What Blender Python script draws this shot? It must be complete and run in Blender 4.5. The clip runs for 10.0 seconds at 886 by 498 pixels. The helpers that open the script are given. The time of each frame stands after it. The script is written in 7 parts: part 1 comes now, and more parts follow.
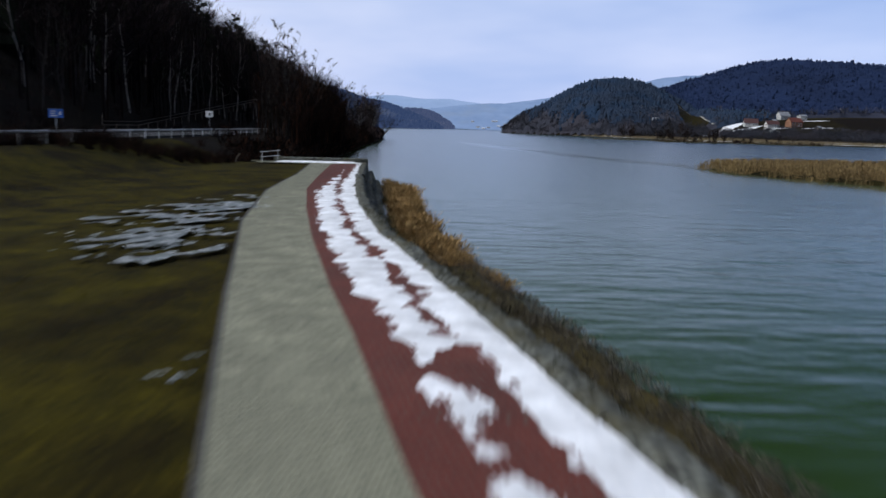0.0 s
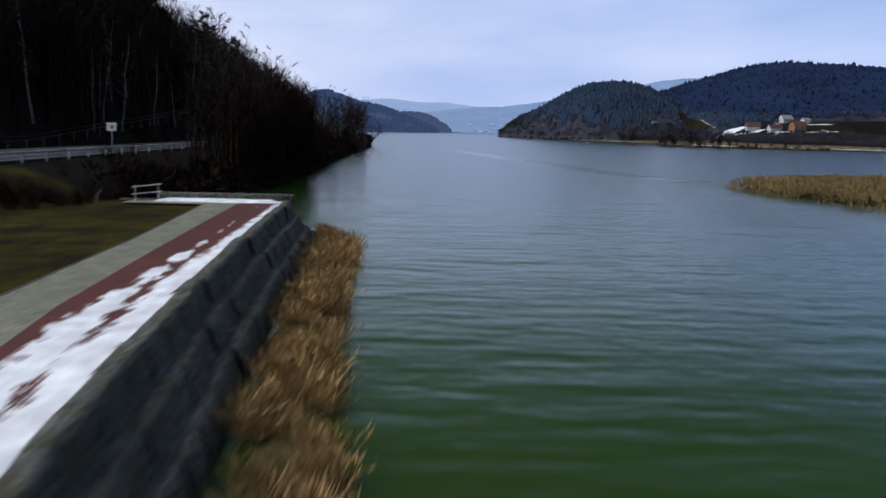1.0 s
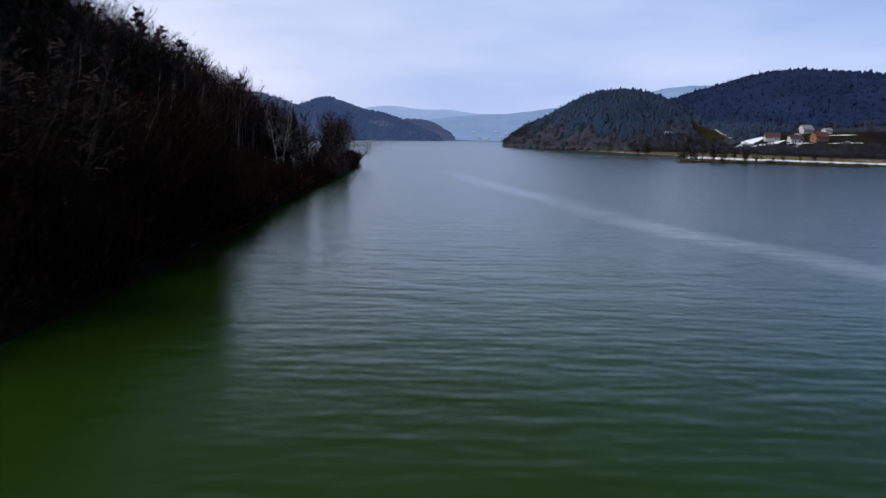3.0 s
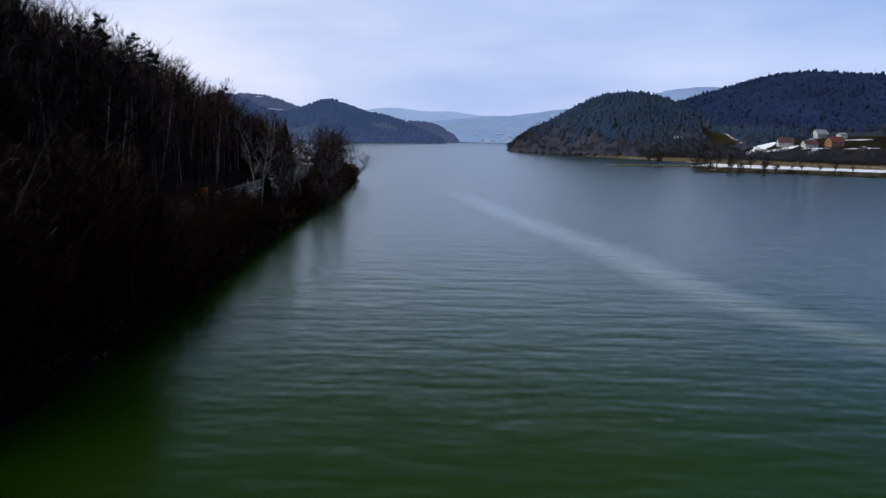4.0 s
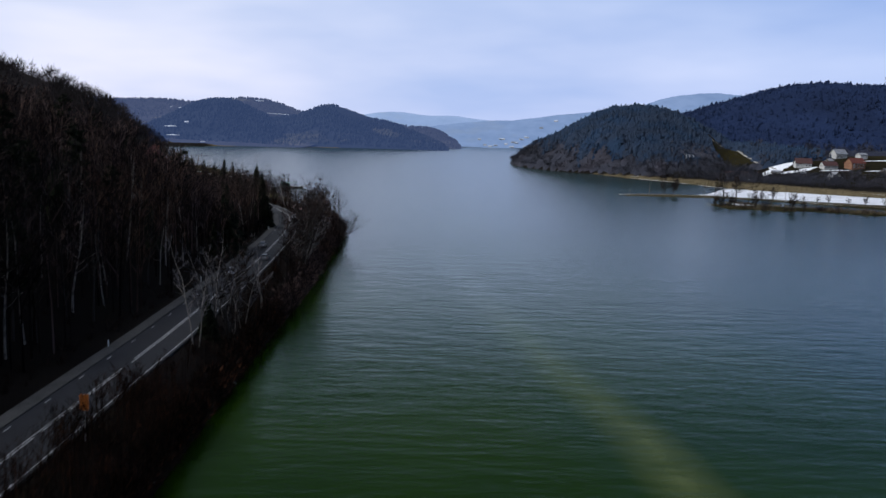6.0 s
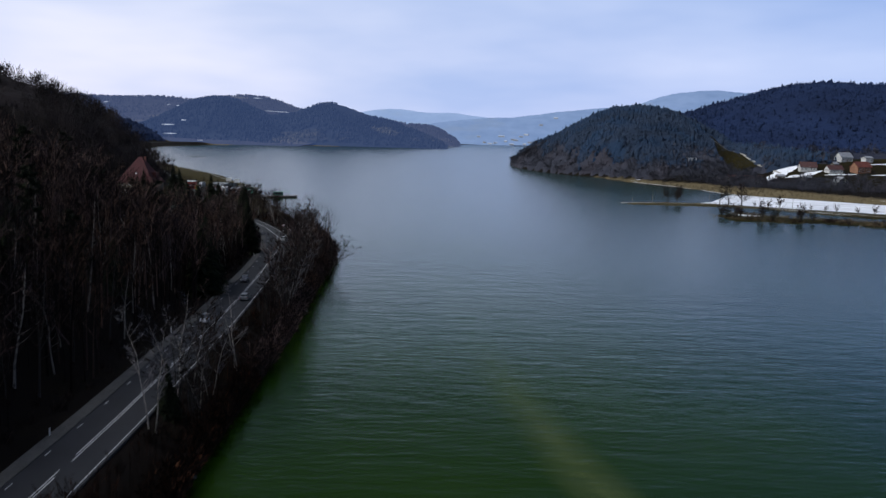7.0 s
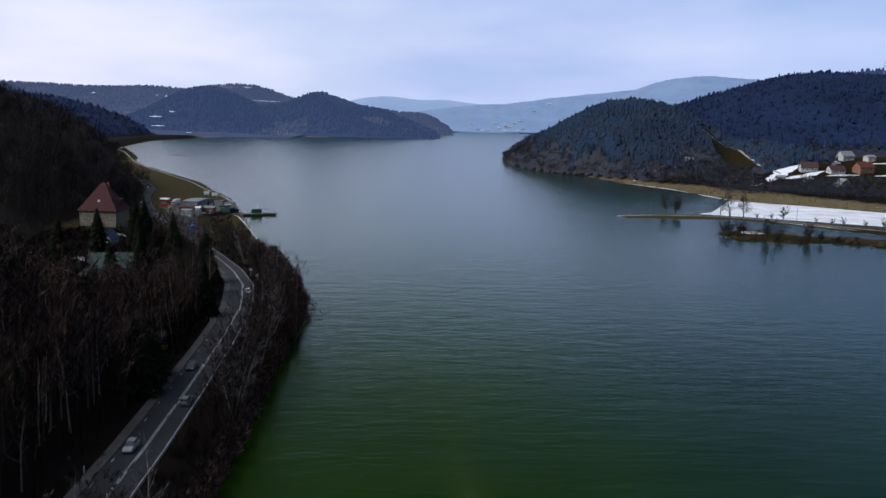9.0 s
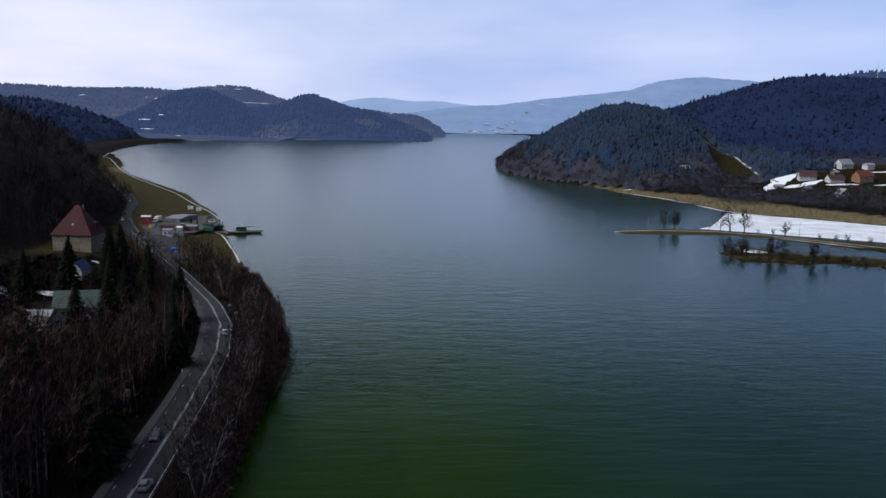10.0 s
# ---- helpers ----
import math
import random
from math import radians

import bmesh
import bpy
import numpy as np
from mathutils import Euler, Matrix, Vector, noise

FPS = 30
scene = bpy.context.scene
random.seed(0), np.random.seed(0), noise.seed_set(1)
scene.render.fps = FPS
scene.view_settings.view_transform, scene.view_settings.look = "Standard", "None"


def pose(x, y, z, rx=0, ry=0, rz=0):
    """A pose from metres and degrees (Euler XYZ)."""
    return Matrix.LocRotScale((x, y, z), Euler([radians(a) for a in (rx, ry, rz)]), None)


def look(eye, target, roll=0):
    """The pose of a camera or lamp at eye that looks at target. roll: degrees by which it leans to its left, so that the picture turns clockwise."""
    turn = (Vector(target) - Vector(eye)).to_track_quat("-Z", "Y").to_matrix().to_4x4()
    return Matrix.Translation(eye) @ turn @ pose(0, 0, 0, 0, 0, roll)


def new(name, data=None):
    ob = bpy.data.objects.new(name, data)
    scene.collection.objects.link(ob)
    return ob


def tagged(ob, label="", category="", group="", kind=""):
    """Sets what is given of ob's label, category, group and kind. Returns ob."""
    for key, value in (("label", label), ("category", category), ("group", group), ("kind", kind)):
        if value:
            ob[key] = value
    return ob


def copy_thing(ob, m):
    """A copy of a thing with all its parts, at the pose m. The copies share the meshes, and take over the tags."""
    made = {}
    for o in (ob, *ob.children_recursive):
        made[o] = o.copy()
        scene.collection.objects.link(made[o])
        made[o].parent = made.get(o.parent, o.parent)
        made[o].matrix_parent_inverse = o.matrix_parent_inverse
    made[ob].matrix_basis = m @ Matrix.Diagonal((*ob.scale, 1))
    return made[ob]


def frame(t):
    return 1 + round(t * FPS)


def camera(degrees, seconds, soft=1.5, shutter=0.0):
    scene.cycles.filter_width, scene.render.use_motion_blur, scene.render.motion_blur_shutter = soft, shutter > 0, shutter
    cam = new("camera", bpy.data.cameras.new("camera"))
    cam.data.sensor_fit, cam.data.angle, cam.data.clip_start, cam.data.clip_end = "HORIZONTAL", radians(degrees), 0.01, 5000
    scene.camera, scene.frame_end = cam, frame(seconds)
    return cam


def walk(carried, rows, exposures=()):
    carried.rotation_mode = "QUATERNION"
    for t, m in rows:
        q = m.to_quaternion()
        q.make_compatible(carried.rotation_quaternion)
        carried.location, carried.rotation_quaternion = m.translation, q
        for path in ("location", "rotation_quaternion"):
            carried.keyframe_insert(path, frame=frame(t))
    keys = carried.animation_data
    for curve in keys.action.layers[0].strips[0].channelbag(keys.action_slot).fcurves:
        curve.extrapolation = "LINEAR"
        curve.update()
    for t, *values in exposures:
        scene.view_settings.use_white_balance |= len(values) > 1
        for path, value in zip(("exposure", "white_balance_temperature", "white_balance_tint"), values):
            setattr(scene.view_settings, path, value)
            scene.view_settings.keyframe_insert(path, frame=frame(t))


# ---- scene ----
# ---------------------------------------------------------------- camera
cam = camera(56.0, 10.0, soft=1.5, shutter=0.5)


def gaze(x, y, z, pitch, yaw, roll):
    """A pose from the eye, degrees above the horizon, degrees to the left of +y, and the roll."""
    p, w = radians(pitch), radians(yaw)
    ahead = Vector((-math.sin(w) * math.cos(p), math.cos(w) * math.cos(p), math.sin(p)))
    return look((x, y, z), Vector((x, y, z)) + ahead * 10, roll)


PATH = [  # seconds, x, y, z, pitch, yaw, roll
    (0.0, 0.00, 0.00, 5.95, -8.29, -0.50, 1.54),
    (0.5, 1.48, 12.21, 6.49, -8.17, -0.62, 1.46),
    (1.0, 2.61, 24.49, 7.22, -8.06, -0.66, 1.41),
    (1.5, 3.69, 37.18, 8.26, -7.93, -0.65, 1.42),
    (2.0, 4.68, 49.29, 9.29, -7.79, -0.60, 1.41),
    (2.5, 5.43, 61.82, 10.46, -7.69, -0.49, 1.45),
    (4.0, 5.22, 100.08, 16.30, -7.54, -0.13, 1.33),
    (4.5, 5.37, 111.86, 20.55, -7.56, 0.00, 1.35),
    (5.0, 5.03, 122.07, 25.32, -7.55, 0.01, 1.27),
    (5.5, 5.29, 131.87, 29.83, -7.50, -0.00, 1.37),
    (6.0, 5.50, 141.03, 33.78, -7.45, -0.01, 1.59),
    (7.5, 7.45, 163.18, 45.11, -8.00, -0.11, 1.44),
    (8.0, 8.67, 169.61, 49.26, -8.33, -0.17, 1.23),
    (8.5, 9.62, 176.61, 53.72, -8.68, -0.27, 1.11),
    (9.0, 10.26, 185.09, 58.21, -8.78, -0.44, 1.05),
    (9.5, 10.43, 194.36, 62.34, -8.82, -0.70, 0.97),
    (10.0, 10.61, 203.49, 66.40, -8.79, -0.96, 0.94),
]
walk(cam, [(t, gaze(*row)) for t, *row in PATH], exposures=[(0.0, -0.07), (10.0, -0.07)])

# ---------------------------------------------------------------- sky and sun (overcast afternoon)
SUN_ELEVATION, SUN_AZIMUTH = 43.0, -104.0  # degrees; azimuth from +y towards +x
world = bpy.data.worlds.new("overcast_sky")
scene.world = world
world.use_nodes = True
wn, wl = world.node_tree.nodes, world.node_tree.links
wn.clear()
w_out = wn.new("ShaderNodeOutputWorld")
w_bg = wn.new("ShaderNodeBackground")
w_sky = wn.new("ShaderNodeTexSky")
w_sky.sky_type, w_sky.sun_disc = "NISHITA", False
w_sky.sun_elevation, w_sky.sun_rotation = radians(SUN_ELEVATION), radians(SUN_AZIMUTH)
w_sky.air_density, w_sky.dust_density, w_sky.ozone_density = 1.0, 2.0, 2.0
w_scale = wn.new("ShaderNodeVectorMath")
w_scale.operation = "SCALE"
w_scale.inputs["Scale"].default_value = 0.07
wl.new(w_sky.outputs[0], w_scale.inputs[0])
# thin layered cloud over the clear sky, drawn out along the horizon
w_tc = wn.new("ShaderNodeTexCoord")
w_map = wn.new("ShaderNodeMapping")
w_map.inputs["Scale"].default_value = (1.3, 1.3, 5.0)
w_map.inputs["Rotation"].default_value = (0.0, radians(10), 0.0)
wl.new(w_tc.outputs["Generated"], w_map.inputs[0])
w_noise = wn.new("ShaderNodeTexNoise")
w_noise.inputs["Scale"].default_value, w_noise.inputs["Detail"].default_value = 1.6, 4.0
wl.new(w_map.outputs[0], w_noise.inputs["Vector"])
w_ramp = wn.new("ShaderNodeValToRGB")
w_ramp.color_ramp.elements[0].position, w_ramp.color_ramp.elements[0].color = 0.34, (0.40, 0.49, 0.77, 1)
w_ramp.color_ramp.elements[1].position, w_ramp.color_ramp.elements[1].color = 0.66, (0.70, 0.71, 0.90, 1)
wl.new(w_noise.outputs["Fac"], w_ramp.inputs[0])
w_sep = wn.new("ShaderNodeSeparateXYZ")
wl.new(w_tc.outputs["Generated"], w_sep.inputs[0])
w_deck = wn.new("ShaderNodeValToRGB")  # bright along the horizon; the unseen deck above is dimmed to darken water reflections
for el, (pos, col) in zip([w_deck.color_ramp.elements[0], w_deck.color_ramp.elements[1], *(w_deck.color_ramp.elements.new(q) for q in (0.165, 0.19, 0.25, 0.36, 0.6))],
                          ((0.0, (1.64, 1.58, 1.47, 1)), (1.0, (0.11, 0.13, 0.11, 1)), (0.165, (1.16, 1.26, 1.28, 1)), (0.19, (0.88, 1.02, 1.0, 1)), (0.25, (0.28, 0.40, 0.34, 1)), (0.36, (0.045, 0.07, 0.05, 1)), (0.6, (0.06, 0.08, 0.06, 1)))):
    el.position, el.color = pos, col
wl.new(w_sep.outputs["Z"], w_deck.inputs[0])
w_cloud = wn.new("ShaderNodeMix")
w_cloud.data_type, w_cloud.blend_type = "RGBA", "MULTIPLY"
w_cloud.inputs["Factor"].default_value = 1.0
w_side = wn.new("ShaderNodeValToRGB")  # brighter towards the veiled sun, bluer away from it
w_side.color_ramp.elements[0].color, w_side.color_ramp.elements[1].color = (1.12, 1.07, 1.0, 1), (0.60, 0.73, 0.92, 1)
w_sx = wn.new("ShaderNodeMath")
w_sx.operation = "MULTIPLY_ADD"
w_sx.inputs[1].default_value, w_sx.inputs[2].default_value = 0.8, 0.5
wl.new(w_sep.outputs["X"], w_sx.inputs[0])
wl.new(w_sx.outputs[0], w_side.inputs[0])
w_tone = wn.new("ShaderNodeMix")
w_tone.data_type, w_tone.blend_type = "RGBA", "MULTIPLY"
w_tone.inputs["Factor"].default_value = 1.0
wl.new(w_ramp.outputs[0], w_tone.inputs["A"])
wl.new(w_side.outputs[0], w_tone.inputs["B"])
wl.new(w_tone.outputs["Result"], w_cloud.inputs["A"])
wl.new(w_deck.outputs[0], w_cloud.inputs["B"])
w_mix = wn.new("ShaderNodeMix")
w_mix.data_type = "RGBA"
w_mix.inputs["Factor"].default_value = 0.88
wl.new(w_scale.outputs[0], w_mix.inputs["A"])
wl.new(w_cloud.outputs["Result"], w_mix.inputs["B"])
w_bg.inputs["Strength"].default_value = 1.0
wl.new(w_mix.outputs["Result"], w_bg.inputs["Color"])
wl.new(w_bg.outputs[0], w_out.inputs[0])

sun_data = bpy.data.lights.new("sun", "SUN")
sun_data.energy, sun_data.angle, sun_data.color = 3.95, radians(48), (0.95, 0.97, 1.0)
sun = new("sun", sun_data)
a, e = radians(SUN_AZIMUTH), radians(SUN_ELEVATION)
sun_from = Vector((math.sin(a) * math.cos(e), math.cos(a) * math.cos(e), math.sin(e)))
sun.matrix_world = look(sun_from * 200, (0, 0, 0))

# ---------------------------------------------------------------- materials
def material(name, rough=0.8, metal=0.0):
    m = bpy.data.materials.new(name)
    m.use_nodes = True
    b = m.node_tree.nodes["Principled BSDF"]
    b.inputs["Roughness"].default_value, b.inputs["Metallic"].default_value = rough, metal
    return m, m.node_tree.nodes, m.node_tree.links, b


def noise_fac(n, l, scale, detail=4.0, stretch=(1, 1, 1), rough=0.6, coords="Object"):
    tc, mp, no = n.new("ShaderNodeTexCoord"), n.new("ShaderNodeMapping"), n.new("ShaderNodeTexNoise")
    if coords == "World":
        geo = n.new("ShaderNodeNewGeometry")
        l.new(geo.outputs["Position"], mp.inputs[0])
    else:
        l.new(tc.outputs[coords], mp.inputs[0])
    mp.inputs["Scale"].default_value = stretch
    l.new(mp.outputs[0], no.inputs["Vector"])
    no.inputs["Scale"].default_value, no.inputs["Detail"].default_value, no.inputs["Roughness"].default_value = scale, detail, rough
    return no.outputs["Fac"]


def ramp(n, l, fac, *stops):
    r = n.new("ShaderNodeValToRGB")
    while len(r.color_ramp.elements) < len(stops):
        r.color_ramp.elements.new(0.5)
    for el, (pos, col) in zip(r.color_ramp.elements, stops):
        el.position, el.color = pos, (*col, 1)
    l.new(fac, r.inputs[0])
    return r.outputs[0]


def mix(n, l, fac, a, b, kind="MIX"):
    m = n.new("ShaderNodeMix")
    m.data_type, m.blend_type = "RGBA", kind
    for sock, v in (("Factor", fac), ("A", a), ("B", b)):
        if isinstance(v, (int, float)):
            m.inputs[sock].default_value = v if sock == "Factor" else (v, v, v, 1)
        elif isinstance(v, tuple):
            m.inputs[sock].default_value = (*v, 1)
        else:
            l.new(v, m.inputs[sock])
    return m.outputs["Result"]


def bumped(n, l, b, height, strength=0.4, distance=0.02):
    bp = n.new("ShaderNodeBump")
    bp.inputs["Strength"].default_value, bp.inputs["Distance"].default_value = strength, distance
    l.new(height, bp.inputs["Height"])
    l.new(bp.outputs[0], b.inputs["Normal"])


def rough_stuff(name, dark, mid, light, fine=20.0, coarse=1.2, rough=0.85, bump=0.5, dist=0.02, metal=0.0, coords="Object", vary=0.0):
    """A weathered surface: fine grain, broad stains, relief; vary: by how much single objects differ."""
    m, n, l, b = material(name, rough, metal)
    grain = noise_fac(n, l, fine, 5.0, coords=coords)
    stain = noise_fac(n, l, coarse, 3.0, coords=coords)
    col = ramp(n, l, grain, (0.3, dark), (0.52, mid), (0.75, light))
    shade = ramp(n, l, stain, (0.3, (0.62, 0.62, 0.62)), (0.7, (1.12, 1.12, 1.12)))
    col = mix(n, l, 1.0, col, shade, "MULTIPLY")
    if vary:
        oi = n.new("ShaderNodeObjectInfo")
        col = mix(n, l, 1.0, col, ramp(n, l, oi.outputs["Random"], (0.0, (1 - vary,) * 3), (1.0, (1 + vary,) * 3)), "MULTIPLY")
    l.new(col, b.inputs["Base Color"])
    bumped(n, l, b, grain, bump, dist)
    return m


def island_stuff(name, *stops, rough=0.9, patch_scale=0.02, patch_low=0.7, kin=None, kin_scale=0.05, fluff=0.0):
    """Colour that differs from one loose piece to the next (leaves, twigs, far trees)."""
    m, n, l, b = material(name, rough)
    geo = n.new("ShaderNodeNewGeometry")
    col = ramp(n, l, geo.outputs["Random Per Island"], *stops)
    patch = noise_fac(n, l, patch_scale, 3.0, coords="World")
    col = mix(n, l, 1.0, col, ramp(n, l, patch, (0.3, (patch_low,) * 3), (0.7, (1.2, 1.2, 1.2))), "MULTIPLY")
    if fluff:  # crowns of fine leaves scatter light as one soft mass: the normal leans towards the open sky
        lift = n.new("ShaderNodeMix")
        lift.data_type = "VECTOR"
        lift.inputs["Factor"].default_value = fluff
        l.new(geo.outputs["Normal"], lift.inputs["A"])
        lift.inputs["B"].default_value = (0, 0, 1)
        unit = n.new("ShaderNodeVectorMath")
        unit.operation = "NORMALIZE"
        l.new(lift.outputs["Result"], unit.inputs[0])
        l.new(unit.outputs[0], b.inputs["Normal"])
    if kin:  # groups of another species in between
        other = noise_fac(n, l, kin_scale, 2.0, coords="World")
        col = mix(n, l, ramp(n, l, other, (0.47, (0, 0, 0)), (0.6, (1, 1, 1))), col, mix(n, l, 1.0, col, kin, "MULTIPLY"))
    l.new(col, b.inputs["Base Color"])
    b.inputs["Specular IOR Level"].default_value = 0.1
    return m


BARK = rough_stuff("bark_dark", (0.006, 0.0045, 0.004), (0.016, 0.012, 0.010), (0.04, 0.03, 0.024), 9.0, 0.8)
BIRCH = rough_stuff("bark_birch", (0.02, 0.018, 0.016), (0.21, 0.185, 0.17), (0.42, 0.38, 0.35), 3.0, 0.6)
TWIG = island_stuff("bare_twigs", (0.0, (0.005, 0.003, 0.003)), (0.6, (0.014, 0.009, 0.008)), (1.0, (0.06, 0.04, 0.033)))
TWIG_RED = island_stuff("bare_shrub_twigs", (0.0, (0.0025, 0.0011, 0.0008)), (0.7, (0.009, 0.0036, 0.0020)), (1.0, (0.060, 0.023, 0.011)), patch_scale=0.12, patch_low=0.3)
# leafless woods twice: dark nearby, lightened for haze and skylight further off
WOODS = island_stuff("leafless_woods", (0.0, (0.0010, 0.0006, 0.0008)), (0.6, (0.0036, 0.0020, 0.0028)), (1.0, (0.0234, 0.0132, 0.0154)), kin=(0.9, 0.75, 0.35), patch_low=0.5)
WOODS_HAZED = island_stuff("purple_brown_woods_hazed", (0.0, (0.003, 0.002, 0.002)), (0.6, (0.014, 0.009, 0.009)), (1.0, (0.13, 0.088, 0.082)), kin=(1.0, 0.88, 0.72), patch_low=0.5)
NEEDLE = island_stuff("pine_needles", (0.0, (0.003, 0.005, 0.003)), (0.6, (0.007, 0.010, 0.005)), (1.0, (0.018, 0.022, 0.009)))
# the blue of distance haze is mixed into the next four base colours
FIRS = island_stuff("far_conifers_hazed", (0.0, (0.0100, 0.0205, 0.0564)), (0.6, (0.0109, 0.0215, 0.0591)), (1.0, (0.0122, 0.0235, 0.0617)), patch_scale=0.012, patch_low=0.7, fluff=0.85)
FAR_WOODS = island_stuff("far_bare_woods_hazed", (0.0, (0.0230, 0.0276, 0.0438)), (0.6, (0.0288, 0.0323, 0.0496)), (1.0, (0.0415, 0.0415, 0.0576)), patch_scale=0.012, fluff=0.85)
CAPE_MIXED = island_stuff("cape_mixed_woods_hazed", (0.0, (0.0190, 0.0315, 0.0560)), (0.6, (0.0235, 0.0370, 0.0630)), (1.0, (0.0295, 0.0440, 0.0720)), patch_scale=0.014, kin=(0.75, 1.0, 1.15), kin_scale=0.02, fluff=0.85)
FAR_BROWN = island_stuff("far_brown_woods_hazed", (0.0, (0.0310, 0.0350, 0.0480)), (0.6, (0.0385, 0.0415, 0.0560)), (1.0, (0.0520, 0.0530, 0.0690)), patch_scale=0.012, kin=(1.1, 1.0, 0.95), kin_scale=0.02, fluff=0.85)
BAY_BROWN = island_stuff("bay_brown_woods", (0.0, (0.0076, 0.0057, 0.0066)), (0.6, (0.0114, 0.0085, 0.0095)), (1.0, (0.0228, 0.0162, 0.0171)), fluff=0.75)
PALE_TWIG = island_stuff("pale_birch_twigs", (0.0, (0.05, 0.05, 0.06)), (0.6, (0.09, 0.085, 0.095)), (1.0, (0.16, 0.15, 0.16)))
REED_PALE = island_stuff("pale_dry_reed", (0.0, (0.10, 0.068, 0.03)), (0.5, (0.19, 0.13, 0.058)), (1.0, (0.33, 0.24, 0.12)), patch_scale=0.15, patch_low=0.55)
FAR_REED = island_stuff("far_sedge", (0.0, (0.06, 0.046, 0.028)), (0.5, (0.115, 0.088, 0.052)), (1.0, (0.20, 0.165, 0.11)), patch_scale=0.05, patch_low=0.55)
REED = island_stuff("dry_reed", (0.0, (0.15, 0.085, 0.03)), (0.5, (0.33, 0.205, 0.08)), (1.0, (0.55, 0.37, 0.17)), patch_scale=0.9, patch_low=0.35)
DULL_REED = island_stuff("flattened_dead_grass", (0.0, (0.030, 0.027, 0.021)), (0.6, (0.075, 0.067, 0.052)), (1.0, (0.20, 0.175, 0.14)), patch_scale=0.5, patch_low=0.4)
MOSSY = island_stuff("mossy_grass", (0.0, (0.008, 0.010, 0.003)), (0.6, (0.022, 0.023, 0.007)), (1.0, (0.065, 0.056, 0.020)), patch_scale=0.5, patch_low=0.5)
STRAW = island_stuff("dry_grass", (0.0, (0.0450, 0.0450, 0.0075)), (0.5, (0.0900, 0.0810, 0.0125)), (1.0, (0.1800, 0.1350, 0.0300)))
SNOW = rough_stuff("old_snow", (0.74, 0.77, 0.82), (0.82, 0.84, 0.88), (0.88, 0.89, 0.92), 14.0, 1.5, 0.6, 0.35, 0.02)
# copy of the snow, dimmed and blued in colour for distance haze
HAZED_SNOW = rough_stuff("old_snow_hazed", (0.40, 0.45, 0.56), (0.48, 0.53, 0.64), (0.56, 0.60, 0.70), 0.2, 0.03, 0.8, 0.1, 0.02)
SLUSH = rough_stuff("thin_wet_snow", (0.055, 0.07, 0.072), (0.12, 0.14, 0.15), (0.72, 0.74, 0.78), 3.0, 0.8, 0.5, 0.3, 0.02)
ASPHALT = rough_stuff("asphalt", (0.006, 0.007, 0.010), (0.011, 0.012, 0.016), (0.022, 0.023, 0.028), 22.0, 0.25, 0.85, 0.3, 0.01)
PAVER = rough_stuff("grey_concrete_paver", (0.12, 0.122, 0.085), (0.20, 0.202, 0.145), (0.29, 0.285, 0.205), 7.0, 1.3, 0.85, 0.4, 0.006, vary=0.14)
RED_PAVER = rough_stuff("red_concrete_paver", (0.06, 0.010, 0.006), (0.105, 0.018, 0.010), (0.155, 0.036, 0.021), 16.0, 0.7, 0.85, 0.4, 0.006, vary=0.16)
CONCRETE = rough_stuff("weathered_concrete", (0.13, 0.13, 0.12), (0.21, 0.21, 0.2), (0.30, 0.30, 0.28), 8.0, 0.5, 0.9, 0.5, 0.02)
FOOTWAY = rough_stuff("dirty_footway_concrete", (0.035, 0.034, 0.032), (0.062, 0.060, 0.056), (0.10, 0.097, 0.09), 8.0, 0.4, 0.9, 0.4, 0.02)
STONE = rough_stuff("dark_rubble_stone", (0.03, 0.034, 0.034), (0.065, 0.07, 0.068), (0.12, 0.125, 0.115), 6.0, 0.6, 0.85, 0.6, 0.03)
STEEL = rough_stuff("galvanised_steel", (0.42, 0.43, 0.45), (0.54, 0.55, 0.57), (0.66, 0.67, 0.69), 12.0, 1.0, 0.5, 0.15, 0.004, metal=0.35)
WHITE = rough_stuff("white_paint", (0.66, 0.66, 0.65), (0.76, 0.76, 0.76), (0.82, 0.82, 0.82), 7.0, 0.7, 0.6, 0.1, 0.005)
LINE = rough_stuff("road_line_paint", (0.26, 0.26, 0.26), (0.42, 0.42, 0.42), (0.56, 0.56, 0.56), 9.0, 1.2, 0.7, 0.1, 0.004)
WOOD = rough_stuff("grey_timber", (0.06, 0.045, 0.035), (0.12, 0.095, 0.075), (0.2, 0.165, 0.13), 8.0, 0.8, 0.85, 0.4, 0.01)


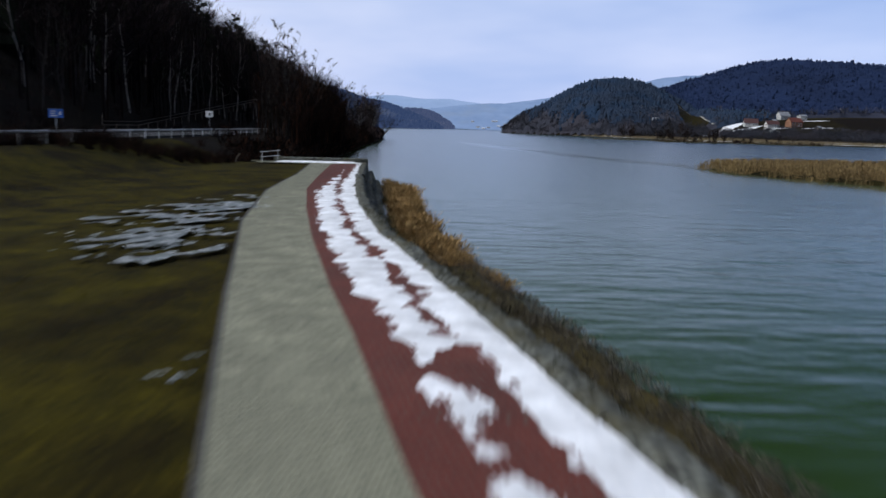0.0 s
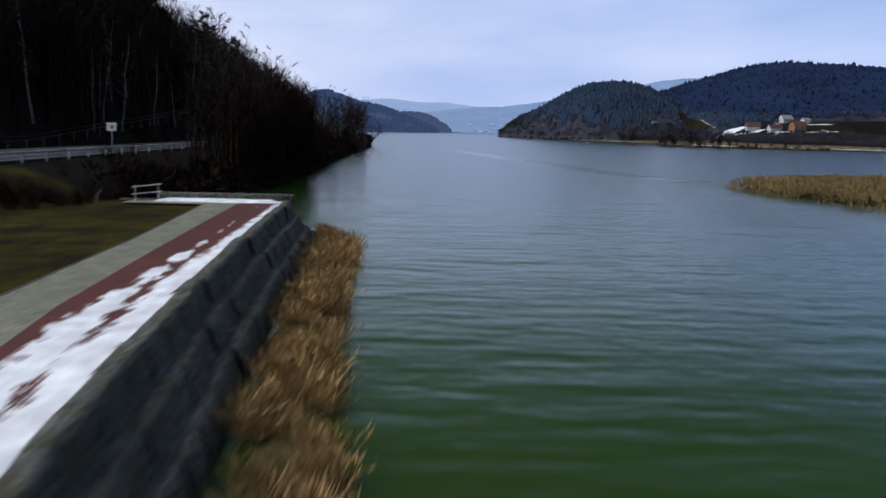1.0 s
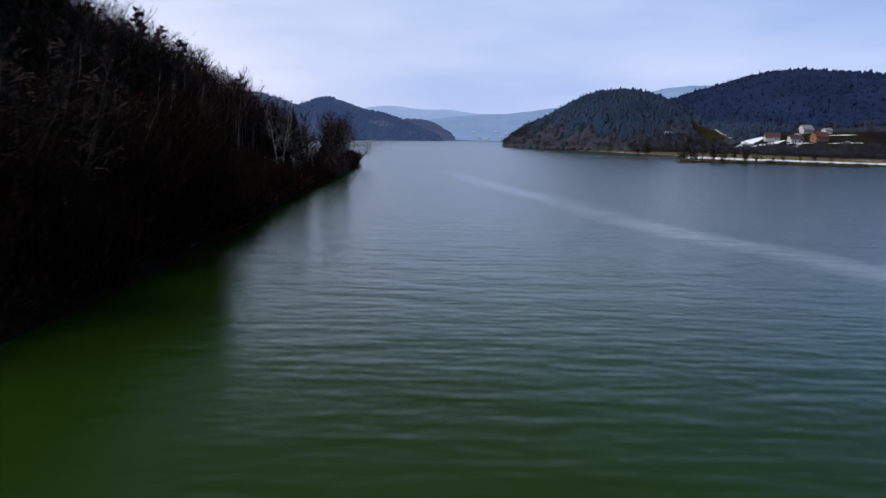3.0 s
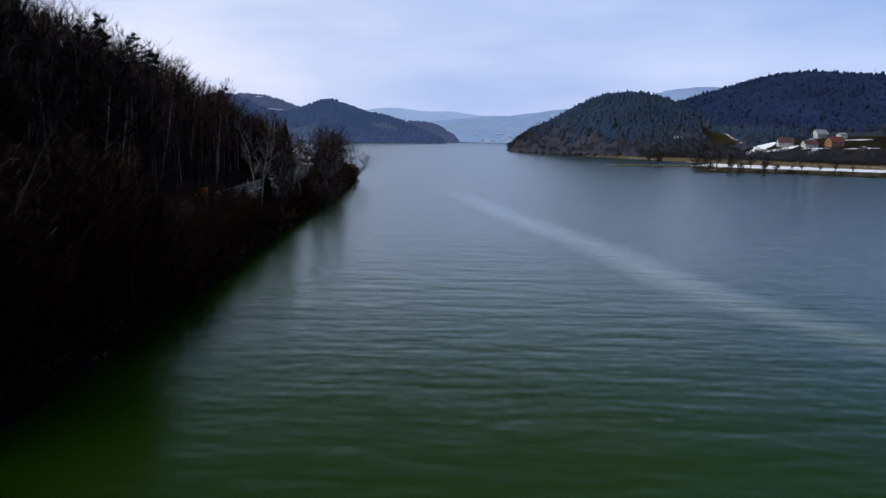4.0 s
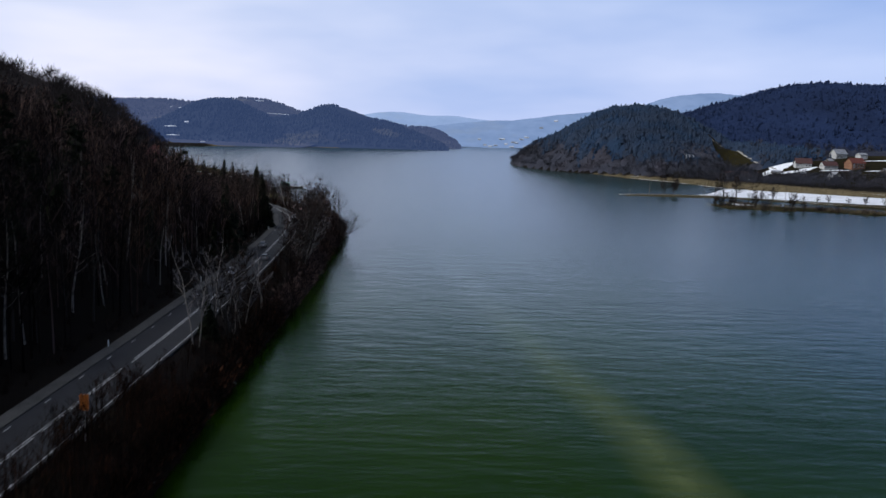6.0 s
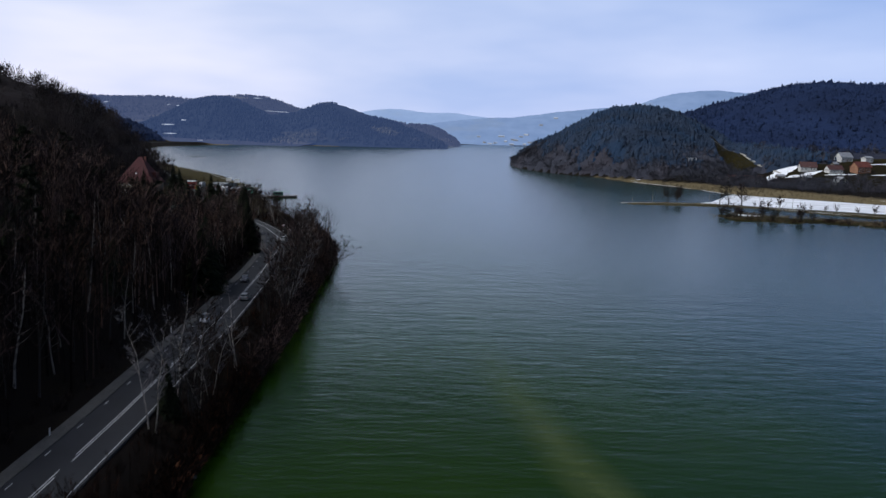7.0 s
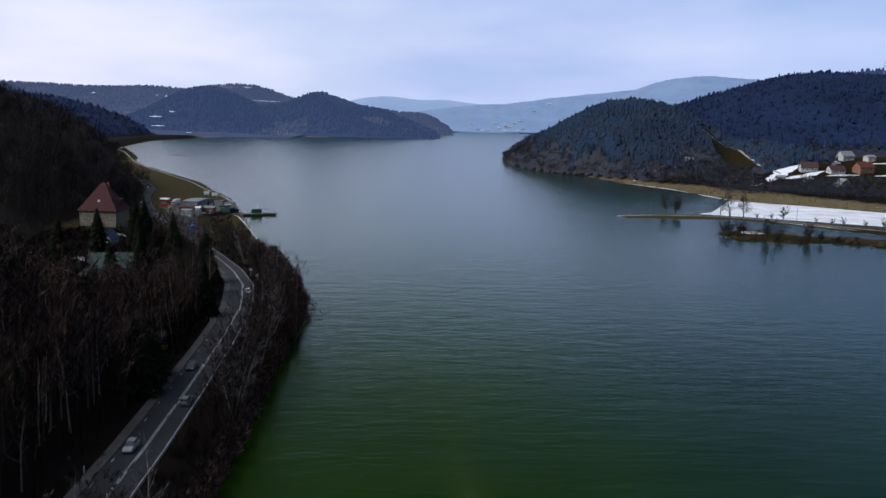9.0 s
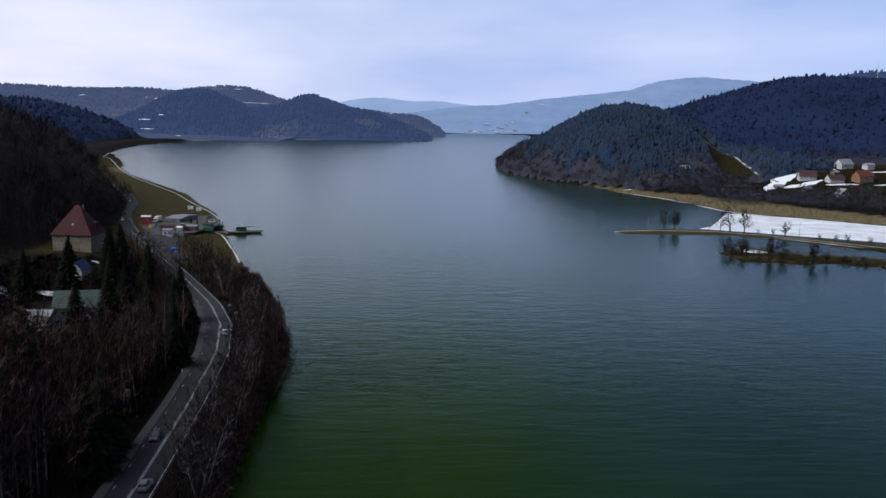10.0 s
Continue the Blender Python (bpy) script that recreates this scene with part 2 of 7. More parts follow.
def water_material():
    """Green lake water: dark body colour, ripples in two sizes, and a winding pale slick of silt and foam."""
    m, n, l, b = material("lake_water", 0.17)
    b.inputs["Specular Tint"].default_value = (0.62, 0.98, 1.0, 1)
    b.inputs["IOR"].default_value = 1.33
    geo = n.new("ShaderNodeNewGeometry")
    sep = n.new("ShaderNodeSeparateXYZ")
    l.new(geo.outputs["Position"], sep.inputs[0])

    def calc(op, a, c=None, d=None):
        k = n.new("ShaderNodeMath")
        k.operation = op
        for i, v in enumerate((a, c, d)):
            if v is None:
                continue
            if isinstance(v, (int, float)):
                k.inputs[i].default_value = v
            else:
                l.new(v, k.inputs[i])
        return k.outputs[0]

    x, y = sep.outputs["X"], sep.outputs["Y"]
    # slick: the line x = SLICK(y), a hyperbola-like bend, wavering with noise
    waver = noise_fac(n, l, 0.012, 4.0, coords="World")
    mid = calc("ADD", calc("MULTIPLY", calc("SUBTRACT", waver, 0.5), 9.0), 0.0)
    fc = n.new("ShaderNodeFloatCurve")
    pts = fc.mapping.curves[0].points
    for px, py in ((0.0, 0.95), (0.21, 0.85), (0.269, 0.725), (0.346, 0.635), (0.43, 0.535), (0.61, 0.38), (0.89, 0.2), (1.0, 0.15)):
        if px in (0.0, 1.0):
            pts[0 if px == 0 else len(pts) - 1].location = (px, py)
        else:
            pts.new(px, py)
    fc.mapping.update()
    l.new(calc("DIVIDE", y, 700.0), fc.inputs["Value"])
    line = calc("ADD", calc("MULTIPLY_ADD", fc.outputs[0], 100.0, -36.5), mid)
    off = calc("ABSOLUTE", calc("SUBTRACT", x, line))
    band = calc("SUBTRACT", 1.0, calc("MINIMUM", calc("DIVIDE", off, 5.5), 1.0))
    mottled = noise_fac(n, l, 0.3, 4.0, (0.5, 1.5, 1), coords="World")
    faint = calc("SUBTRACT", 1.0, calc("MINIMUM", calc("MAXIMUM", calc("DIVIDE", calc("SUBTRACT", y, 205.0), 130.0), 0.0), 0.93))
    slick = calc("MULTIPLY", calc("MULTIPLY", band, faint), calc("MULTIPLY", mottled, 1.1))
    murk = noise_fac(n, l, 0.02, 3.0, coords="World")
    body = ramp(n, l, murk, (0.3, (0.0050, 0.0180, 0.0001)), (0.7, (0.0105, 0.0275, 0.0002)))
    open_water = ramp(n, l, murk, (0.3, (0.005, 0.019, 0.015)), (0.7, (0.008, 0.026, 0.020)))
    offing = calc("ADD", calc("DIVIDE", calc("SUBTRACT", x, calc("MULTIPLY", y, -0.06)), 90.0), calc("MULTIPLY", calc("SUBTRACT", waver, 0.5), 1.2))
    body = mix(n, l, ramp(n, l, offing, (0.4, (0, 0, 0)), (1.05, (1, 1, 1))), body, open_water)
    # silty shallows round the quay
    silt = ramp(n, l, murk, (0.3, (0.013, 0.033, 0.004)), (0.7, (0.022, 0.043, 0.006)))
    clear = ramp(n, l, murk, (0.3, (0.008, 0.042, 0.030)), (0.7, (0.013, 0.052, 0.037)))
    abreast = calc("ADD", calc("DIVIDE", x, 45.0), calc("MULTIPLY", calc("SUBTRACT", waver, 0.5), 1.0))
    silt = mix(n, l, ramp(n, l, abreast, (0.25, (0, 0, 0)), (0.9, (1, 1, 1))), silt, clear)
    depth = calc("ADD", calc("DIVIDE", y, 170.0), calc("MULTIPLY", calc("SUBTRACT", murk, 0.5), 0.8))
    body = mix(n, l, ramp(n, l, depth, (0.35, (0, 0, 0)), (1.0, (1, 1, 1))), silt, body)
    l.new(mix(n, l, slick, body, (0.105, 0.125, 0.05)), b.inputs["Base Color"])
    small = noise_fac(n, l, 1.1, 3.0, (0.45, 1.0, 1), coords="World")
    large = noise_fac(n, l, 0.16, 3.0, (0.5, 1.1, 1), coords="World")
    swell = noise_fac(n, l, 0.42, 2.0, (0.32, 1.25, 1), coords="World")
    height = calc("ADD", calc("MULTIPLY", small, 0.33), calc("ADD", calc("MULTIPLY", large, 0.9), calc("MULTIPLY", swell, 0.5)))
    bumped(n, l, b, height, 0.27, 0.5)
    # the slick stills the ripples, further out than its colour shows
    reach = calc("SUBTRACT", 1.0, calc("MINIMUM", calc("MAXIMUM", calc("DIVIDE", calc("SUBTRACT", y, 250.0), 150.0), 0.0), 1.0))
    calm = calc("MULTIPLY", calc("MULTIPLY", calc("POWER", band, 0.6), calc("MULTIPLY_ADD", mottled, 0.6, 0.45)), reach)
    still = next(k for k in n if k.bl_idname == "ShaderNodeBump")
    l.new(calc("MULTIPLY_ADD", calm, -0.13, 0.27), still.inputs["Strength"])
    l.new(calc("MULTIPLY_ADD", calm, -0.09, 0.17), b.inputs["Roughness"])
    return m


WATER = water_material()


def paint(name, col, rough=0.5, metal=0.0, wear=0.25):
    """Painted or plastic surface with slight fading and dirt."""
    dark, light = tuple(c * (1 - wear) for c in col), tuple(min(1, c * (1 + wear * 0.6)) for c in col)
    return rough_stuff(name, dark, col, light, 5.0, 0.6, rough, 0.08, 0.004, metal)


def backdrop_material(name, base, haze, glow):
    """Distant wooded hills, with the haze of miles of moist air added as emission."""
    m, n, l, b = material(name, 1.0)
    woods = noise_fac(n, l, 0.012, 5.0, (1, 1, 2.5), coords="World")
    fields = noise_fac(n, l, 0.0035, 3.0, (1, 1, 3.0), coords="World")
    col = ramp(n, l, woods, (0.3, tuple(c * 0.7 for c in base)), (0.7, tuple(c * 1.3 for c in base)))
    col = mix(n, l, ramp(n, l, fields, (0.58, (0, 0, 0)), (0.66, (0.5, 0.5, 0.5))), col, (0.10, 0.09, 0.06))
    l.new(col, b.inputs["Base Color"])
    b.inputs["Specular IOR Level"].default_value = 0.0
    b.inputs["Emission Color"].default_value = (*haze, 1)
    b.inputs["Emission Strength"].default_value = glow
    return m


def gabion_material():
    """Rubble in wire baskets: stones, dark gaps, moss."""
    m, n, l, b = material("gabion_rubble", 0.9)
    tc, vor = n.new("ShaderNodeNewGeometry"), n.new("ShaderNodeTexVoronoi")
    l.new(tc.outputs["Position"], vor.inputs["Vector"])
    vor.inputs["Scale"].default_value = 6.5
    stone = ramp(n, l, vor.outputs["Distance"], (0.0, (0.16, 0.165, 0.15)), (0.45, (0.10, 0.105, 0.093)), (0.75, (0.015, 0.016, 0.013)))
    tone = noise_fac(n, l, 0.5, 4.0, coords="World")
    col = mix(n, l, 1.0, stone, ramp(n, l, tone, (0.3, (0.45, 0.48, 0.48)), (0.7, (1.15, 1.15, 1.1))), "MULTIPLY")
    moss = noise_fac(n, l, 1.3, 4.0, coords="World")
    col = mix(n, l, ramp(n, l, moss, (0.44, (0, 0, 0)), (0.62, (0.85, 0.85, 0.85))), col, (0.045, 0.040, 0.017))
    l.new(col, b.inputs["Base Color"])
    inv = n.new("ShaderNodeMath")
    inv.operation = "SUBTRACT"
    inv.inputs[0].default_value = 1.0
    l.new(vor.outputs["Distance"], inv.inputs[1])
    bumped(n, l, b, inv.outputs[0], 0.8, 0.06)
    return m


GABION = gabion_material()
RED_ROOF = paint("red_roof_tiles", (0.052, 0.0065, 0.009), 0.9)
ORANGE_ROOF = paint("orange_roof_tiles", (0.11, 0.025, 0.015), 0.8)
BROWN_ROOF = paint("brown_roof", (0.06, 0.022, 0.02), 0.8)
GREY_ROOF = paint("grey_sheet_roof", (0.24, 0.25, 0.27), 0.55)
GREEN_ROOF = paint("green_sheet_roof", (0.013, 0.038, 0.028), 0.7)
BLUE_ROOF = paint("blue_sheet_roof", (0.02, 0.04, 0.10), 0.55)
PLASTER = paint("pale_plaster", (0.23, 0.20, 0.145), 0.9)
WHITE_WALL = paint("white_plaster", (0.52, 0.52, 0.51), 0.9)
ORANGE_WALL = paint("orange_plaster", (0.24, 0.12, 0.07), 0.9)
BRICK_WALL = paint("reddish_wall", (0.22, 0.08, 0.06), 0.9)
GLASS, _n, _l, _b = material("window_glass", 0.08)
_b.inputs["Base Color"].default_value = (0.02, 0.025, 0.03, 1)
_b.inputs["Specular IOR Level"].default_value = 0.8
RUBBER = paint("tyre_rubber", (0.02, 0.02, 0.02), 0.9)
YELLOW = paint("yellow_sign_paint", (0.62, 0.48, 0.02), 0.5)
BLUE = paint("blue_sign_paint", (0.02, 0.12, 0.5), 0.5)
GREEN = paint("green_boat_paint", (0.02, 0.16, 0.10), 0.5)
REDPAINT = paint("red_paint", (0.38, 0.04, 0.03), 0.5)
LAMP_W = paint("headlight_lens", (0.8, 0.8, 0.8), 0.15)
LAMP_R = paint("tail_light_lens", (0.35, 0.02, 0.02), 0.2)
ICE = rough_stuff("snowy_ice", (0.70, 0.73, 0.80), (0.79, 0.81, 0.86), (0.86, 0.87, 0.90), 0.6, 0.06, 0.6, 0.2, 0.03)
CLAY = rough_stuff("bare_earth_bank", (0.05, 0.04, 0.028), (0.10, 0.08, 0.055), (0.17, 0.14, 0.10), 3.0, 0.3, 0.95, 0.5, 0.05)
TRACK = rough_stuff("pale_gravel_track", (0.22, 0.2, 0.17), (0.32, 0.3, 0.26), (0.42, 0.4, 0.36), 3.0, 0.2, 0.95, 0.4, 0.04)
MEADOW = rough_stuff("pale_reed_meadow", (0.10, 0.075, 0.03), (0.17, 0.125, 0.055), (0.25, 0.19, 0.09), 1.2, 0.06, 0.95, 0.5, 0.1)
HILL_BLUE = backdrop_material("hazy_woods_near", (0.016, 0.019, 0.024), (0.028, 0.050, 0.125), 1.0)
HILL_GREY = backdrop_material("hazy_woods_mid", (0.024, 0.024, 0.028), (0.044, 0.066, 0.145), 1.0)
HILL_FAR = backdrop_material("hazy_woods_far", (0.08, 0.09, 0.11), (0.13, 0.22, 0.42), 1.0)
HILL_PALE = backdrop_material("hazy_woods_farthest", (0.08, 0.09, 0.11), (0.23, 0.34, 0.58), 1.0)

# ---------------------------------------------------------------- the lie of the land
def curve(ys, xs):
    return lambda y: np.interp(y, ys, xs)


EDGE = curve((-60, -20, 0, 8, 15, 21, 28, 37, 47, 58, 80), (18, 9.2, 4.4, 2.45, 0.95, -0.4, -2.0, -3.5, -4.7, -5.7, -7.3))  # top of the quay wall
REDS = curve((-60, -20, 0, 8, 14, 18, 26, 35, 46, 55, 65, 80), (15, 6.4, 1.6, -0.2, -1.4, -2.3, -3.9, -5.5, -7.2, -8.0, -8.8, -9.9))
LAWN = curve((-60, -20, 0, 7, 12, 17, 30, 44, 52, 59, 80), (12.5, 4, -0.5, -2.1, -3.2, -4.3, -7.0, -9.0, -9.5, -9.9, -11.9))
ROAD = curve((-80, 100, 200, 260, 315, 345, 380, 419, 450, 477, 505, 560, 600, 643, 690, 747, 800, 865, 1000, 1200),
             (-27, -31, -32.8, -34.5, -36.9, -38.9, -41.6, -45.6, -52.2, -62.2, -75.6, -103, -124, -146, -167, -187, -201, -228, -300, -405))
FOOT = curve((-80, 200, 330, 360, 385, 405, 430, 455, 480, 520, 560, 650, 700, 800, 865, 1000, 1200, 1700, 2100, 2300),
             (-43, -44, -48, -56, -74, -96, -116, -128, -136, -150, -166, -166, -176, -209, -237, -325, -448, -645, -740, -740))  # foot of the wooded slope
QUAY_END, QUAY_TOP, ROAD_TOP = 80.0, 2.45, 4.4

LEFT_SHORE = [(40, -300), (22, -60), (13, -20), (9, 0), (6.3, 13), (5.0, 21), (3.2, 29), (1.0, 40), (-0.2, 50), (-1.1, 60), (-1.6, 70), (-2.2, 77.5), (-4.2, 80.8),
              (-15.5, 81.5), (-18.4, 95), (-18, 130), (-19, 180), (-21, 215), (-22.6, 260), (-23.5, 320), (-27, 390), (-29.5, 437), (-40, 480), (-59, 537),
              (-68, 569), (-79, 596), (-96, 650), (-108, 690), (-115, 715), (-121, 735), (-137, 784), (-169, 853), (-196, 921), (-320, 1144), (-421, 1357), (-572, 1698), (-655, 2100),
              (-640, 2420), (-560, 2620), (-330, 2800), (-215, 2830), (-150, 3050), (-90, 3400), (-20, 3700), (60, 4100), (120, 4480), (300, 4560), (480, 4300), (420, 3600), (330, 2700), (180, 1900),
              (110, 1480), (106, 1350), (120, 1232), (149, 1140), (176, 1090), (191, 1003), (224, 924), (233, 880), (243, 828), (278, 806), (323, 762),
              (430, 690), (560, 600), (800, 380), (1000, 100), (1150, -300)]
LAND = [LEFT_SHORE + [(4200, -300), (4200, 4900), (-4200, 4900), (-4200, -300)],
        [(46, 147), (47.5, 130), (51, 116), (57, 105), (72, 92), (110, 84), (150, 100), (150, 140), (112, 168), (70, 165)],
        [(119, 709), (135, 701), (155, 698), (183, 701), (206, 694), (233, 663), (258, 634), (330, 570), (450, 500), (470, 545), (340, 640), (279, 672), (230, 701), (187, 728), (150, 724)],
        [(157, 631), (163, 606), (187, 596), (209, 599), (232, 585), (262, 570), (272, 585), (247, 617), (206, 633), (190, 650), (176, 651)]]


STRIP = [(350, 1310), (336, 1215), (316, 1100), (308, 1040), (304, 1012), (332, 1008), (338, 1035), (352, 1110), (368, 1220), (374, 1310)]  # open grass beside the hill track
FIELD = [(170, 1100), (190, 1003), (223, 922), (232, 880), (243, 828), (279, 805), (324, 760), (430, 690), (445, 720), (340, 805), (304, 862), (294, 905), (258, 955), (228, 985), (196, 1050)]


SHORE_X = curve([q[1] for q in LEFT_SHORE[14:25]], [q[0] for q in LEFT_SHORE[14:25]])


def shore_distance(x, y, poly):
    """Metres to the edge of a polygon, positive inside."""
    x, y = np.asarray(x, float), np.asarray(y, float)
    best, inside = np.full(x.shape, 1e9), np.zeros(x.shape, bool)
    for (ax, ay), (bx, by) in zip(poly, poly[1:] + poly[:1]):
        dx, dy = bx - ax, by - ay
        s = np.clip(((x - ax) * dx + (y - ay) * dy) / (dx * dx + dy * dy), 0, 1)
        best = np.minimum(best, np.hypot(x - ax - s * dx, y - ay - s * dy))
        with np.errstate(divide="ignore", invalid="ignore"):
            inside ^= ((ay > y) != (by > y)) & (x < dx * (y - ay) / (dy if dy else 1e-9) + ax)
    return np.where(inside, best, -best)


def rumple(x, y, size, seed=0):
    """Cheap smooth relief, about -1 to 1."""
    x, y = np.asarray(x, float) / size, np.asarray(y, float) / size
    rs, out = np.random.RandomState(seed), 0.0
    for k in range(6):
        a, w = rs.uniform(0, 6.28), rs.uniform(0.5, 1.8)
        out = out + np.sin((x * math.cos(a) + y * math.sin(a)) * w * 2 + rs.uniform(0, 6.28)) / 3.0
    return out


def step(x, a, b):
    s = np.clip((x - a) / (b - a), 0, 1)
    return s * s * (3 - 2 * s)


def mound(x, y, cx, cy, rx, ry, turn=0.0, power=1.0):
    c, s = math.cos(radians(turn)), math.sin(radians(turn))
    u, v = ((x - cx) * c + (y - cy) * s) / rx, (-(x - cx) * s + (y - cy) * c) / ry
    return np.exp(-(u * u + v * v) ** power)


def height(x, y):
    x, y = np.asarray(x, float), np.asarray(y, float)
    d = np.maximum.reduce([shore_distance(x, y, p) for p in LAND])
    main = shore_distance(x, y, LAND[0])
    z = np.where(d < 0, np.maximum(d * 0.5, -3.0), np.minimum(d * 0.4, 0.55))
    left = (x < 60) & (y < 2500) & (main > 0)
    # banks, road shelf and wooded slope of the near shore
    shelf = np.minimum(main * 0.5, 2.3)
    to_road = ROAD(y) + 4.2 - x
    bank = 2.3 + (ROAD_TOP - 2.3) * step(to_road, -7.0, 0.5)
    low = np.where((y < QUAY_END - 1) & (main > 0), np.where(x > EDGE(y) - 1.2, np.where(x > EDGE(y) + 2.4, np.minimum(main * 0.3, 0.25), -0.5), 2.32), shelf)
    flat = np.where(to_road > -7, np.maximum(np.minimum(bank, main * 0.55), np.minimum(low, bank)), low)
    flat = np.where((y > 430) & (to_road < 0), np.maximum(np.minimum(main * 0.12, 3.4), np.minimum(ROAD_TOP - 0.1 + to_road * 0.16, main * 0.3)), flat)
    up = FOOT(y) - x
    crest = 46 + 11 * (1 - step(y, 280, 420)) + 31 * step(y, 540, 760) - 11 * step(y, 900, 1150) + 46 * step(y, 1000, 1900) - 22 * mound(x, y, -120, 500, 80, 90)
    rise = crest * (1 - np.exp(-np.maximum(up, 0) * (0.72 + 0.12 * (1 - step(y, 240, 400)) + 0.5 * step(y, 590, 680) * (1 - step(y, 820, 1000))) / crest))
    wooded = ROAD_TOP - 0.2 + rise + np.where(up > 12, rumple(x, y, 34, 3) * 1.6, 0)
    valley = ROAD_TOP - 0.2 + 3.5 * step(ROAD(y) - 9 - x, 0, 30) * step(y, 400, 470)
    wooded = np.where(up > 0, wooded, valley)
    shelf_in = step(to_road, -0.5, 0.0)
    zl = flat * (1 - shelf_in) + wooded * shelf_in
    z = np.where(left, zl, z)
    # far side: low fields, then the cape hill and the long ridge behind the village
    right = (x > 60) & (main > 0)
    field = np.minimum(main * 0.05, 2.5)
    village = 28 * step(y + 0.25 * (x - 300), 860, 1075) * step(x, 270, 380) * (1 - step(y, 1250, 1600))
    cape = 73 * mound(x, y, 273, 1327, 120, 251, -13, 1.25)
    cape2 = 18 * mound(x, y, 179, 1439, 162, 45, 0, 1.2)
    ridge = 123 * mound(x, y, 752, 1569, 262, 302, 32, 1.2) + 57 * mound(x, y, 486, 1730, 223, 298, 0, 1.1)
    hills = np.minimum(np.maximum(village, cape + cape2 + ridge), main * 0.85 + 1)
    hills = hills * step(-shore_distance(x, y, FIELD), 0.0, 45.0)
    zr = field + hills + np.where(hills > 8, rumple(x, y, 70, 5) * 2.5, 0)
    z = np.where(right, zr, z)
    return z


def axis(*runs):
    """Grid lines: (from, to, spacing) run after run."""
    out = [np.arange(a, b, s) for a, b, s in runs]
    return np.concatenate(out + [[runs[-1][1]]])


def mesh_from(name, verts, faces, mat, smooth=False):
    me = bpy.data.meshes.new(name)
    verts, faces = np.asarray(verts, np.float32), np.asarray(faces, np.int32)
    me.vertices.add(len(verts))
    me.vertices.foreach_set("co", verts.ravel())
    k = faces.shape[1]
    me.loops.add(faces.size)
    me.loops.foreach_set("vertex_index", faces.ravel())
    me.polygons.add(len(faces))
    me.polygons.foreach_set("loop_start", np.arange(0, faces.size, k, dtype=np.int32))
    me.polygons.foreach_set("use_smooth", np.full(len(faces), smooth))
    me.update(calc_edges=True)
    me.materials.append(mat)
    return me


def sheet(xs, ys, z):
    gx, gy = np.meshgrid(xs, ys)
    verts = np.stack([gx, gy, z(gx, gy)], -1).reshape(-1, 3)
    w = len(xs)
    i = (np.arange(len(ys) - 1)[:, None] * w + np.arange(w - 1)[None]).ravel()
    return verts, np.stack([i, i + 1, i + w + 1, i + w], -1)


def ground_material():
    m, n, l, b = material("turf_and_leaf_litter", 0.95)
    b.inputs["Specular IOR Level"].default_value = 0.1
    fine, mid, broad = (noise_fac(n, l, s, 5.0, coords="World") for s in (9.0, 0.9, 0.06))
    grass = ramp(n, l, fine, (0.3, (0.008, 0.0075, 0.0004)), (0.55, (0.032, 0.029, 0.0012)), (0.8, (0.078, 0.065, 0.004)))
    grass = mix(n, l, 1.0, grass, ramp(n, l, mid, (0.3, (0.42, 0.42, 0.4)), (0.7, (1.4, 1.3, 1.05))), "MULTIPLY")
    worn = noise_fac(n, l, 0.42, 4.0, (1.0, 0.6, 1.0), coords="World")
    grass = mix(n, l, 1.0, grass, ramp(n, l, worn, (0.36, (0.34, 0.28, 0.22)), (0.62, (1.25, 1.2, 1.05))), "MULTIPLY")
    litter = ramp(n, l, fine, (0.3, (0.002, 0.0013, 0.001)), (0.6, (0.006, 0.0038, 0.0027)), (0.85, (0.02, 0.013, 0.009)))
    attr = n.new("ShaderNodeAttribute")
    attr.attribute_name = "turf"
    patchy = n.new("ShaderNodeMath")
    patchy.operation, patchy.use_clamp = "MULTIPLY_ADD", True
    l.new(broad, patchy.inputs[0])
    patchy.inputs[1].default_value = 0.8
    patchy.inputs[2].default_value = -0.4
    turf = n.new("ShaderNodeMath")
    turf.operation, turf.use_clamp = "ADD", True
    l.new(attr.outputs["Fac"], turf.inputs[0])
    l.new(patchy.outputs[0], turf.inputs[1])
    straw = n.new("ShaderNodeAttribute")
    straw.attribute_name = "straw"
    sedge = ramp(n, l, mid, (0.3, (0.10, 0.08, 0.042)), (0.6, (0.165, 0.13, 0.07)), (0.8, (0.25, 0.21, 0.13)))
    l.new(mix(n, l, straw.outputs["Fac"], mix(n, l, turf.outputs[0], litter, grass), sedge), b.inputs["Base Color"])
    bumped(n, l, b, fine, 0.6, 0.05)
    return m


GROUND = ground_material()
gv, gf = sheet(axis((-4200, -900, 110), (-900, -260, 16), (-260, -60, 5), (-60, 20, 1.6), (20, 120, 5), (120, 620, 9), (620, 1400, 26), (1400, 4200, 110)),
               axis((-300, -30, 15), (-30, 110, 2), (110, 480, 4), (480, 1400, 9), (1400, 2400, 28), (2400, 4900, 100)), height)
ground = tagged(new("ground", mesh_from("ground", gv, gf, GROUND, True)), "winter turf and brown leaf litter on the lake's shores", "ground", kind="structure")
gx, gy, gz = gv.T
turf = np.zeros(len(gv), np.float32)
turf[(gx > ROAD(gy) + 3) & (gy < QUAY_END + 2) & (gx < 30)] = 1.0
turf[(gx > FOOT(gy) + 4) & (gy > 560) & (gy < 1400) & (gx < -60)] = 1.0
turf[(gx > 100) & (gz < 6) & (gy < 760) & (gy > 400)] = 0.6
turf[(gx > 40) & (gx < 160) & (gz < 6) & (gy > 70) & (gy < 180)] = 0.5
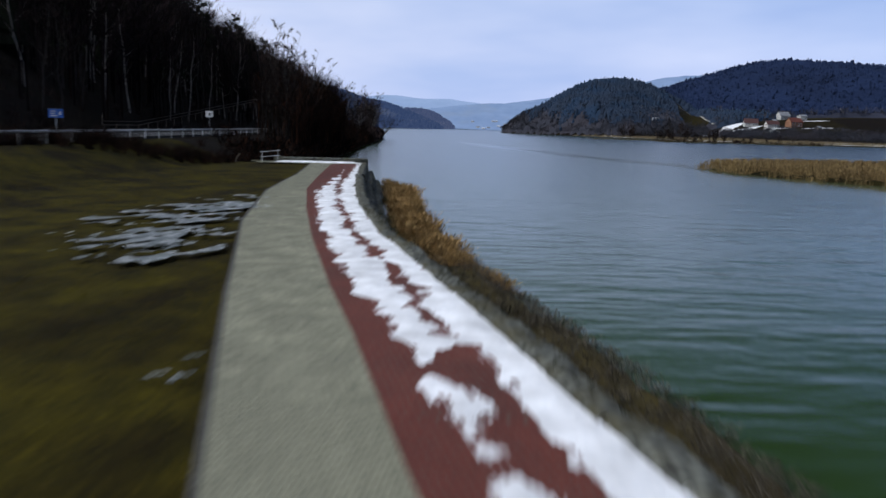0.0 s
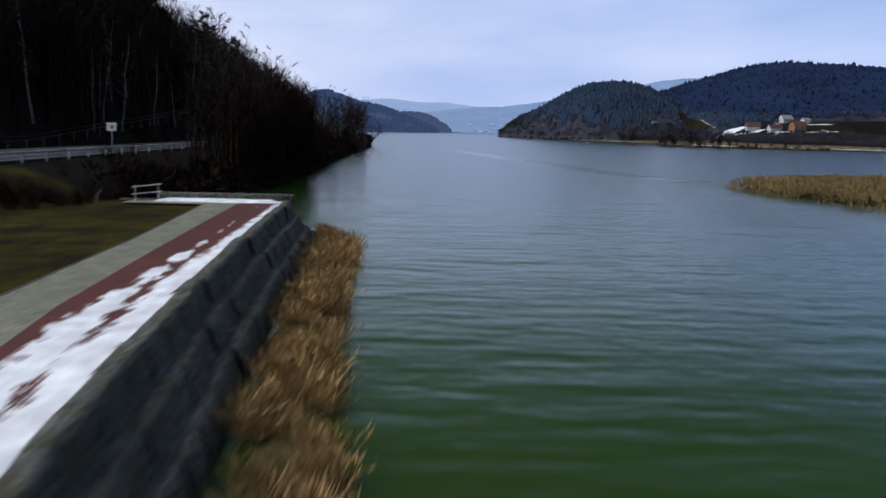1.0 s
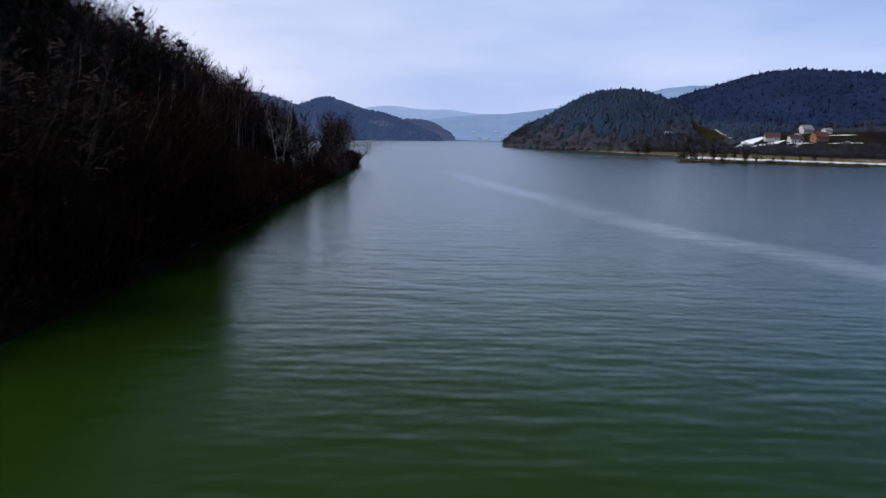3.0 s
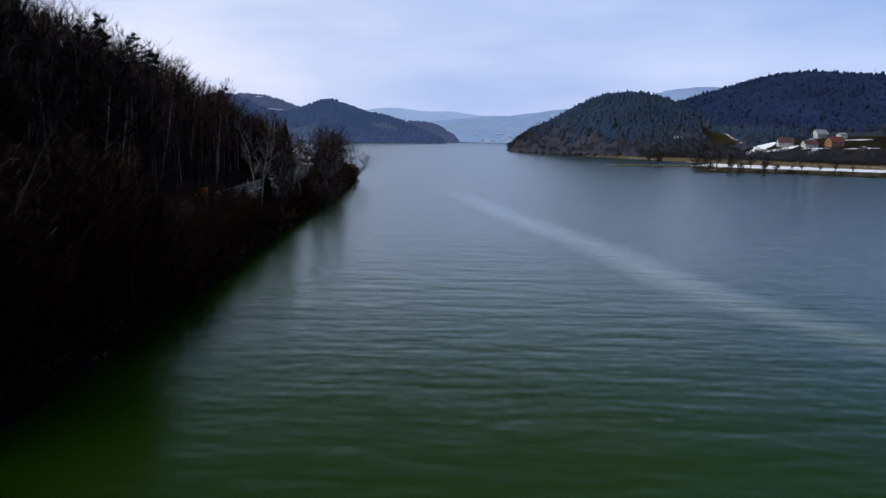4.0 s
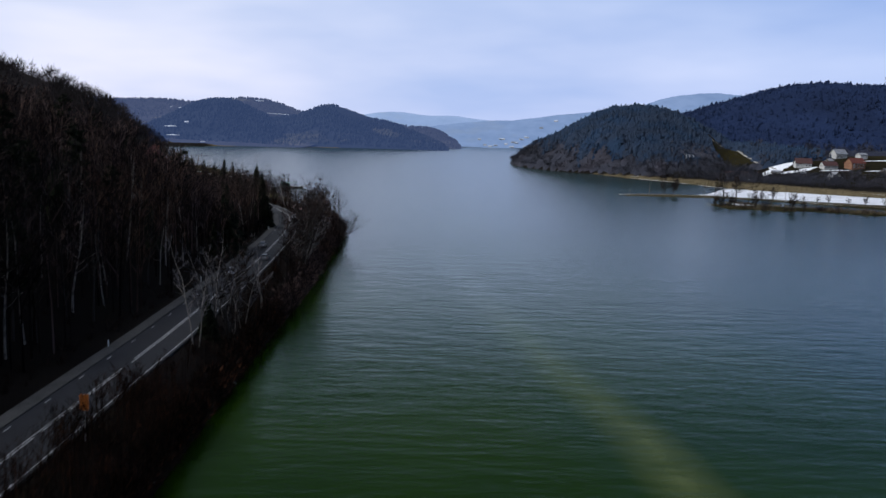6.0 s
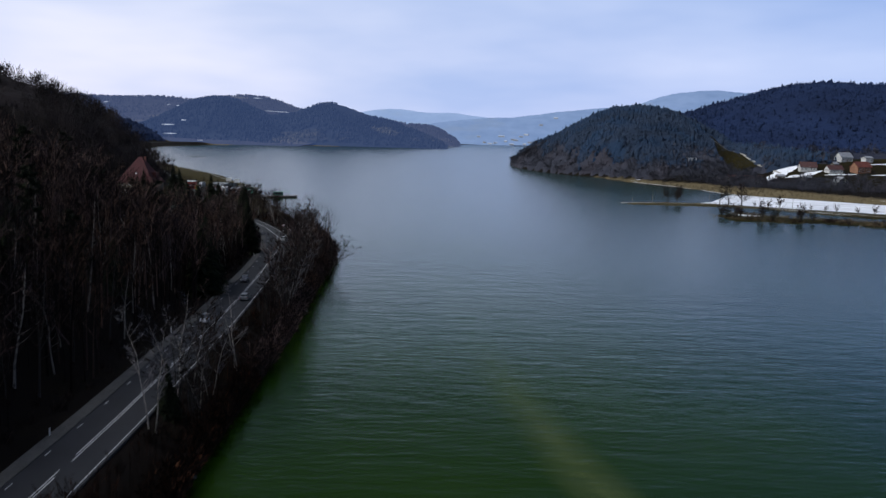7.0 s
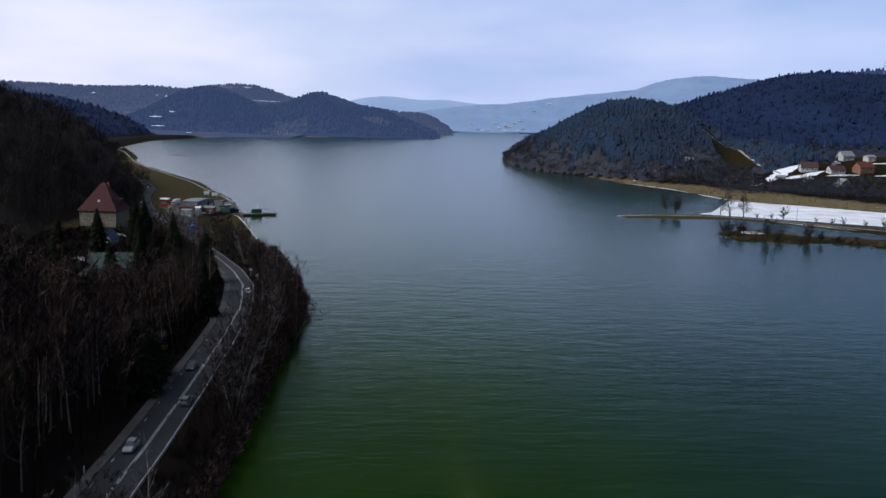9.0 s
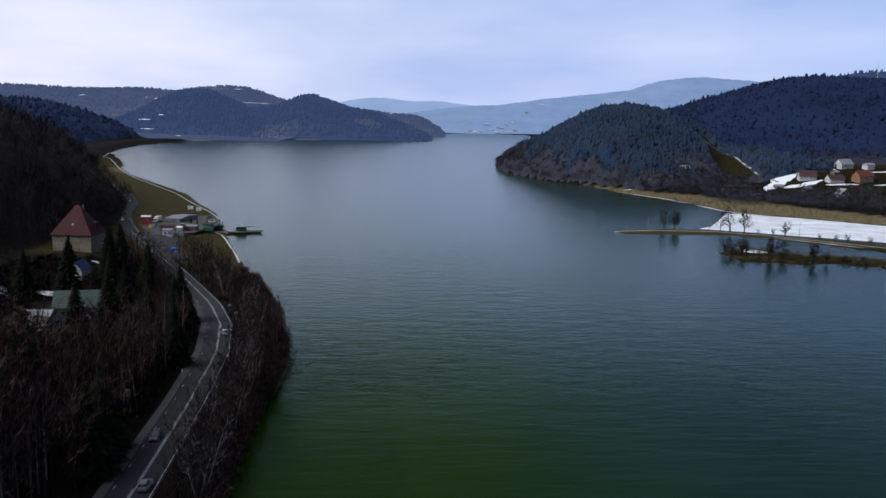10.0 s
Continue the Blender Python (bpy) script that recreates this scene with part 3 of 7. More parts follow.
turf[shore_distance(gx, gy, STRIP) > -8] = 0.9
turf[(gx > 330) & (gx < 460) & (gy > 880) & (gy < 1230)] = 0.3
turf[(gx > 90) & (gz > 6) & (gy > 1000)] = 0.55
straw = np.zeros(len(gv), np.float32)
straw[shore_distance(gx, gy, FIELD) > 0] = 0.9
straw[(gx > 100) & (gx < 285) & (gy < 736) & (gy > 655)] = 0.2
straw[(gx < 10) & (gx > -8) & (gy < 84) & (gz < 0.6)] = 0.25
straw[(gx < -420) & (gy > 1250) & (gz < 4) & (gz > 0.2)] = 0.8
straw[(gx > ROAD(gy) + 4) & (gy > 575) & (gy < 1250) & (gx < -60)] = 0.12
straw[(gx < -330) & (gy > 1150) & (gz < 1.5) & (gz > -0.2)] = 1.0
layer = ground.data.attributes.new("turf", "FLOAT", "POINT")
layer.data.foreach_set("value", turf)
layer = ground.data.attributes.new("straw", "FLOAT", "POINT")
layer.data.foreach_set("value", straw)

wv, wf = sheet(axis((-4200, 4200, 600)), axis((-300, 4900, 400)), lambda x, y: x * 0)
lake = tagged(new("water", mesh_from("water", wv, wf, WATER)), "green rippled lake water under an overcast sky", "lake", kind="structure")

# ---------------------------------------------------------------- plants
class Soup:
    """Loose triangles gathered into one mesh."""

    def __init__(self):
        self.v, self.f, self.n = [], [], 0

    def add(self, verts, faces):
        self.v.append(np.asarray(verts, float).reshape(-1, 3))
        self.f.append(np.asarray(faces, int).reshape(-1, 3) + self.n)
        self.n += len(self.v[-1])

    def tube(self, pts, radii, sides=5):
        pts = [Vector(p) for p in pts]
        verts, faces = [], []
        for i, (p, r) in enumerate(zip(pts, radii)):
            d = (pts[min(i + 1, len(pts) - 1)] - pts[max(i - 1, 0)]).normalized()
            u = d.orthogonal().normalized()
            w = d.cross(u)
            verts += [p + (u * math.cos(6.2832 * k / sides) + w * math.sin(6.2832 * k / sides)) * r for k in range(sides)]
            if i:
                a, b = (i - 1) * sides, i * sides
                for k in range(sides):
                    q = (k + 1) % sides
                    faces += [(a + k, a + q, b + q), (a + k, b + q, b + k)]
        self.add(verts, faces)

    def spike(self, p, q, width, side):
        s = Vector(side) * width * 0.5
        self.add([Vector(p) - s, Vector(p) + s, q], [(0, 1, 2)])

    def arrays(self):
        return np.concatenate(self.v), np.concatenate(self.f)

    def mesh(self, name, mat, smooth=False):
        v, f = self.arrays()
        return mesh_from(name, v, f, mat, smooth)


def rnd_dir(rs, flat=1.0):
    v = Vector((rs.uniform(-1, 1), rs.uniform(-1, 1), rs.uniform(-1, 1) * flat))
    return v.normalized() if v.length > 0.05 else Vector((1, 0, 0))


def grow(seed, tall, stems=1, spread=0.28, limbs=16, twigs=9, lean=0.06, low=0.28, fine=0.055, stout=1.0):
    """A leafless tree: stems and limbs in one soup, twigs in another."""
    rs = random.Random(seed)
    wood, brush = Soup(), Soup()
    for s in range(stems):
        h = tall * rs.uniform(0.8, 1.0)
        tip = Vector((rs.uniform(-1, 1), rs.uniform(-1, 1), 0)) * h * (lean + 0.16 * (stems > 1))
        base = Vector((rs.uniform(-1, 1), rs.uniform(-1, 1), 0)) * (0.35 if stems > 1 else 0)
        mid = [Vector((rs.uniform(-1, 1), rs.uniform(-1, 1), 0)) * h * 0.015 for _ in range(7)]
        at = lambda u: base + tip * u ** 1.3 + Vector((0, 0, h * u)) + mid[min(6, int(u * 6))] * (u > 0.05)
        r0 = stout * h * 0.0105 * (1.0 if stems == 1 else 0.75)
        us = [0, 0.04, 0.2, 0.4, 0.6, 0.8, 1.0]
        wood.tube([at(u) - Vector((0, 0, 0.4 * (u == 0))) for u in us], [r0 * (1.5 if u == 0 else 1.0) * (1 - 0.93 * u) for u in us], 6)
        for k in range(limbs):
            u = low + (0.97 - low) * ((k + rs.random()) / limbs)
            p, az = at(u), rs.uniform(0, 6.2832)
            reach = h * spread * (1.12 - u) ** 0.75 * rs.uniform(0.6, 1.15)
            out = Vector((math.cos(az), math.sin(az), rs.uniform(0.35, 1.1))).normalized()
            q = p + out * reach * 0.55
            e = q + (out + Vector((0, 0, rs.uniform(0.0, 0.6)))).normalized() * reach * 0.55
            r = r0 * (1 - 0.93 * u) * 0.5
            wood.tube([p, q, e], [r, r * 0.55, r * 0.12 + 0.004], 4)
            for j in range(twigs):
                w = rs.uniform(0.25, 1.0)
                b = p.lerp(q, w * 2) if w < 0.5 else q.lerp(e, w * 2 - 1)
                d = (out * 0.8 + rnd_dir(rs) * 0.9 + Vector((0, 0, 0.25))).normalized()
                length = reach * rs.uniform(0.22, 0.5)
                t = b + d * length
                side = d.orthogonal().normalized()
                brush.spike(b, t, fine, side)
                for _ in range(2):
                    c = b.lerp(t, rs.uniform(0.3, 0.9))
                    d2 = (d + rnd_dir(rs) * 0.8).normalized()
                    brush.spike(c, c + d2 * length * rs.uniform(0.3, 0.6), fine * 0.6, d2.orthogonal().normalized())
    return wood, brush


def pine(seed, tall):
    rs = random.Random(seed)
    wood, needles = Soup(), Soup()
    tip = Vector((rs.uniform(-1, 1), rs.uniform(-1, 1), 0)) * tall * 0.04
    us = [0, 0.05, 0.3, 0.6, 0.85, 1.0]
    wood.tube([tip * u + Vector((0, 0, tall * u - 0.4 * (u == 0))) for u in us], [tall * 0.011 * (1 - 0.9 * u) for u in us], 6)
    for k in range(26):
        u = 0.42 + 0.58 * (k + rs.random()) / 26
        az, reach = rs.uniform(0, 6.2832), tall * 0.2 * (1.15 - u) ** 0.6 * rs.uniform(0.55, 1.15)
        p = tip * u + Vector((0, 0, tall * u))
        e = p + Vector((math.cos(az), math.sin(az), rs.uniform(-0.05, 0.45))) * reach
        wood.tube([p, p.lerp(e, 0.5) + Vector((0, 0, -0.1)), e], [tall * 0.003, tall * 0.002, 0.01], 4)
        for c in (0.55, 0.8, 1.0):
            mid = p.lerp(e, c)
            for _ in range(16):
                d = rnd_dir(rs, 0.5) + Vector((0, 0, 0.2))
                needles.spike(mid + rnd_dir(rs) * 0.25, mid + d * tall * 0.055 * rs.uniform(0.6, 1.2), 0.3, rnd_dir(rs))
    return wood, needles


def spruce(seed, tall, wide=0.27):
    rs = random.Random(seed)
    wood, needles = Soup(), Soup()
    wood.tube([(0, 0, -0.4), (0, 0, tall * 0.5), (0, 0, tall)], [tall * 0.012, tall * 0.007, 0.01], 6)
    levels = max(19, int(tall * 1.7))
    for k in range(levels):
        u = 0.07 + 0.92 * k / (levels - 1)
        reach = tall * wide * (1.02 - u) ** 0.9
        for j in range(12):
            az, r = 6.2832 * (j + rs.random()) / 12, reach * rs.uniform(0.75, 1.15)
            out = Vector((math.cos(az), math.sin(az), 0))
            side = Vector((-out.y, out.x, 0))
            p = Vector((0, 0, tall * min(1.0, u + rs.uniform(-0.5, 0.5) / levels)))
            tip_z = -0.38 * r + 0.1 * rs.random()
            e = p + out * r + Vector((0, 0, tip_z))
            needles.spike(p + Vector((0, 0, 0.1)), e, r * 0.62, side)
            for s in (-1, 1):
                m = p.lerp(e, 0.45)
                needles.spike(m, m + (out * 0.6 + side * s * 0.7) * r * 0.5 + Vector((0, 0, -0.22 * r)), r * 0.4, out)
    return wood, needles


def tree_proto(name, soups, wood_mat, leaf_mat, label, category):
    root = new(name)
    root.empty_display_size = 0.3
    tagged(root, label, category)
    for part_name, soup, mat in (("trunk", soups[0], wood_mat), ("crown", soups[1], leaf_mat)):
        ob = new(part_name, soup.mesh(part_name, mat))
        ob.parent = root
    return root


def ground_z(x, y):
    return float(height(np.array([x]), np.array([y]))[0])


def stand(proto, spots, rs, low=0.75, high=1.2, group="", sink=0.15):
    """Plant a kind of tree at these places; the first one is the proto itself."""
    zs = height(np.array([s[0] for s in spots]), np.array([s[1] for s in spots]))
    for i, ((x, y), z) in enumerate(zip(spots, zs)):
        k = rs.uniform(low, high)
        m = Matrix.Translation((x, y, float(z) - sink)) @ pose(0, 0, 0, rs.uniform(-3, 3), rs.uniform(-3, 3), rs.uniform(0, 360))
        ob = proto if i == 0 else copy_thing(proto, m)
        ob.matrix_basis = m @ Matrix.Diagonal((k, k, k * rs.uniform(0.9, 1.1), 1))
        if group:
            tagged(ob, group=group)


def scatter(name, templates, spots, sizes, mat, label, category, rs, smooth=False):
    """Uncountable plants joined into one object: spots (x, y, z), sizes."""
    vs, fs, n = [], [], 0
    pick = rs.randint(0, len(templates), len(spots))
    for k, (tv, tf) in enumerate(templates):
        idx = np.nonzero(pick == k)[0]
        if not len(idx):
            continue
        a = rs.uniform(0, 6.2832, len(idx))
        s, w = sizes[idx], rs.uniform(0.8, 1.25, len(idx))
        c, d = np.cos(a)[:, None], np.sin(a)[:, None]
        x = (tv[None, :, 0] * c - tv[None, :, 1] * d) * (s * w)[:, None] + spots[idx, 0:1]
        y = (tv[None, :, 0] * d + tv[None, :, 1] * c) * (s * w)[:, None] + spots[idx, 1:2]
        z = tv[None, :, 2] * s[:, None] + spots[idx, 2:3]
        vs.append(np.stack([x, y, z], -1).reshape(-1, 3))
        fs.append((tf[None] + (np.arange(len(idx)) * len(tv))[:, None, None] + n).reshape(-1, 3))
        n += len(idx) * len(tv)
    return tagged(new(name, mesh_from(name, np.concatenate(vs), np.concatenate(fs), mat, smooth)), label, category, kind="stuff")


def fir_template(seed, tiers=3, sides=5):
    rs, s = random.Random(seed), Soup()
    for t in range(tiers):
        z0, z1 = 0.05 + 0.72 * t / tiers, min(1.0, 0.05 + 0.72 * t / tiers + 0.56 - 0.08 * t)
        r = 0.23 * (1 - 0.74 * t / tiers)
        ring = [(math.cos(6.2832 * k / sides) * r * rs.uniform(0.65, 1.25), math.sin(6.2832 * k / sides) * r * rs.uniform(0.65, 1.25), z0 + rs.uniform(-0.04, 0.04)) for k in range(sides)]
        s.add(ring + [(rs.uniform(-0.01, 0.01), rs.uniform(-0.01, 0.01), z1)], [(k, (k + 1) % sides, sides) for k in range(sides)])
    return s.arrays()


def bare_template(seed, count=46, wide=0.36, low=0.22, thick=0.006):
    """A far leafless tree, one metre tall: stem, forked limbs and a haze of twigs."""
    rs, s = random.Random(seed), Soup()
    s.tube([(0, 0, -0.03), (0, 0, 0.5), (rs.uniform(-0.08, 0.08), rs.uniform(-0.08, 0.08), 0.85)], [0.009, 0.006, 0.002], 3)
    for _ in range(count):
        u = rs.uniform(low, 0.92)
        p = Vector((0, 0, u))
        d = Vector((rs.uniform(-1, 1), rs.uniform(-1, 1), rs.uniform(0.4, 1.5))).normalized()
        r = wide * (1.18 - u) ** 0.8 * rs.uniform(0.45, 1.1)
        e = p + d * r
        side = d.orthogonal().normalized()
        s.spike(p, e, thick, side)
        for _ in range(3):
            c = p.lerp(e, rs.uniform(0.35, 0.95))
            d2 = (d + rnd_dir(rs) * 0.55 + Vector((0, 0, 0.25))).normalized()
            s.spike(c, c + d2 * r * rs.uniform(0.35, 0.75), thick * 0.7, d2.orthogonal().normalized())
    return s.arrays()


def fan_template(seed, limbs=6, wide=0.3, low=0.3, thick=0.0042):
    """A leafless tree of the middle distance, one metre tall: a bent stem, a fan of rising limbs, boughs and fine twigs."""
    rs, s = random.Random(seed), Soup()
    lean = Vector((rs.uniform(-0.07, 0.07), rs.uniform(-0.07, 0.07), 0))
    at = lambda u: lean * u * u + Vector((0, 0, u))
    s.tube([at(0) - Vector((0, 0, 0.03)), at(0.35), at(0.8)], [0.0085, 0.006, 0.002], 3)
    for k in range(limbs):
        u, az = low + (0.72 - low) * (k + rs.random()) / limbs, 2.4 * k + rs.uniform(-0.5, 0.5)
        d = Vector((math.cos(az) * 0.62, math.sin(az) * 0.62, rs.uniform(0.7, 1.1))).normalized()
        reach = wide * (1.3 - u) ** 0.7 * rs.uniform(0.8, 1.15)
        a, e = at(u), at(u) + d * reach
        s.spike(a, e, thick * 2.2, d.orthogonal().normalized())
        for _ in range(4):
            b = a.lerp(e, rs.uniform(0.3, 0.95))
            d2 = (d + rnd_dir(rs) * 0.55 + Vector((0, 0, 0.3))).normalized()
            f = b + d2 * reach * rs.uniform(0.35, 0.6)
            s.spike(b, f, thick * 1.3, d2.orthogonal().normalized())
            for _ in range(4):
                c = b.lerp(f, rs.uniform(0.2, 1.0))
                d3 = (d2 + rnd_dir(rs) * 0.75 + Vector((0, 0, 0.15))).normalized()
                s.spike(c, c + d3 * reach * rs.uniform(0.2, 0.4), thick, d3.orthogonal().normalized())
    return s.arrays()


def puff_template(seed, count=24, fine=1.0):
    """A far broadleaved crown, one metre tall: short stem and an open cloud of twig sprays."""
    rs, s = random.Random(seed), Soup()
    s.spike((0, 0, -0.05), (0, 0, 0.6), 0.03, (1, 0, 0))
    for _ in range(count):
        d, r = rnd_dir(rs), rs.random() ** 0.5
        c = Vector((d.x * 0.27 * r, d.y * 0.27 * r, 0.58 + d.z * 0.4 * r))
        up = (d + Vector((0, 0, 0.9))).normalized()
        s.spike(c, c + up * rs.uniform(0.18, 0.32) * (0.4 + 0.6 * fine), rs.uniform(0.05, 0.09) * fine, up.orthogonal().normalized())
    return s.arrays()


def tip_template(seed):
    """The upper half of a far conifer that stands close among others."""
    rs, s = random.Random(seed), Soup()
    for z0, z1, r, sides in ((0.3, 0.86, 0.19, 5), (0.66, 1.0, 0.09, 4)):
        a = rs.uniform(0, 6.28)
        s.add([(math.cos(a + 6.2832 * k / sides) * r * rs.uniform(0.7, 1.2), math.sin(a + 6.2832 * k / sides) * r * rs.uniform(0.7, 1.2), z0 + rs.uniform(-0.03, 0.03)) for k in range(sides)] + [(0, 0, z1)],
              [(k, (k + 1) % sides, sides) for k in range(sides)])
    return s.arrays()


def clump_template(seed, shards=0):
    """The rounded top of a far broadleaved tree among others; shards: loose sprays standing out of it."""
    rs, s = random.Random(seed), Soup()
    v = [(math.cos(1.2566 * k + 0.6 * i) * q * rs.uniform(0.7, 1.25), math.sin(1.2566 * k + 0.6 * i) * q * rs.uniform(0.7, 1.25), z + rs.uniform(-0.05, 0.05)) for i, (z, q) in enumerate(((0.35, 0.26), (0.72, 0.21))) for k in range(5)]
    f = [t for k in range(5) for t in ((k, (k + 1) % 5, 5 + (k + 1) % 5), (k, 5 + (k + 1) % 5, 5 + k), (5 + k, 5 + (k + 1) % 5, 10))]
    s.add(v + [(rs.uniform(-0.05, 0.05), rs.uniform(-0.05, 0.05), rs.uniform(0.9, 1.0))], f)
    for _ in range(shards):
        d = rnd_dir(rs)
        c = Vector((d.x * 0.18, d.y * 0.18, 0.72 + d.z * 0.2))
        up = (d + Vector((0, 0, 1.1))).normalized()
        s.spike(c, c + up * rs.uniform(0.14, 0.24), rs.uniform(0.03, 0.05), up.orthogonal().normalized())
    return s.arrays()


def canopy(name, x0, x1, y0, y1, cell, keep, lift, mat, label, rough=0.4):
    """The closed roof of a far wood: one uneven sheet of crowns over the ground, let down to it at the wood's edges."""
    xs, ys = np.arange(x0, x1, cell), np.arange(y0, y1, cell)
    gx, gy = np.meshgrid(xs, ys)
    gx, gy = gx + rumple(gx, gy, 9, 1) * cell * 0.25, gy + rumple(gx, gy, 8, 2) * cell * 0.25
    ok = keep(gx, gy)
    crowns = np.random.RandomState(len(name)).uniform(-rough, rough, gx.shape) + 0.12 * rumple(gx, gy, 23, 4)
    z = height(gx, gy) + np.where(ok, lift * (1 + crowns), -1.0)
    w = len(xs)
    i = (np.arange(len(ys) - 1)[:, None] * w + np.arange(w - 1)[None]).ravel()
    f = np.stack([i, i + 1, i + w + 1, i + w], -1)
    f = f[ok.ravel()[f].any(1)]
    used, idx = np.unique(f, return_inverse=True)
    v = np.stack([gx, gy, z], -1).reshape(-1, 3)[used]
    return tagged(new(name, mesh_from(name, v, idx.reshape(-1, 4), mat, rough < 0.5)), label, "forest", kind="stuff")


def bush_template(seed, count=34):
    rs, s = random.Random(seed), Soup()
    for _ in range(count):
        az, tilt = rs.uniform(0, 6.2832), rs.uniform(0.05, 0.75)
        p = Vector((rs.uniform(-0.25, 0.25), rs.uniform(-0.25, 0.25), -0.03))
        d = Vector((math.cos(az) * tilt, math.sin(az) * tilt, 1)).normalized()
        e = p + d * rs.uniform(0.55, 1.05)
        s.spike(p, e, 0.022, d.orthogonal().normalized())
        for _ in range(2):
            c = p.lerp(e, rs.uniform(0.35, 0.9))
            d2 = (d + rnd_dir(rs) * 0.7).normalized()
            s.spike(c, c + d2 * 0.3, 0.014, d2.orthogonal().normalized())
    return s.arrays()


def blade_template(seed, count=9, spread=0.35):
    """A tuft of upright dry blades, one metre tall."""
    rs, s = random.Random(seed), Soup()
    for _ in range(count):
        p = Vector((rs.uniform(-0.3, 0.3), rs.uniform(-0.3, 0.3), -0.03))
        q = p + Vector((rs.uniform(-spread, spread), rs.uniform(-spread, spread), rs.uniform(0.6, 1.05)))
        s.spike(p, q, 0.05, rnd_dir(rs, 0.1))
        s.spike(p.lerp(q, 0.7), q + Vector((rs.uniform(-0.12, 0.12), rs.uniform(-0.12, 0.12), 0.06)), 0.07, rnd_dir(rs, 0.1))
    return s.arrays()


def fill(rs, x0, x1, y0, y1, count, keep):
    """Random places in a box for which keep(x, y) holds, with their ground height."""
    x, y = rs.uniform(x0, x1, count), rs.uniform(y0, y1, count)
    ok = keep(x, y)
    x, y = x[ok], y[ok]
    return np.stack([x, y, height(x, y)], -1)


# ---------------------------------------------------------------- woods
BARES_T = [bare_template(s, 24, 0.34, 0.3, 0.0068) for s in range(9)]
FAN_T = [fan_template(s + 300) for s in range(9)]
BARES_FAR = [puff_template(s + 20) for s in range(8)]
TIP_T = [tip_template(s) for s in range(6)]
CLUMP_T = [clump_template(s + 30) for s in range(6)]
BAY_T = [bare_template(s + 70, 12, 0.42, 0.3, 0.012) for s in range(6)]
BUSH_T = [bush_template(s) for s in range(5)]
TUFT_T = [blade_template(s) for s in range(6)]
wr = np.random.RandomState(11)

# the slope above the road, behind its first rows: mixed woods, dark near the quay, purple-brown with haze in the colour
# towards the bend
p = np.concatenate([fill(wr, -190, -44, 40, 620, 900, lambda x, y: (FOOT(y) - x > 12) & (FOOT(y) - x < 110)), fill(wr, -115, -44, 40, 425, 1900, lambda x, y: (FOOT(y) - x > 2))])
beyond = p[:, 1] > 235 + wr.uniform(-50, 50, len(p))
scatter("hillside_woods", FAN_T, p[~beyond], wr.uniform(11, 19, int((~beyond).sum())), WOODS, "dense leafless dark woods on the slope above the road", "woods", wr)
scatter("purple_woods", FAN_T, p[beyond], wr.uniform(10, 18, int(beyond.sum())), WOODS_HAZED, "leafless purple-brown woods on the slope towards the bend", "woods", wr)
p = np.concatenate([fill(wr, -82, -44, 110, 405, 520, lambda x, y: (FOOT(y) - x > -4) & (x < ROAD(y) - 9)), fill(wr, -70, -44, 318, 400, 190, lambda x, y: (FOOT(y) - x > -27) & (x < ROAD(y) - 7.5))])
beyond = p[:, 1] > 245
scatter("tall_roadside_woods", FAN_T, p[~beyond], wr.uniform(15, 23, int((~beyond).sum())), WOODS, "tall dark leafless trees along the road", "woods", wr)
scatter("tall_bend_woods", FAN_T, p[beyond], wr.uniform(15, 23, int(beyond.sum())), WOODS_HAZED, "tall leafless trees behind the road's bend", "woods", wr)
p = fill(wr, -190, -52, 60, 400, 330, lambda x, y: (FOOT(y) - x > 6) & (wr.rand(len(x)) < np.interp(y, (60, 150, 260, 300, 400), (0.9, 0.9, 0.8, 0.25, 0.15))))
scatter("hillside_pines", [fir_template(s + 50, 5, 7) for s in range(6)], p, wr.uniform(11, 18, len(p)), NEEDLE, "dark conifers among the leafless hillside woods", "woods", wr)
# beyond the village
bay_low = lambda x, y: (FOOT(y) - x > 2 - 7 * (y > 640) * (y < 840)) & (FOOT(y) - x < 170)
canopy("bay_wood_canopy", -620, -165, 560, 1500, 7, lambda x, y: bay_low(x, y) & (FOOT(y) - x > 5) & (y > 655), 4, BAY_BROWN, "close leafless brown woods on the hill by the bay", 0.45)
p = fill(wr, -620, -165, 560, 1500, 5400, bay_low)
scatter("bay_woods", [puff_template(s + 400, 46, 0.4) for s in range(6)], p, wr.uniform(10, 18, len(p)), BAY_BROWN, "leafless brown trees on the hill by the bay", "woods", wr)
p = fill(wr, -260, -160, 560, 690, 700, lambda x, y: (FOOT(y) - x > 1) & (FOOT(y) - x < 75))
scatter("villa_slope_woods", FAN_T, p, wr.uniform(11, 18, len(p)), BAY_BROWN, "leafless brown woods on the slope behind the villa", "woods", wr)
bay_high = lambda x, y: (FOOT(y) - x > 4 + 60 * (y < 1250)) & (FOOT(y) - x < 330) & (y > 900) & (height(x, y) > 0.5)
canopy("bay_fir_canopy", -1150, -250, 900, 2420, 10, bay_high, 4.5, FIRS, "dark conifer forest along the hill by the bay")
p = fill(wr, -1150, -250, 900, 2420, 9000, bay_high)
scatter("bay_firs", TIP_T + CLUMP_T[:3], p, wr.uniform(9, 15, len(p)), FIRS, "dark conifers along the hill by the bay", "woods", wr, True)
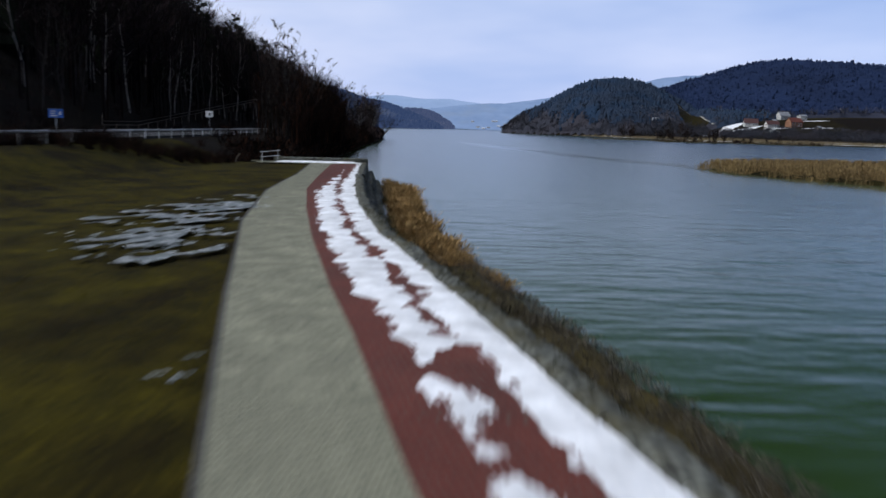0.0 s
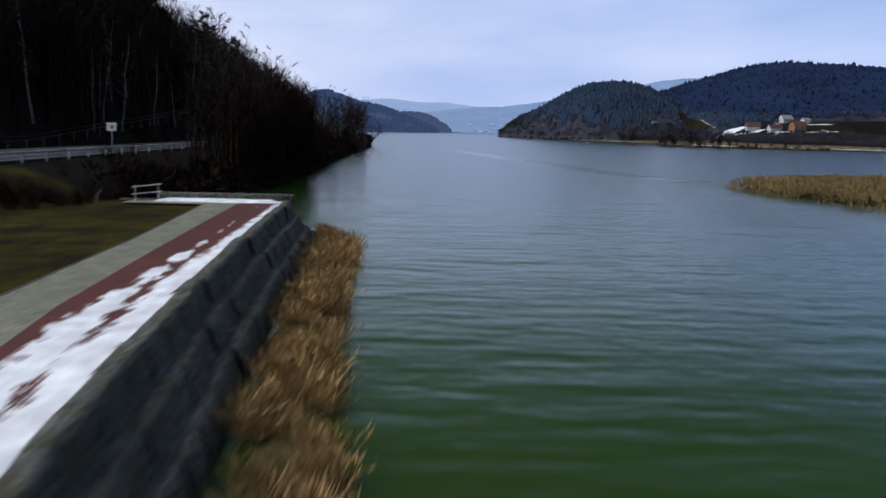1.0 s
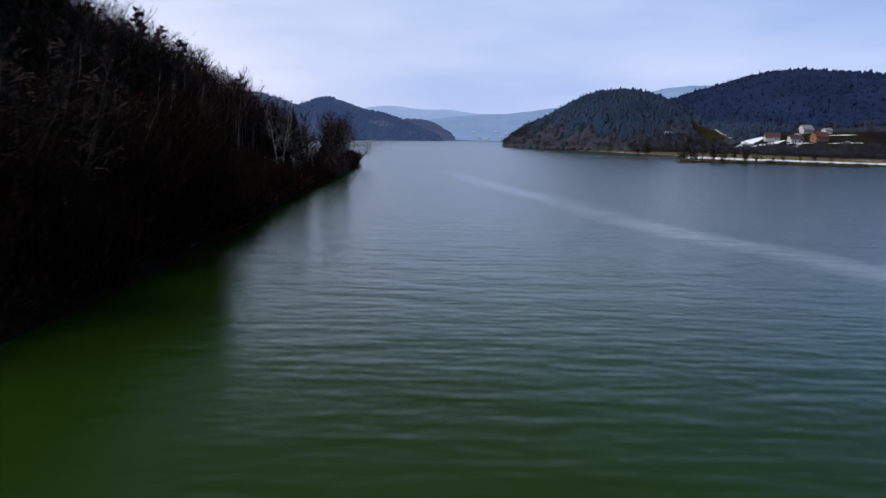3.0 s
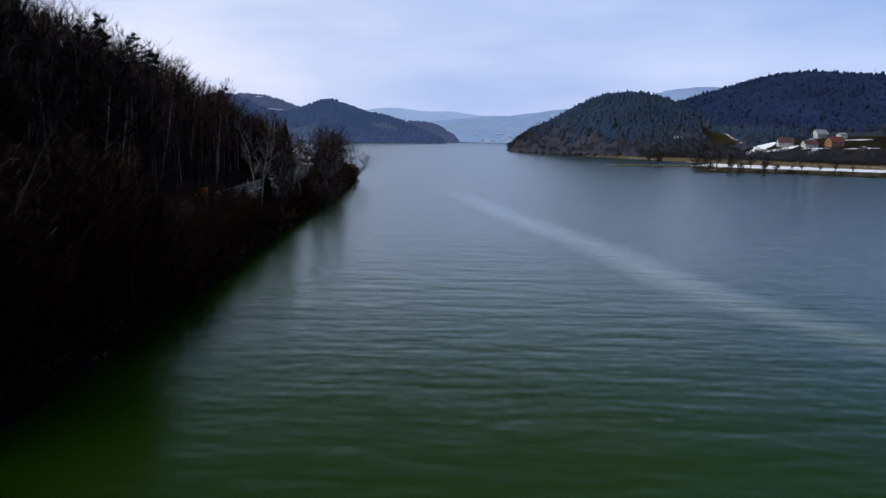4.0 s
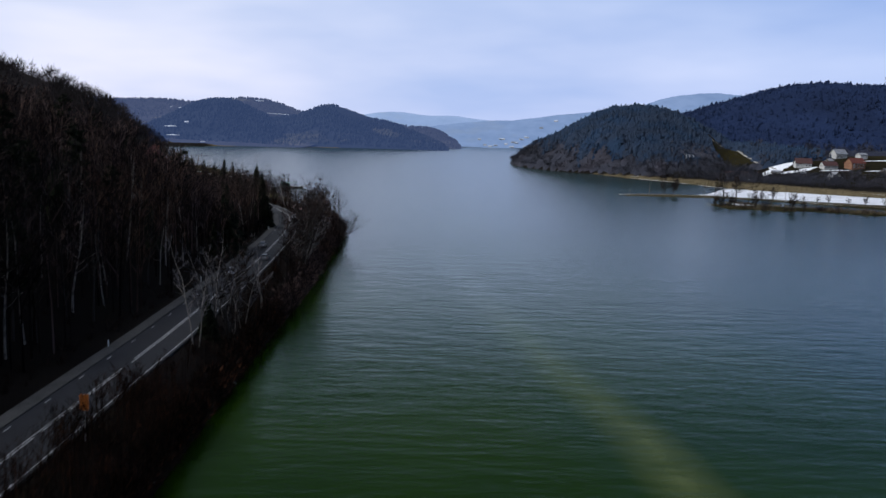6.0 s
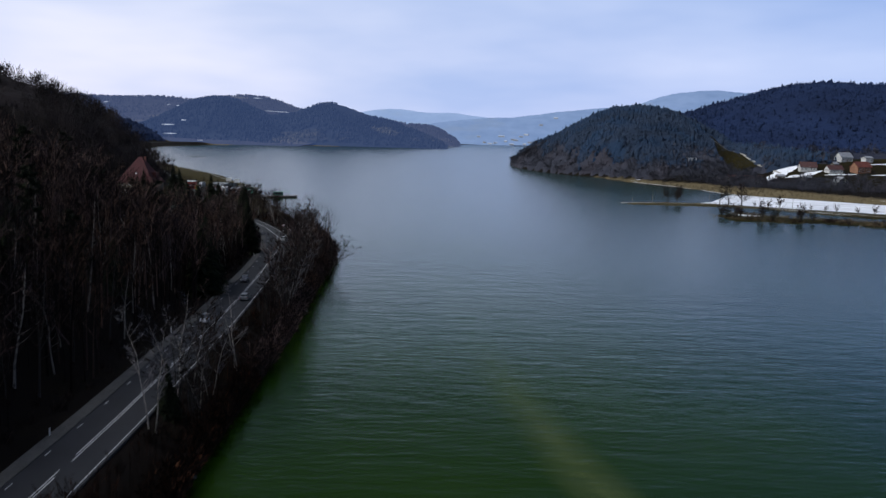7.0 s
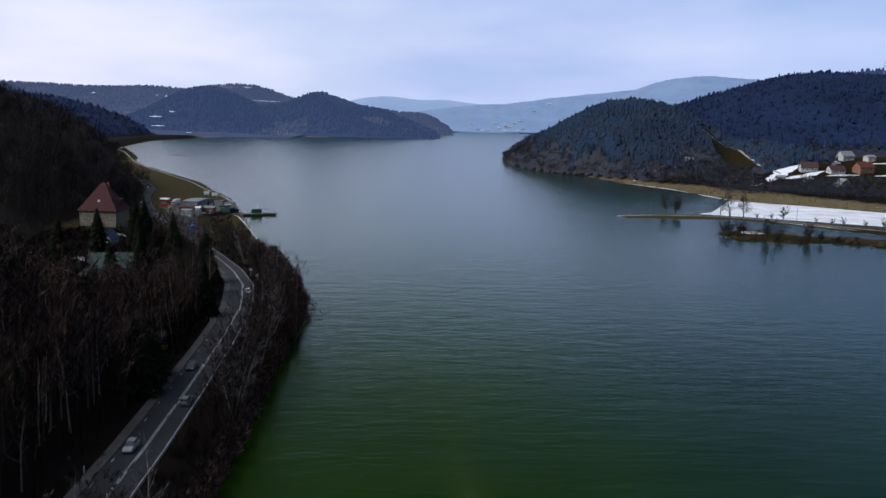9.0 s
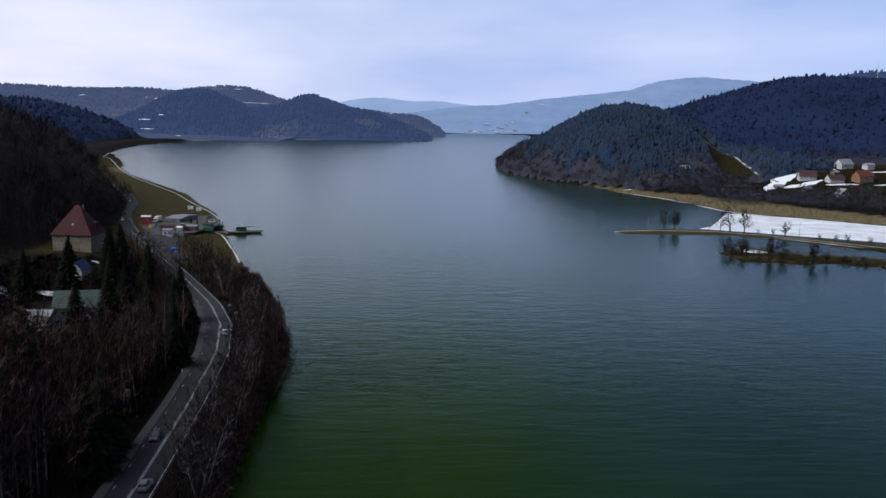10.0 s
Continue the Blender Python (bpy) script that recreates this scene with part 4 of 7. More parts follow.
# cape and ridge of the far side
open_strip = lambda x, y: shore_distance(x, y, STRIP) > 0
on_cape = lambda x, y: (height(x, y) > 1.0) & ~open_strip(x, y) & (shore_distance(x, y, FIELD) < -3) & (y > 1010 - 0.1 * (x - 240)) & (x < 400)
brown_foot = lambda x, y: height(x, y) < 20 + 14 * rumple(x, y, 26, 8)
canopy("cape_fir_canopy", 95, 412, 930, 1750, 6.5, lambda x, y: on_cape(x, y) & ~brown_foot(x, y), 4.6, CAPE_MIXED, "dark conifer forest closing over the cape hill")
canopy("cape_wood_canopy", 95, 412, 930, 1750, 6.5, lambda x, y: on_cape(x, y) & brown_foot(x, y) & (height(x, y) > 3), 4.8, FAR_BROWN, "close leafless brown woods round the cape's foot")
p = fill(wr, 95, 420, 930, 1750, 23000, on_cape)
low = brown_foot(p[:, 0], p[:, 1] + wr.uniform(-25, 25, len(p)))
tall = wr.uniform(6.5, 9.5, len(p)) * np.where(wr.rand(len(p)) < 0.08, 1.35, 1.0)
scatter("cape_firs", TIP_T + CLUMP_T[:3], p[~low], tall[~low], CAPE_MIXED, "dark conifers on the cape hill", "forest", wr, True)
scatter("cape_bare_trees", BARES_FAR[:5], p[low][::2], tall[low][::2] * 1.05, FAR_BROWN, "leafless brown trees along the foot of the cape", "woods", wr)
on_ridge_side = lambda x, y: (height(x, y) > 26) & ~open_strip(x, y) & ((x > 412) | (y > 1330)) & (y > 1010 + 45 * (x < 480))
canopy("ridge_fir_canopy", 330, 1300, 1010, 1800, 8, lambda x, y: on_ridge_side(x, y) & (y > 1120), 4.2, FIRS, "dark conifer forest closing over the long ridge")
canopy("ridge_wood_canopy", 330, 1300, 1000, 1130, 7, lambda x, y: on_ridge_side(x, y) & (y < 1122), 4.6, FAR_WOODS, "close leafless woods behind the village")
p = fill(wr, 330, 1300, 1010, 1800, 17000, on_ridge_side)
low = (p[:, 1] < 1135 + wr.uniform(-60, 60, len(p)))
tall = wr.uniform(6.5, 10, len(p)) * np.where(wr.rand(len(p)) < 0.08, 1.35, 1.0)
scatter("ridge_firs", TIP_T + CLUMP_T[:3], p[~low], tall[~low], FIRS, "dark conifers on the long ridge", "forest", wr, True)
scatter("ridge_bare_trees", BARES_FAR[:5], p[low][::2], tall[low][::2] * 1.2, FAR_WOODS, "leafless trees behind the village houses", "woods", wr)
p = np.concatenate([fill(wr, 395, 560, 1012, 1075, 60, on_ridge_side), fill(wr, 330, 420, 1000, 1060, 14, on_ridge_side), fill(wr, 120, 300, 1000, 1300, 10, on_cape)])
q = fill(wr, 270, 380, 1008, 1300, 620, open_strip)
scatter("strip_scrub", BARES_FAR[:4], q, wr.uniform(1.2, 3.2, len(q)), FAR_BROWN, "low scrub on the open strip beside the track", "shrubs", wr)
scatter("pale_birches", BAY_T, p, wr.uniform(11, 17, len(p)), PALE_TWIG, "pale birches at the edge of the far woods", "trees", wr)
p = fill(wr, 255, 520, 760, 960, 3000, lambda x, y: (y + 0.55 * (x - 300) > 858) & (y + 0.3 * (x - 300) < 945))
p = np.concatenate([p, fill(wr, 215, 312, 950, 1022, 700, lambda x, y: (shore_distance(x, y, FIELD) < -1) & (shore_distance(x, y, LAND[0]) > 8))])
scatter("thicket", BARES_FAR[:5] + BAY_T[:1], p, wr.uniform(4, 9, len(p)), FAR_BROWN, "dark leafless thicket below the village", "thicket", wr)
p = fill(wr, 100, 560, 1750, 2350, 3000, lambda x, y: height(x, y) > 1.0)
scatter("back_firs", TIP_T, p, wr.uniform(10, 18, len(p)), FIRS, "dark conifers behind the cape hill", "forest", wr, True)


# trees that stand out singly
tr = random.Random(5)
def along(count, y0, y1, off0, off1, base=FOOT):
    return [(float(base(y)) - tr.uniform(off0, off1), y) for y in (y0 + (y1 - y0) * (i + tr.random()) / count for i in range(count))]


BIRCHES = [tree_proto("birch_tree", grow(40 + i, 15, 1, 0.22, 15, 8, 0.1, 0.35), BIRCH, TWIG, "leafless birch with a pale trunk", "tree") for i in range(3)]
for i, proto in enumerate(BIRCHES):
    stand(proto, along(20, 60, 345, 0.5, 14) + [(float(ROAD(y)) - tr.uniform(8.5, 19), y) for y in (352, 371, 392, 410, 430)], tr, 0.8, 1.3, "birches on the slope")
OAKS = [tree_proto("bare_tree", grow(60 + i, 14, 1, 0.34, 18, 9, 0.08), BARK, TWIG, "leafless broad tree with dark bark", "tree") for i in range(3)]
for i, proto in enumerate(OAKS):
    stand(proto, along(30, 50, 345, 1, 22) + [(float(ROAD(y)) - tr.uniform(9, 17), y) for y in (348, 366, 385, 402, 421, 440, 455, 468, 482, 497, 512, 528, 543)], tr, 0.8, 1.35, "bare trees on the slope")
PINES = [tree_proto("pine_tree", pine(80 + i, 17), BARK, NEEDLE, "tall pine with a dark green crown", "tree") for i in range(2)]
for i, proto in enumerate(PINES):
    stand(proto, along(15, 80, 420, 2, 45) + along(9, 185, 280, 3, 24), tr, 0.75, 1.12, "pines on the slope")

# ---------------------------------------------------------------- quay and promenade
def part(name, soup, mat, parent, label="", smooth=False):
    """One mesh under a thing or under a part of it."""
    ob = new(name, soup.mesh(name, mat, smooth))
    ob.parent = parent
    return tagged(ob, label) if label else ob


def box(soup, centre, size, turn=0.0, taper=1.0):
    """A box standing about centre (its middle), turned about z; taper narrows its top."""
    c, s = math.cos(radians(turn)), math.sin(radians(turn))
    v = []
    for dz in (-0.5, 0.5):
        k = taper if dz > 0 else 1.0
        for dx, dy in ((-0.5, -0.5), (0.5, -0.5), (0.5, 0.5), (-0.5, 0.5)):
            x, y = dx * size[0] * k, dy * size[1] * k
            v.append((centre[0] + x * c - y * s, centre[1] + x * s + y * c, centre[2] + dz * size[2]))
    q = [(0, 3, 2, 1), (4, 5, 6, 7), (0, 1, 5, 4), (1, 2, 6, 5), (2, 3, 7, 6), (3, 0, 4, 7)]
    soup.add(v, [t for a, b, cc, d in q for t in ((a, b, cc), (a, cc, d))])


def bevel_box(soup, centre, size, turn=0.0, r=0.03):
    """A box with chamfered edges."""
    bm = bmesh.new()
    bmesh.ops.create_cube(bm, size=1.0, matrix=Matrix.Translation(centre) @ pose(0, 0, 0, 0, 0, turn) @ Matrix.Diagonal((*size, 1)))
    bmesh.ops.bevel(bm, geom=bm.edges[:], offset=min(r, min(size) * 0.3), segments=1, affect="EDGES")
    bmesh.ops.triangulate(bm, faces=bm.faces[:])
    bm.verts.index_update()
    soup.add([v.co[:] for v in bm.verts], [[v.index for v in f.verts] for f in bm.faces])
    bm.free()


def ribbon(name, left, right, y0, y1, z, mat, label, category, pace=1.0, thick=0.06):
    ys = np.arange(y0, y1 + pace * 0.5, pace)
    l, r = left(ys), right(ys)
    n = len(ys)
    verts = np.concatenate([np.stack([l, ys, ys * 0 + z], -1), np.stack([r, ys, ys * 0 + z], -1),
                            np.stack([l, ys, ys * 0 + z - thick], -1), np.stack([r, ys, ys * 0 + z - thick], -1)])
    i = np.arange(n - 1)
    q = lambda a, b: np.stack([a * n + i, b * n + i, b * n + i + 1, a * n + i + 1], -1)
    faces = np.concatenate([q(0, 1), q(1, 3), q(2, 0)])
    return tagged(new(name, mesh_from(name, verts, faces, mat)), label, category, kind="structure")


SLAB = rough_stuff("sandy_joint_bed", (0.06, 0.058, 0.05), (0.09, 0.088, 0.075), (0.13, 0.125, 0.11), 20.0, 1.0)
walk_way = ribbon("pavement", LAWN, REDS, -60, QUAY_END - 1.4, QUAY_TOP - 0.012, SLAB, "grey paved promenade along the quay", "path")
red_way = ribbon("red_pavement", REDS, EDGE, -60, QUAY_END - 1.4, QUAY_TOP - 0.008, SLAB, "red paved strip beside the promenade", "path")
ribbon("kerb", lambda y: LAWN(y) - 0.08, lambda y: LAWN(y) - 0.003, -60, QUAY_END - 1.4, QUAY_TOP + 0.02, FOOTWAY, "narrow concrete edging between lawn and path", "kerb", 0.5, 0.2)
# cross path at the quay's end
ribbon("end_pavement", lambda y: y * 0 - 16.5, lambda y: LAWN(y) - 0.13, 75.4, 78.4, QUAY_TOP - 0.004, PAVER, "short grey paved cross path", "path", 0.5)

PAVE_W, PAVE_L = 0.105, 0.21


def paver_soup(l=PAVE_L, w=PAVE_W):
    s = Soup()
    g, c = 0.005, 0.008
    hx, hy = w / 2 - 0.004, l / 2 - 0.003
    v = [(-hx, -hy, -0.05), (hx, -hy, -0.05), (hx, hy, -0.05), (-hx, hy, -0.05), (-hx, -hy, -c), (hx, -hy, -c), (hx, hy, -c), (-hx, hy, -c),
         (-hx + c, -hy + c, 0), (hx - c, -hy + c, 0), (hx - c, hy - c, 0), (-hx + c, hy - c, 0)]
    q = [(0, 1, 5, 4), (1, 2, 6, 5), (2, 3, 7, 6), (3, 0, 4, 7), (4, 5, 9, 8), (5, 6, 10, 9), (6, 7, 11, 10), (7, 4, 8, 11), (8, 9, 10, 11)]
    s.add(v, [t for a, b, cc, d in q for t in ((a, b, cc), (a, cc, d))])
    return s


def pave(parent, left, right, mat, near0, near1, label, z):
    """Pavers in running bond: the stretch that is passed closest piece by piece, the rest joined."""
    piece = paver_soup().mesh("paver", mat)
    pv, pf = paver_soup().arrays()
    pf = pf[8:]  # without the buried sides
    rs, spots, rest = np.random.RandomState(3), [], []
    y = 5.0
    while y < QUAY_END - 1.6:
        l, r = float(left(y)), float(right(y))
        a = math.atan2(float(left(y + 0.5)) - l, 0.5)
        n = int((r - l) / PAVE_W)
        for k in range(n):
            yy = y + (0.5 * PAVE_L if k % 2 else 0)
            ll, rr = float(left(yy)), float(right(yy))
            (spots if near0 <= y < near1 else rest).append((ll + (k + 0.5) * (rr - ll) / n, yy, -a, z + rs.uniform(-0.002, 0.003)))
        y += PAVE_L
    for x, yy, a, zz in spots[:300]:
        ob = new("paver", piece)
        ob.parent = parent
        ob.matrix_basis = pose(x, yy, zz, 0, 0, math.degrees(a))
    rest = np.array(rest + spots[300:])
    c, s = np.cos(rest[:, 2])[:, None], np.sin(rest[:, 2])[:, None]
    v = np.stack([pv[None, :, 0] * c - pv[None, :, 1] * s + rest[:, 0:1], pv[None, :, 0] * s + pv[None, :, 1] * c + rest[:, 1:2],
                  pv[None, :, 2] + rest[:, 3:4]], -1).reshape(-1, 3)
    f = (pf[None] + (np.arange(len(rest)) * len(pv))[:, None, None]).reshape(-1, 3)
    ob = new("pavers", mesh_from("pavers", v, f, mat))
    ob.parent = parent
    tagged(ob, label, kind="stuff")


# ---- stepped gabion wall
def frame_at(s):
    """Along the quay wall's top edge: the place, and the outward way. s: metres from its end corner, negative along the quay, positive along the end."""
    if s <= 0:
        y = QUAY_END - 2.0 + s
        x = float(EDGE(y))
        d = Vector((float(EDGE(y + 0.4)) - float(EDGE(y - 0.4)), 0.8, 0)).normalized()
        return Vector((x, y, 0)), Vector((d.y, -d.x, 0))
    x, y = float(EDGE(QUAY_END - 2.0)), QUAY_END - 2.0
    a = min(s / 1.2, math.pi / 2 + 0.05)
    out = Vector((math.cos(a + 0.08), math.sin(a + 0.08), 0))
    back = Vector((-math.sin(a + 0.08), math.cos(a + 0.08), 0)) * max(0.0, s - 1.2 * (math.pi / 2 + 0.05))
    return Vector((x, y, 0)) + back, out


TIERS = [((-0.02, 2.44), (0.1, 2.53), (0.46, 2.52), (0.56, 2.42), (0.76, 1.68)),
         ((0.66, 1.72), (0.86, 1.72), (1.06, 1.7), (1.16, 1.6), (1.42, 0.84)),
         ((1.30, 0.88), (1.5, 0.9), (1.72, 0.87), (1.82, 0.76), (2.15, -0.5))]
quay_wall = tagged(new("quay_wall"), "stepped retaining wall of dark rubble gabions beside the lake", "retaining wall", kind="structure")
gr = np.random.RandomState(8)
for tier, prof in enumerate(TIERS):
    s = -132.0 + tier * 0.9
    while s < 10.5:
        length = gr.uniform(1.85, 2.15)
        cuts = np.linspace(s + 0.012, s + length - 0.012, 7)
        verts, faces, shift = [], [], gr.uniform(-0.07, 0.07)
        fine = [Vector((a[0], a[1])).lerp(Vector((b[0], b[1])), k / 3) for a, b in zip(prof, prof[1:]) for k in range(3)] + [Vector(prof[-1])]
        for i, c in enumerate(cuts):
            p, out = frame_at(float(c))
            end = 0.025 if i in (0, 6) else 0.0
            for o, zz in fine:
                lump = 0.05 * noise.noise(Vector((p.x * 2.1 + o * 3, p.y * 2.1, zz * 3.2 + tier * 7))) + 0.05 * noise.noise(Vector((p.x * 0.5, p.y * 0.5, zz * 0.9 + tier * 5)))
                q = p + out * (o + shift - end + lump)
                verts.append((q.x, q.y, zz - end * 0.6 + lump))
        w = len(fine)
        for i in range(6):
            for j in range(w - 1):
                a = i * w + j
                faces.append((a, a + 1, a + w + 1, a + w))
        ob = new("gabion", mesh_from("gabion", verts, faces, GABION, True))
        ob.parent = quay_wall
        s += length

# low parapet kerb at the quay's end
ps = Soup()
bevel_box(ps, (-11.0, 79.0, 2.55), (8.8, 0.6, 0.62), 2.5, 0.1)
tagged(new("parapet", ps.mesh("parapet", GABION)), "low dark stone parapet closing the quay", "parapet", kind="structure")


# ---- snow
def snow_sheet(name, x_of, us, ys, mask, thick, label, mat=SNOW):
    """Old snow lying where mask(u, y) is positive; x_of(u, y) is its place across."""
    gu, gy2 = np.meshgrid(us, ys)
    mk = mask(gu, gy2)
    gx2 = x_of(gu, gy2)
    zz = QUAY_TOP + np.clip(mk * 2.2, -0.4, 1) * thick + 0.008 * rumple(gx2, gy2, 0.35, 4)
    keep = (mk[:-1, :-1] > -0.03) & (mk[1:, 1:] > -0.03) & (mk[1:, :-1] > -0.03) & (mk[:-1, 1:] > -0.03)
    w = len(us)
    i = (np.arange(len(ys) - 1)[:, None] * w + np.arange(w - 1)[None])[keep]
    f = np.stack([i, i + 1, i + w + 1, i + w], -1)
    used, inv = np.unique(f, return_inverse=True)
    v = np.stack([gx2, gy2, zz], -1).reshape(-1, 3)[used]
    return tagged(new(name, mesh_from(name, v, inv.reshape(-1, 4), mat, True)), label, "snow", kind="stuff")


def ragged(u, y, seed):
    x = u * 2.6
    return (0.5 * rumple(x, y, 1.1, seed) + 0.33 * rumple(x, y, 0.45, seed + 1) + 0.22 * rumple(x, y, 0.19, seed + 2))


def strip_mask(u, y):
    outer = u - np.interp(y, (0, 8, 12, 20, 30, 42, 50, 60, 80), (0.66, 0.66, 0.67, 0.69, 0.68, 0.63, 0.68, 0.8, 0.83)) + 0.085 * ragged(u, y, 21)
    outer = np.minimum(outer, 1.02 - u)
    i0 = np.interp(y, (0, 7, 9.2, 10, 11, 11.7, 14, 20, 30, 42, 48, 54, 60), (0.35, 0.3, 0.31, 0.29, 0.29, 0.33, 0.26, 0.19, 0.14, 0.22, 0.32, 0.44, 0.6))
    i1 = np.interp(y, (0, 7, 8.6, 9.2, 10, 11, 11.7, 13, 14, 20, 30, 42, 48, 54, 60), (0.36, 0.46, 0.44, 0.34, 0.47, 0.42, 0.28, 0.5, 0.54, 0.56, 0.57, 0.58, 0.6, 0.58, 0.5))
    inner = np.minimum(u - i0, i1 - u) + 0.10 * ragged(u, y, 31)
    holes = 0.06 * ragged(u, y, 41)
    return np.maximum(outer, inner - np.where(holes > 0.075, 0.2, 0.0))


snow_sheet("snow_band", lambda u, y: REDS(y) + u * (EDGE(y) + 0.1 - REDS(y)), np.linspace(0.02, 1.03, 52), np.arange(2.0, 78.0, 0.085), strip_mask, 0.05,
           "ragged band of melting snow along the quay edge")
snow_sheet("snow_drift", lambda u, y: -15.0 + u * 7.7, np.linspace(0, 1, 110), np.arange(75.9, 78.75, 0.07),
           lambda u, y: np.minimum(np.minimum(u * 6, (1 - u) * 6), 1.15 - 0.35 * np.abs(u - 0.5) - np.abs(y - 77.5 - 0.2 * u)) + 0.12 * ragged(u * 3, y, 51), 0.12, "narrow snow drift along the parapet")
for k, (px, py, sx, sy, cut) in enumerate(((-9.3, 31, 3.3, 10.5, 0.0), (-7.4, 22.5, 1.7, 2.4, -0.03), (-3.9, 11.6, 0.9, 1.3, 0.30), (-4.6, 9.4, 0.9, 0.9, 0.28), (-6.4, 13.0, 1.6, 1.6, 0.34), (-12.5, 50, 3, 10, 0.5))):
    snow_sheet("snow_patch", lambda u, y: px - sx + u * 2 * sx, np.linspace(0, 1, int(sx * 2 / 0.11)), np.arange(py - sy, py + sy, 0.12),
               lambda u, y: np.where((2 * u - 1) ** 2 + ((y - py) / sy) ** 2 < 1, 0.42 * ragged(u * sx * 0.8, y, 60 + k) - cut, -1.0)
               - 0.25 * ((2 * u - 1) ** 2 + ((y - py) / sy) ** 2) ** 2, 0.02, "thin melting snow patch on the lawn", SLUSH)

# ---- lawn, reeds and shrubs round the quay
qr = np.random.RandomState(17)
p = fill(qr, -22, 3, 4, 60, 16000, lambda x, y: (x < LAWN(y) - 0.15) & (x > LAWN(y) - 13) & (qr.rand(len(y)) < np.clip(14 / y, 0.12, 1)))
scatter("lawn_grass", TUFT_T, p, qr.uniform(0.05, 0.13, len(p)), STRAW, "short brownish winter lawn grass", "grass", qr)
p = fill(qr, -8, 9, 22, 82, 26000, lambda x, y: (x > EDGE(y) + 2.0) & (shore_distance(x, y, LAND[0]) > 0.0) & (rumple(x, y, 3.0, 9) > -1.4) & (y > 31 + 5 * rumple(x, y, 2.2, 3)))
scatter("quay_reeds", [blade_template(90 + k, 9, 0.95) for k in range(6)], p, qr.uniform(0.22, 0.5, len(p)) * np.clip(1.0 + 0.95 * rumple(p[:, 0], p[:, 1], 0.9, 2), 0.25, 2.1) * np.interp(p[:, 1], (24, 42), (0.6, 1.0)), REED,
        "golden brown dry reeds at the foot of the quay wall", "reeds", qr)
p = fill(qr, -2, 12, 2, 40, 11000, lambda x, y: (x > EDGE(y) + 1.9) & (shore_distance(x, y, LAND[0]) > -0.3))
scatter("bank_grass", [blade_template(96 + k, 8, 1.1) for k in range(5)], p, qr.uniform(0.1, 0.34, len(p)), DULL_REED, "flattened grey-brown dead grass below the quay wall", "grass", qr)
p = fill(qr, -3, 9, 4, 60, 4200, lambda x, y: (np.abs(x - EDGE(y) - 0.36) < 0.26))
p[:, 2] = 2.5
scatter("edge_grass", TUFT_T, p, qr.uniform(0.08, 0.24, len(p)), MOSSY, "tufts of mossy grass on the wall's top edge", "grass", qr)
p = fill(qr, 44, 152, 82, 170, 13000, lambda x, y: (shore_distance(x, y, LAND[1]) > -0.5) & (qr.rand(len(x)) < np.clip(1.25 - shore_distance(x, y, LAND[1]) / 22, 0.25, 1)))
scatter("island_reeds", TUFT_T, p, qr.uniform(0.8, 1.6, len(p)), REED_PALE, "dense golden dry reeds on a low island", "reeds", qr)
p = fill(qr, -30, -15, 38, 86, 1500, lambda x, y: (np.abs(x - np.interp(y, (38, 54, 66, 75, 86), (-28, -26, -23, -19.5, -17.5))) < 1.5) & (x < -16.8))
scatter("brown_hedge", BUSH_T, p, qr.uniform(0.7, 1.5, len(p)), TWIG_RED, "low brown leafless hedge behind the lawn", "hedge", qr)

# ---- railing at the quay's end
railing = tagged(new("railing"), "short galvanised steel railing with two bars", "railing")
for x in (-16.1, -14.7):
    s = Soup()
    s.tube([(x, 76.9 + (x + 14.5) * 0.15, 2.3), (x, 76.9 + (x + 14.5) * 0.15, 3.4 + (x + 16.1) * 0.12)], [0.028, 0.028], 6)
    part("post", s, STEEL, railing)
for z in (2.85, 3.3):
    s = Soup()
    s.tube([(-16.3, 76.63, z), (-14.5, 76.9, z + 0.2)], [0.028, 0.028], 6)
    part("bar", s, STEEL, railing)
s = Soup()
s.tube([(-18.4, 76.2, 2.2), (-18.3, 76.2, 2.75), (-18.0, 76.2, 3.15)], [0.07, 0.06, 0.05], 6)
tagged(new("fence_post", s.mesh("fence_post", WOOD)), "leaning pale timber stump beside the hedge", "post")
ribbon("access_path", lambda y: y * 0 - 31.0, lambda y: -22.6 - (y - 40) * 0.12, 36, 51, 2.345, ASPHALT, "grey asphalt path reaching the lawn", "path", 1.0, 0.1)

# ---------------------------------------------------------------- road
ribbon("road", lambda y: ROAD(y) - 4.0, lambda y: ROAD(y) + 3.8, -80, 1000, ROAD_TOP + 0.05, ASPHALT, "damp grey two-lane lakeside road", "road", 3.0, 0.3)
ribbon("sidewalk", lambda y: ROAD(y) - 5.8, lambda y: ROAD(y) - 4.0, -80, 560, ROAD_TOP + 0.17, FOOTWAY, "pale concrete footway beside the road", "sidewalk", 3.0, 0.3)


def stripe(soup, off, y0, y1, width, z=ROAD_TOP + 0.056):
    ys = np.arange(y0, y1 + 1.4, 1.5)
    x = ROAD(ys) + off
    n = len(ys)
    v = np.concatenate([np.stack([x - width / 2, ys, ys * 0 + z], -1), np.stack([x + width / 2, ys, ys * 0 + z], -1)])
    i = np.arange(n - 1)
    soup.add(v, np.concatenate([np.stack([i, n + i, n + i + 1], -1), np.stack([i, n + i + 1, i + 1], -1)]))


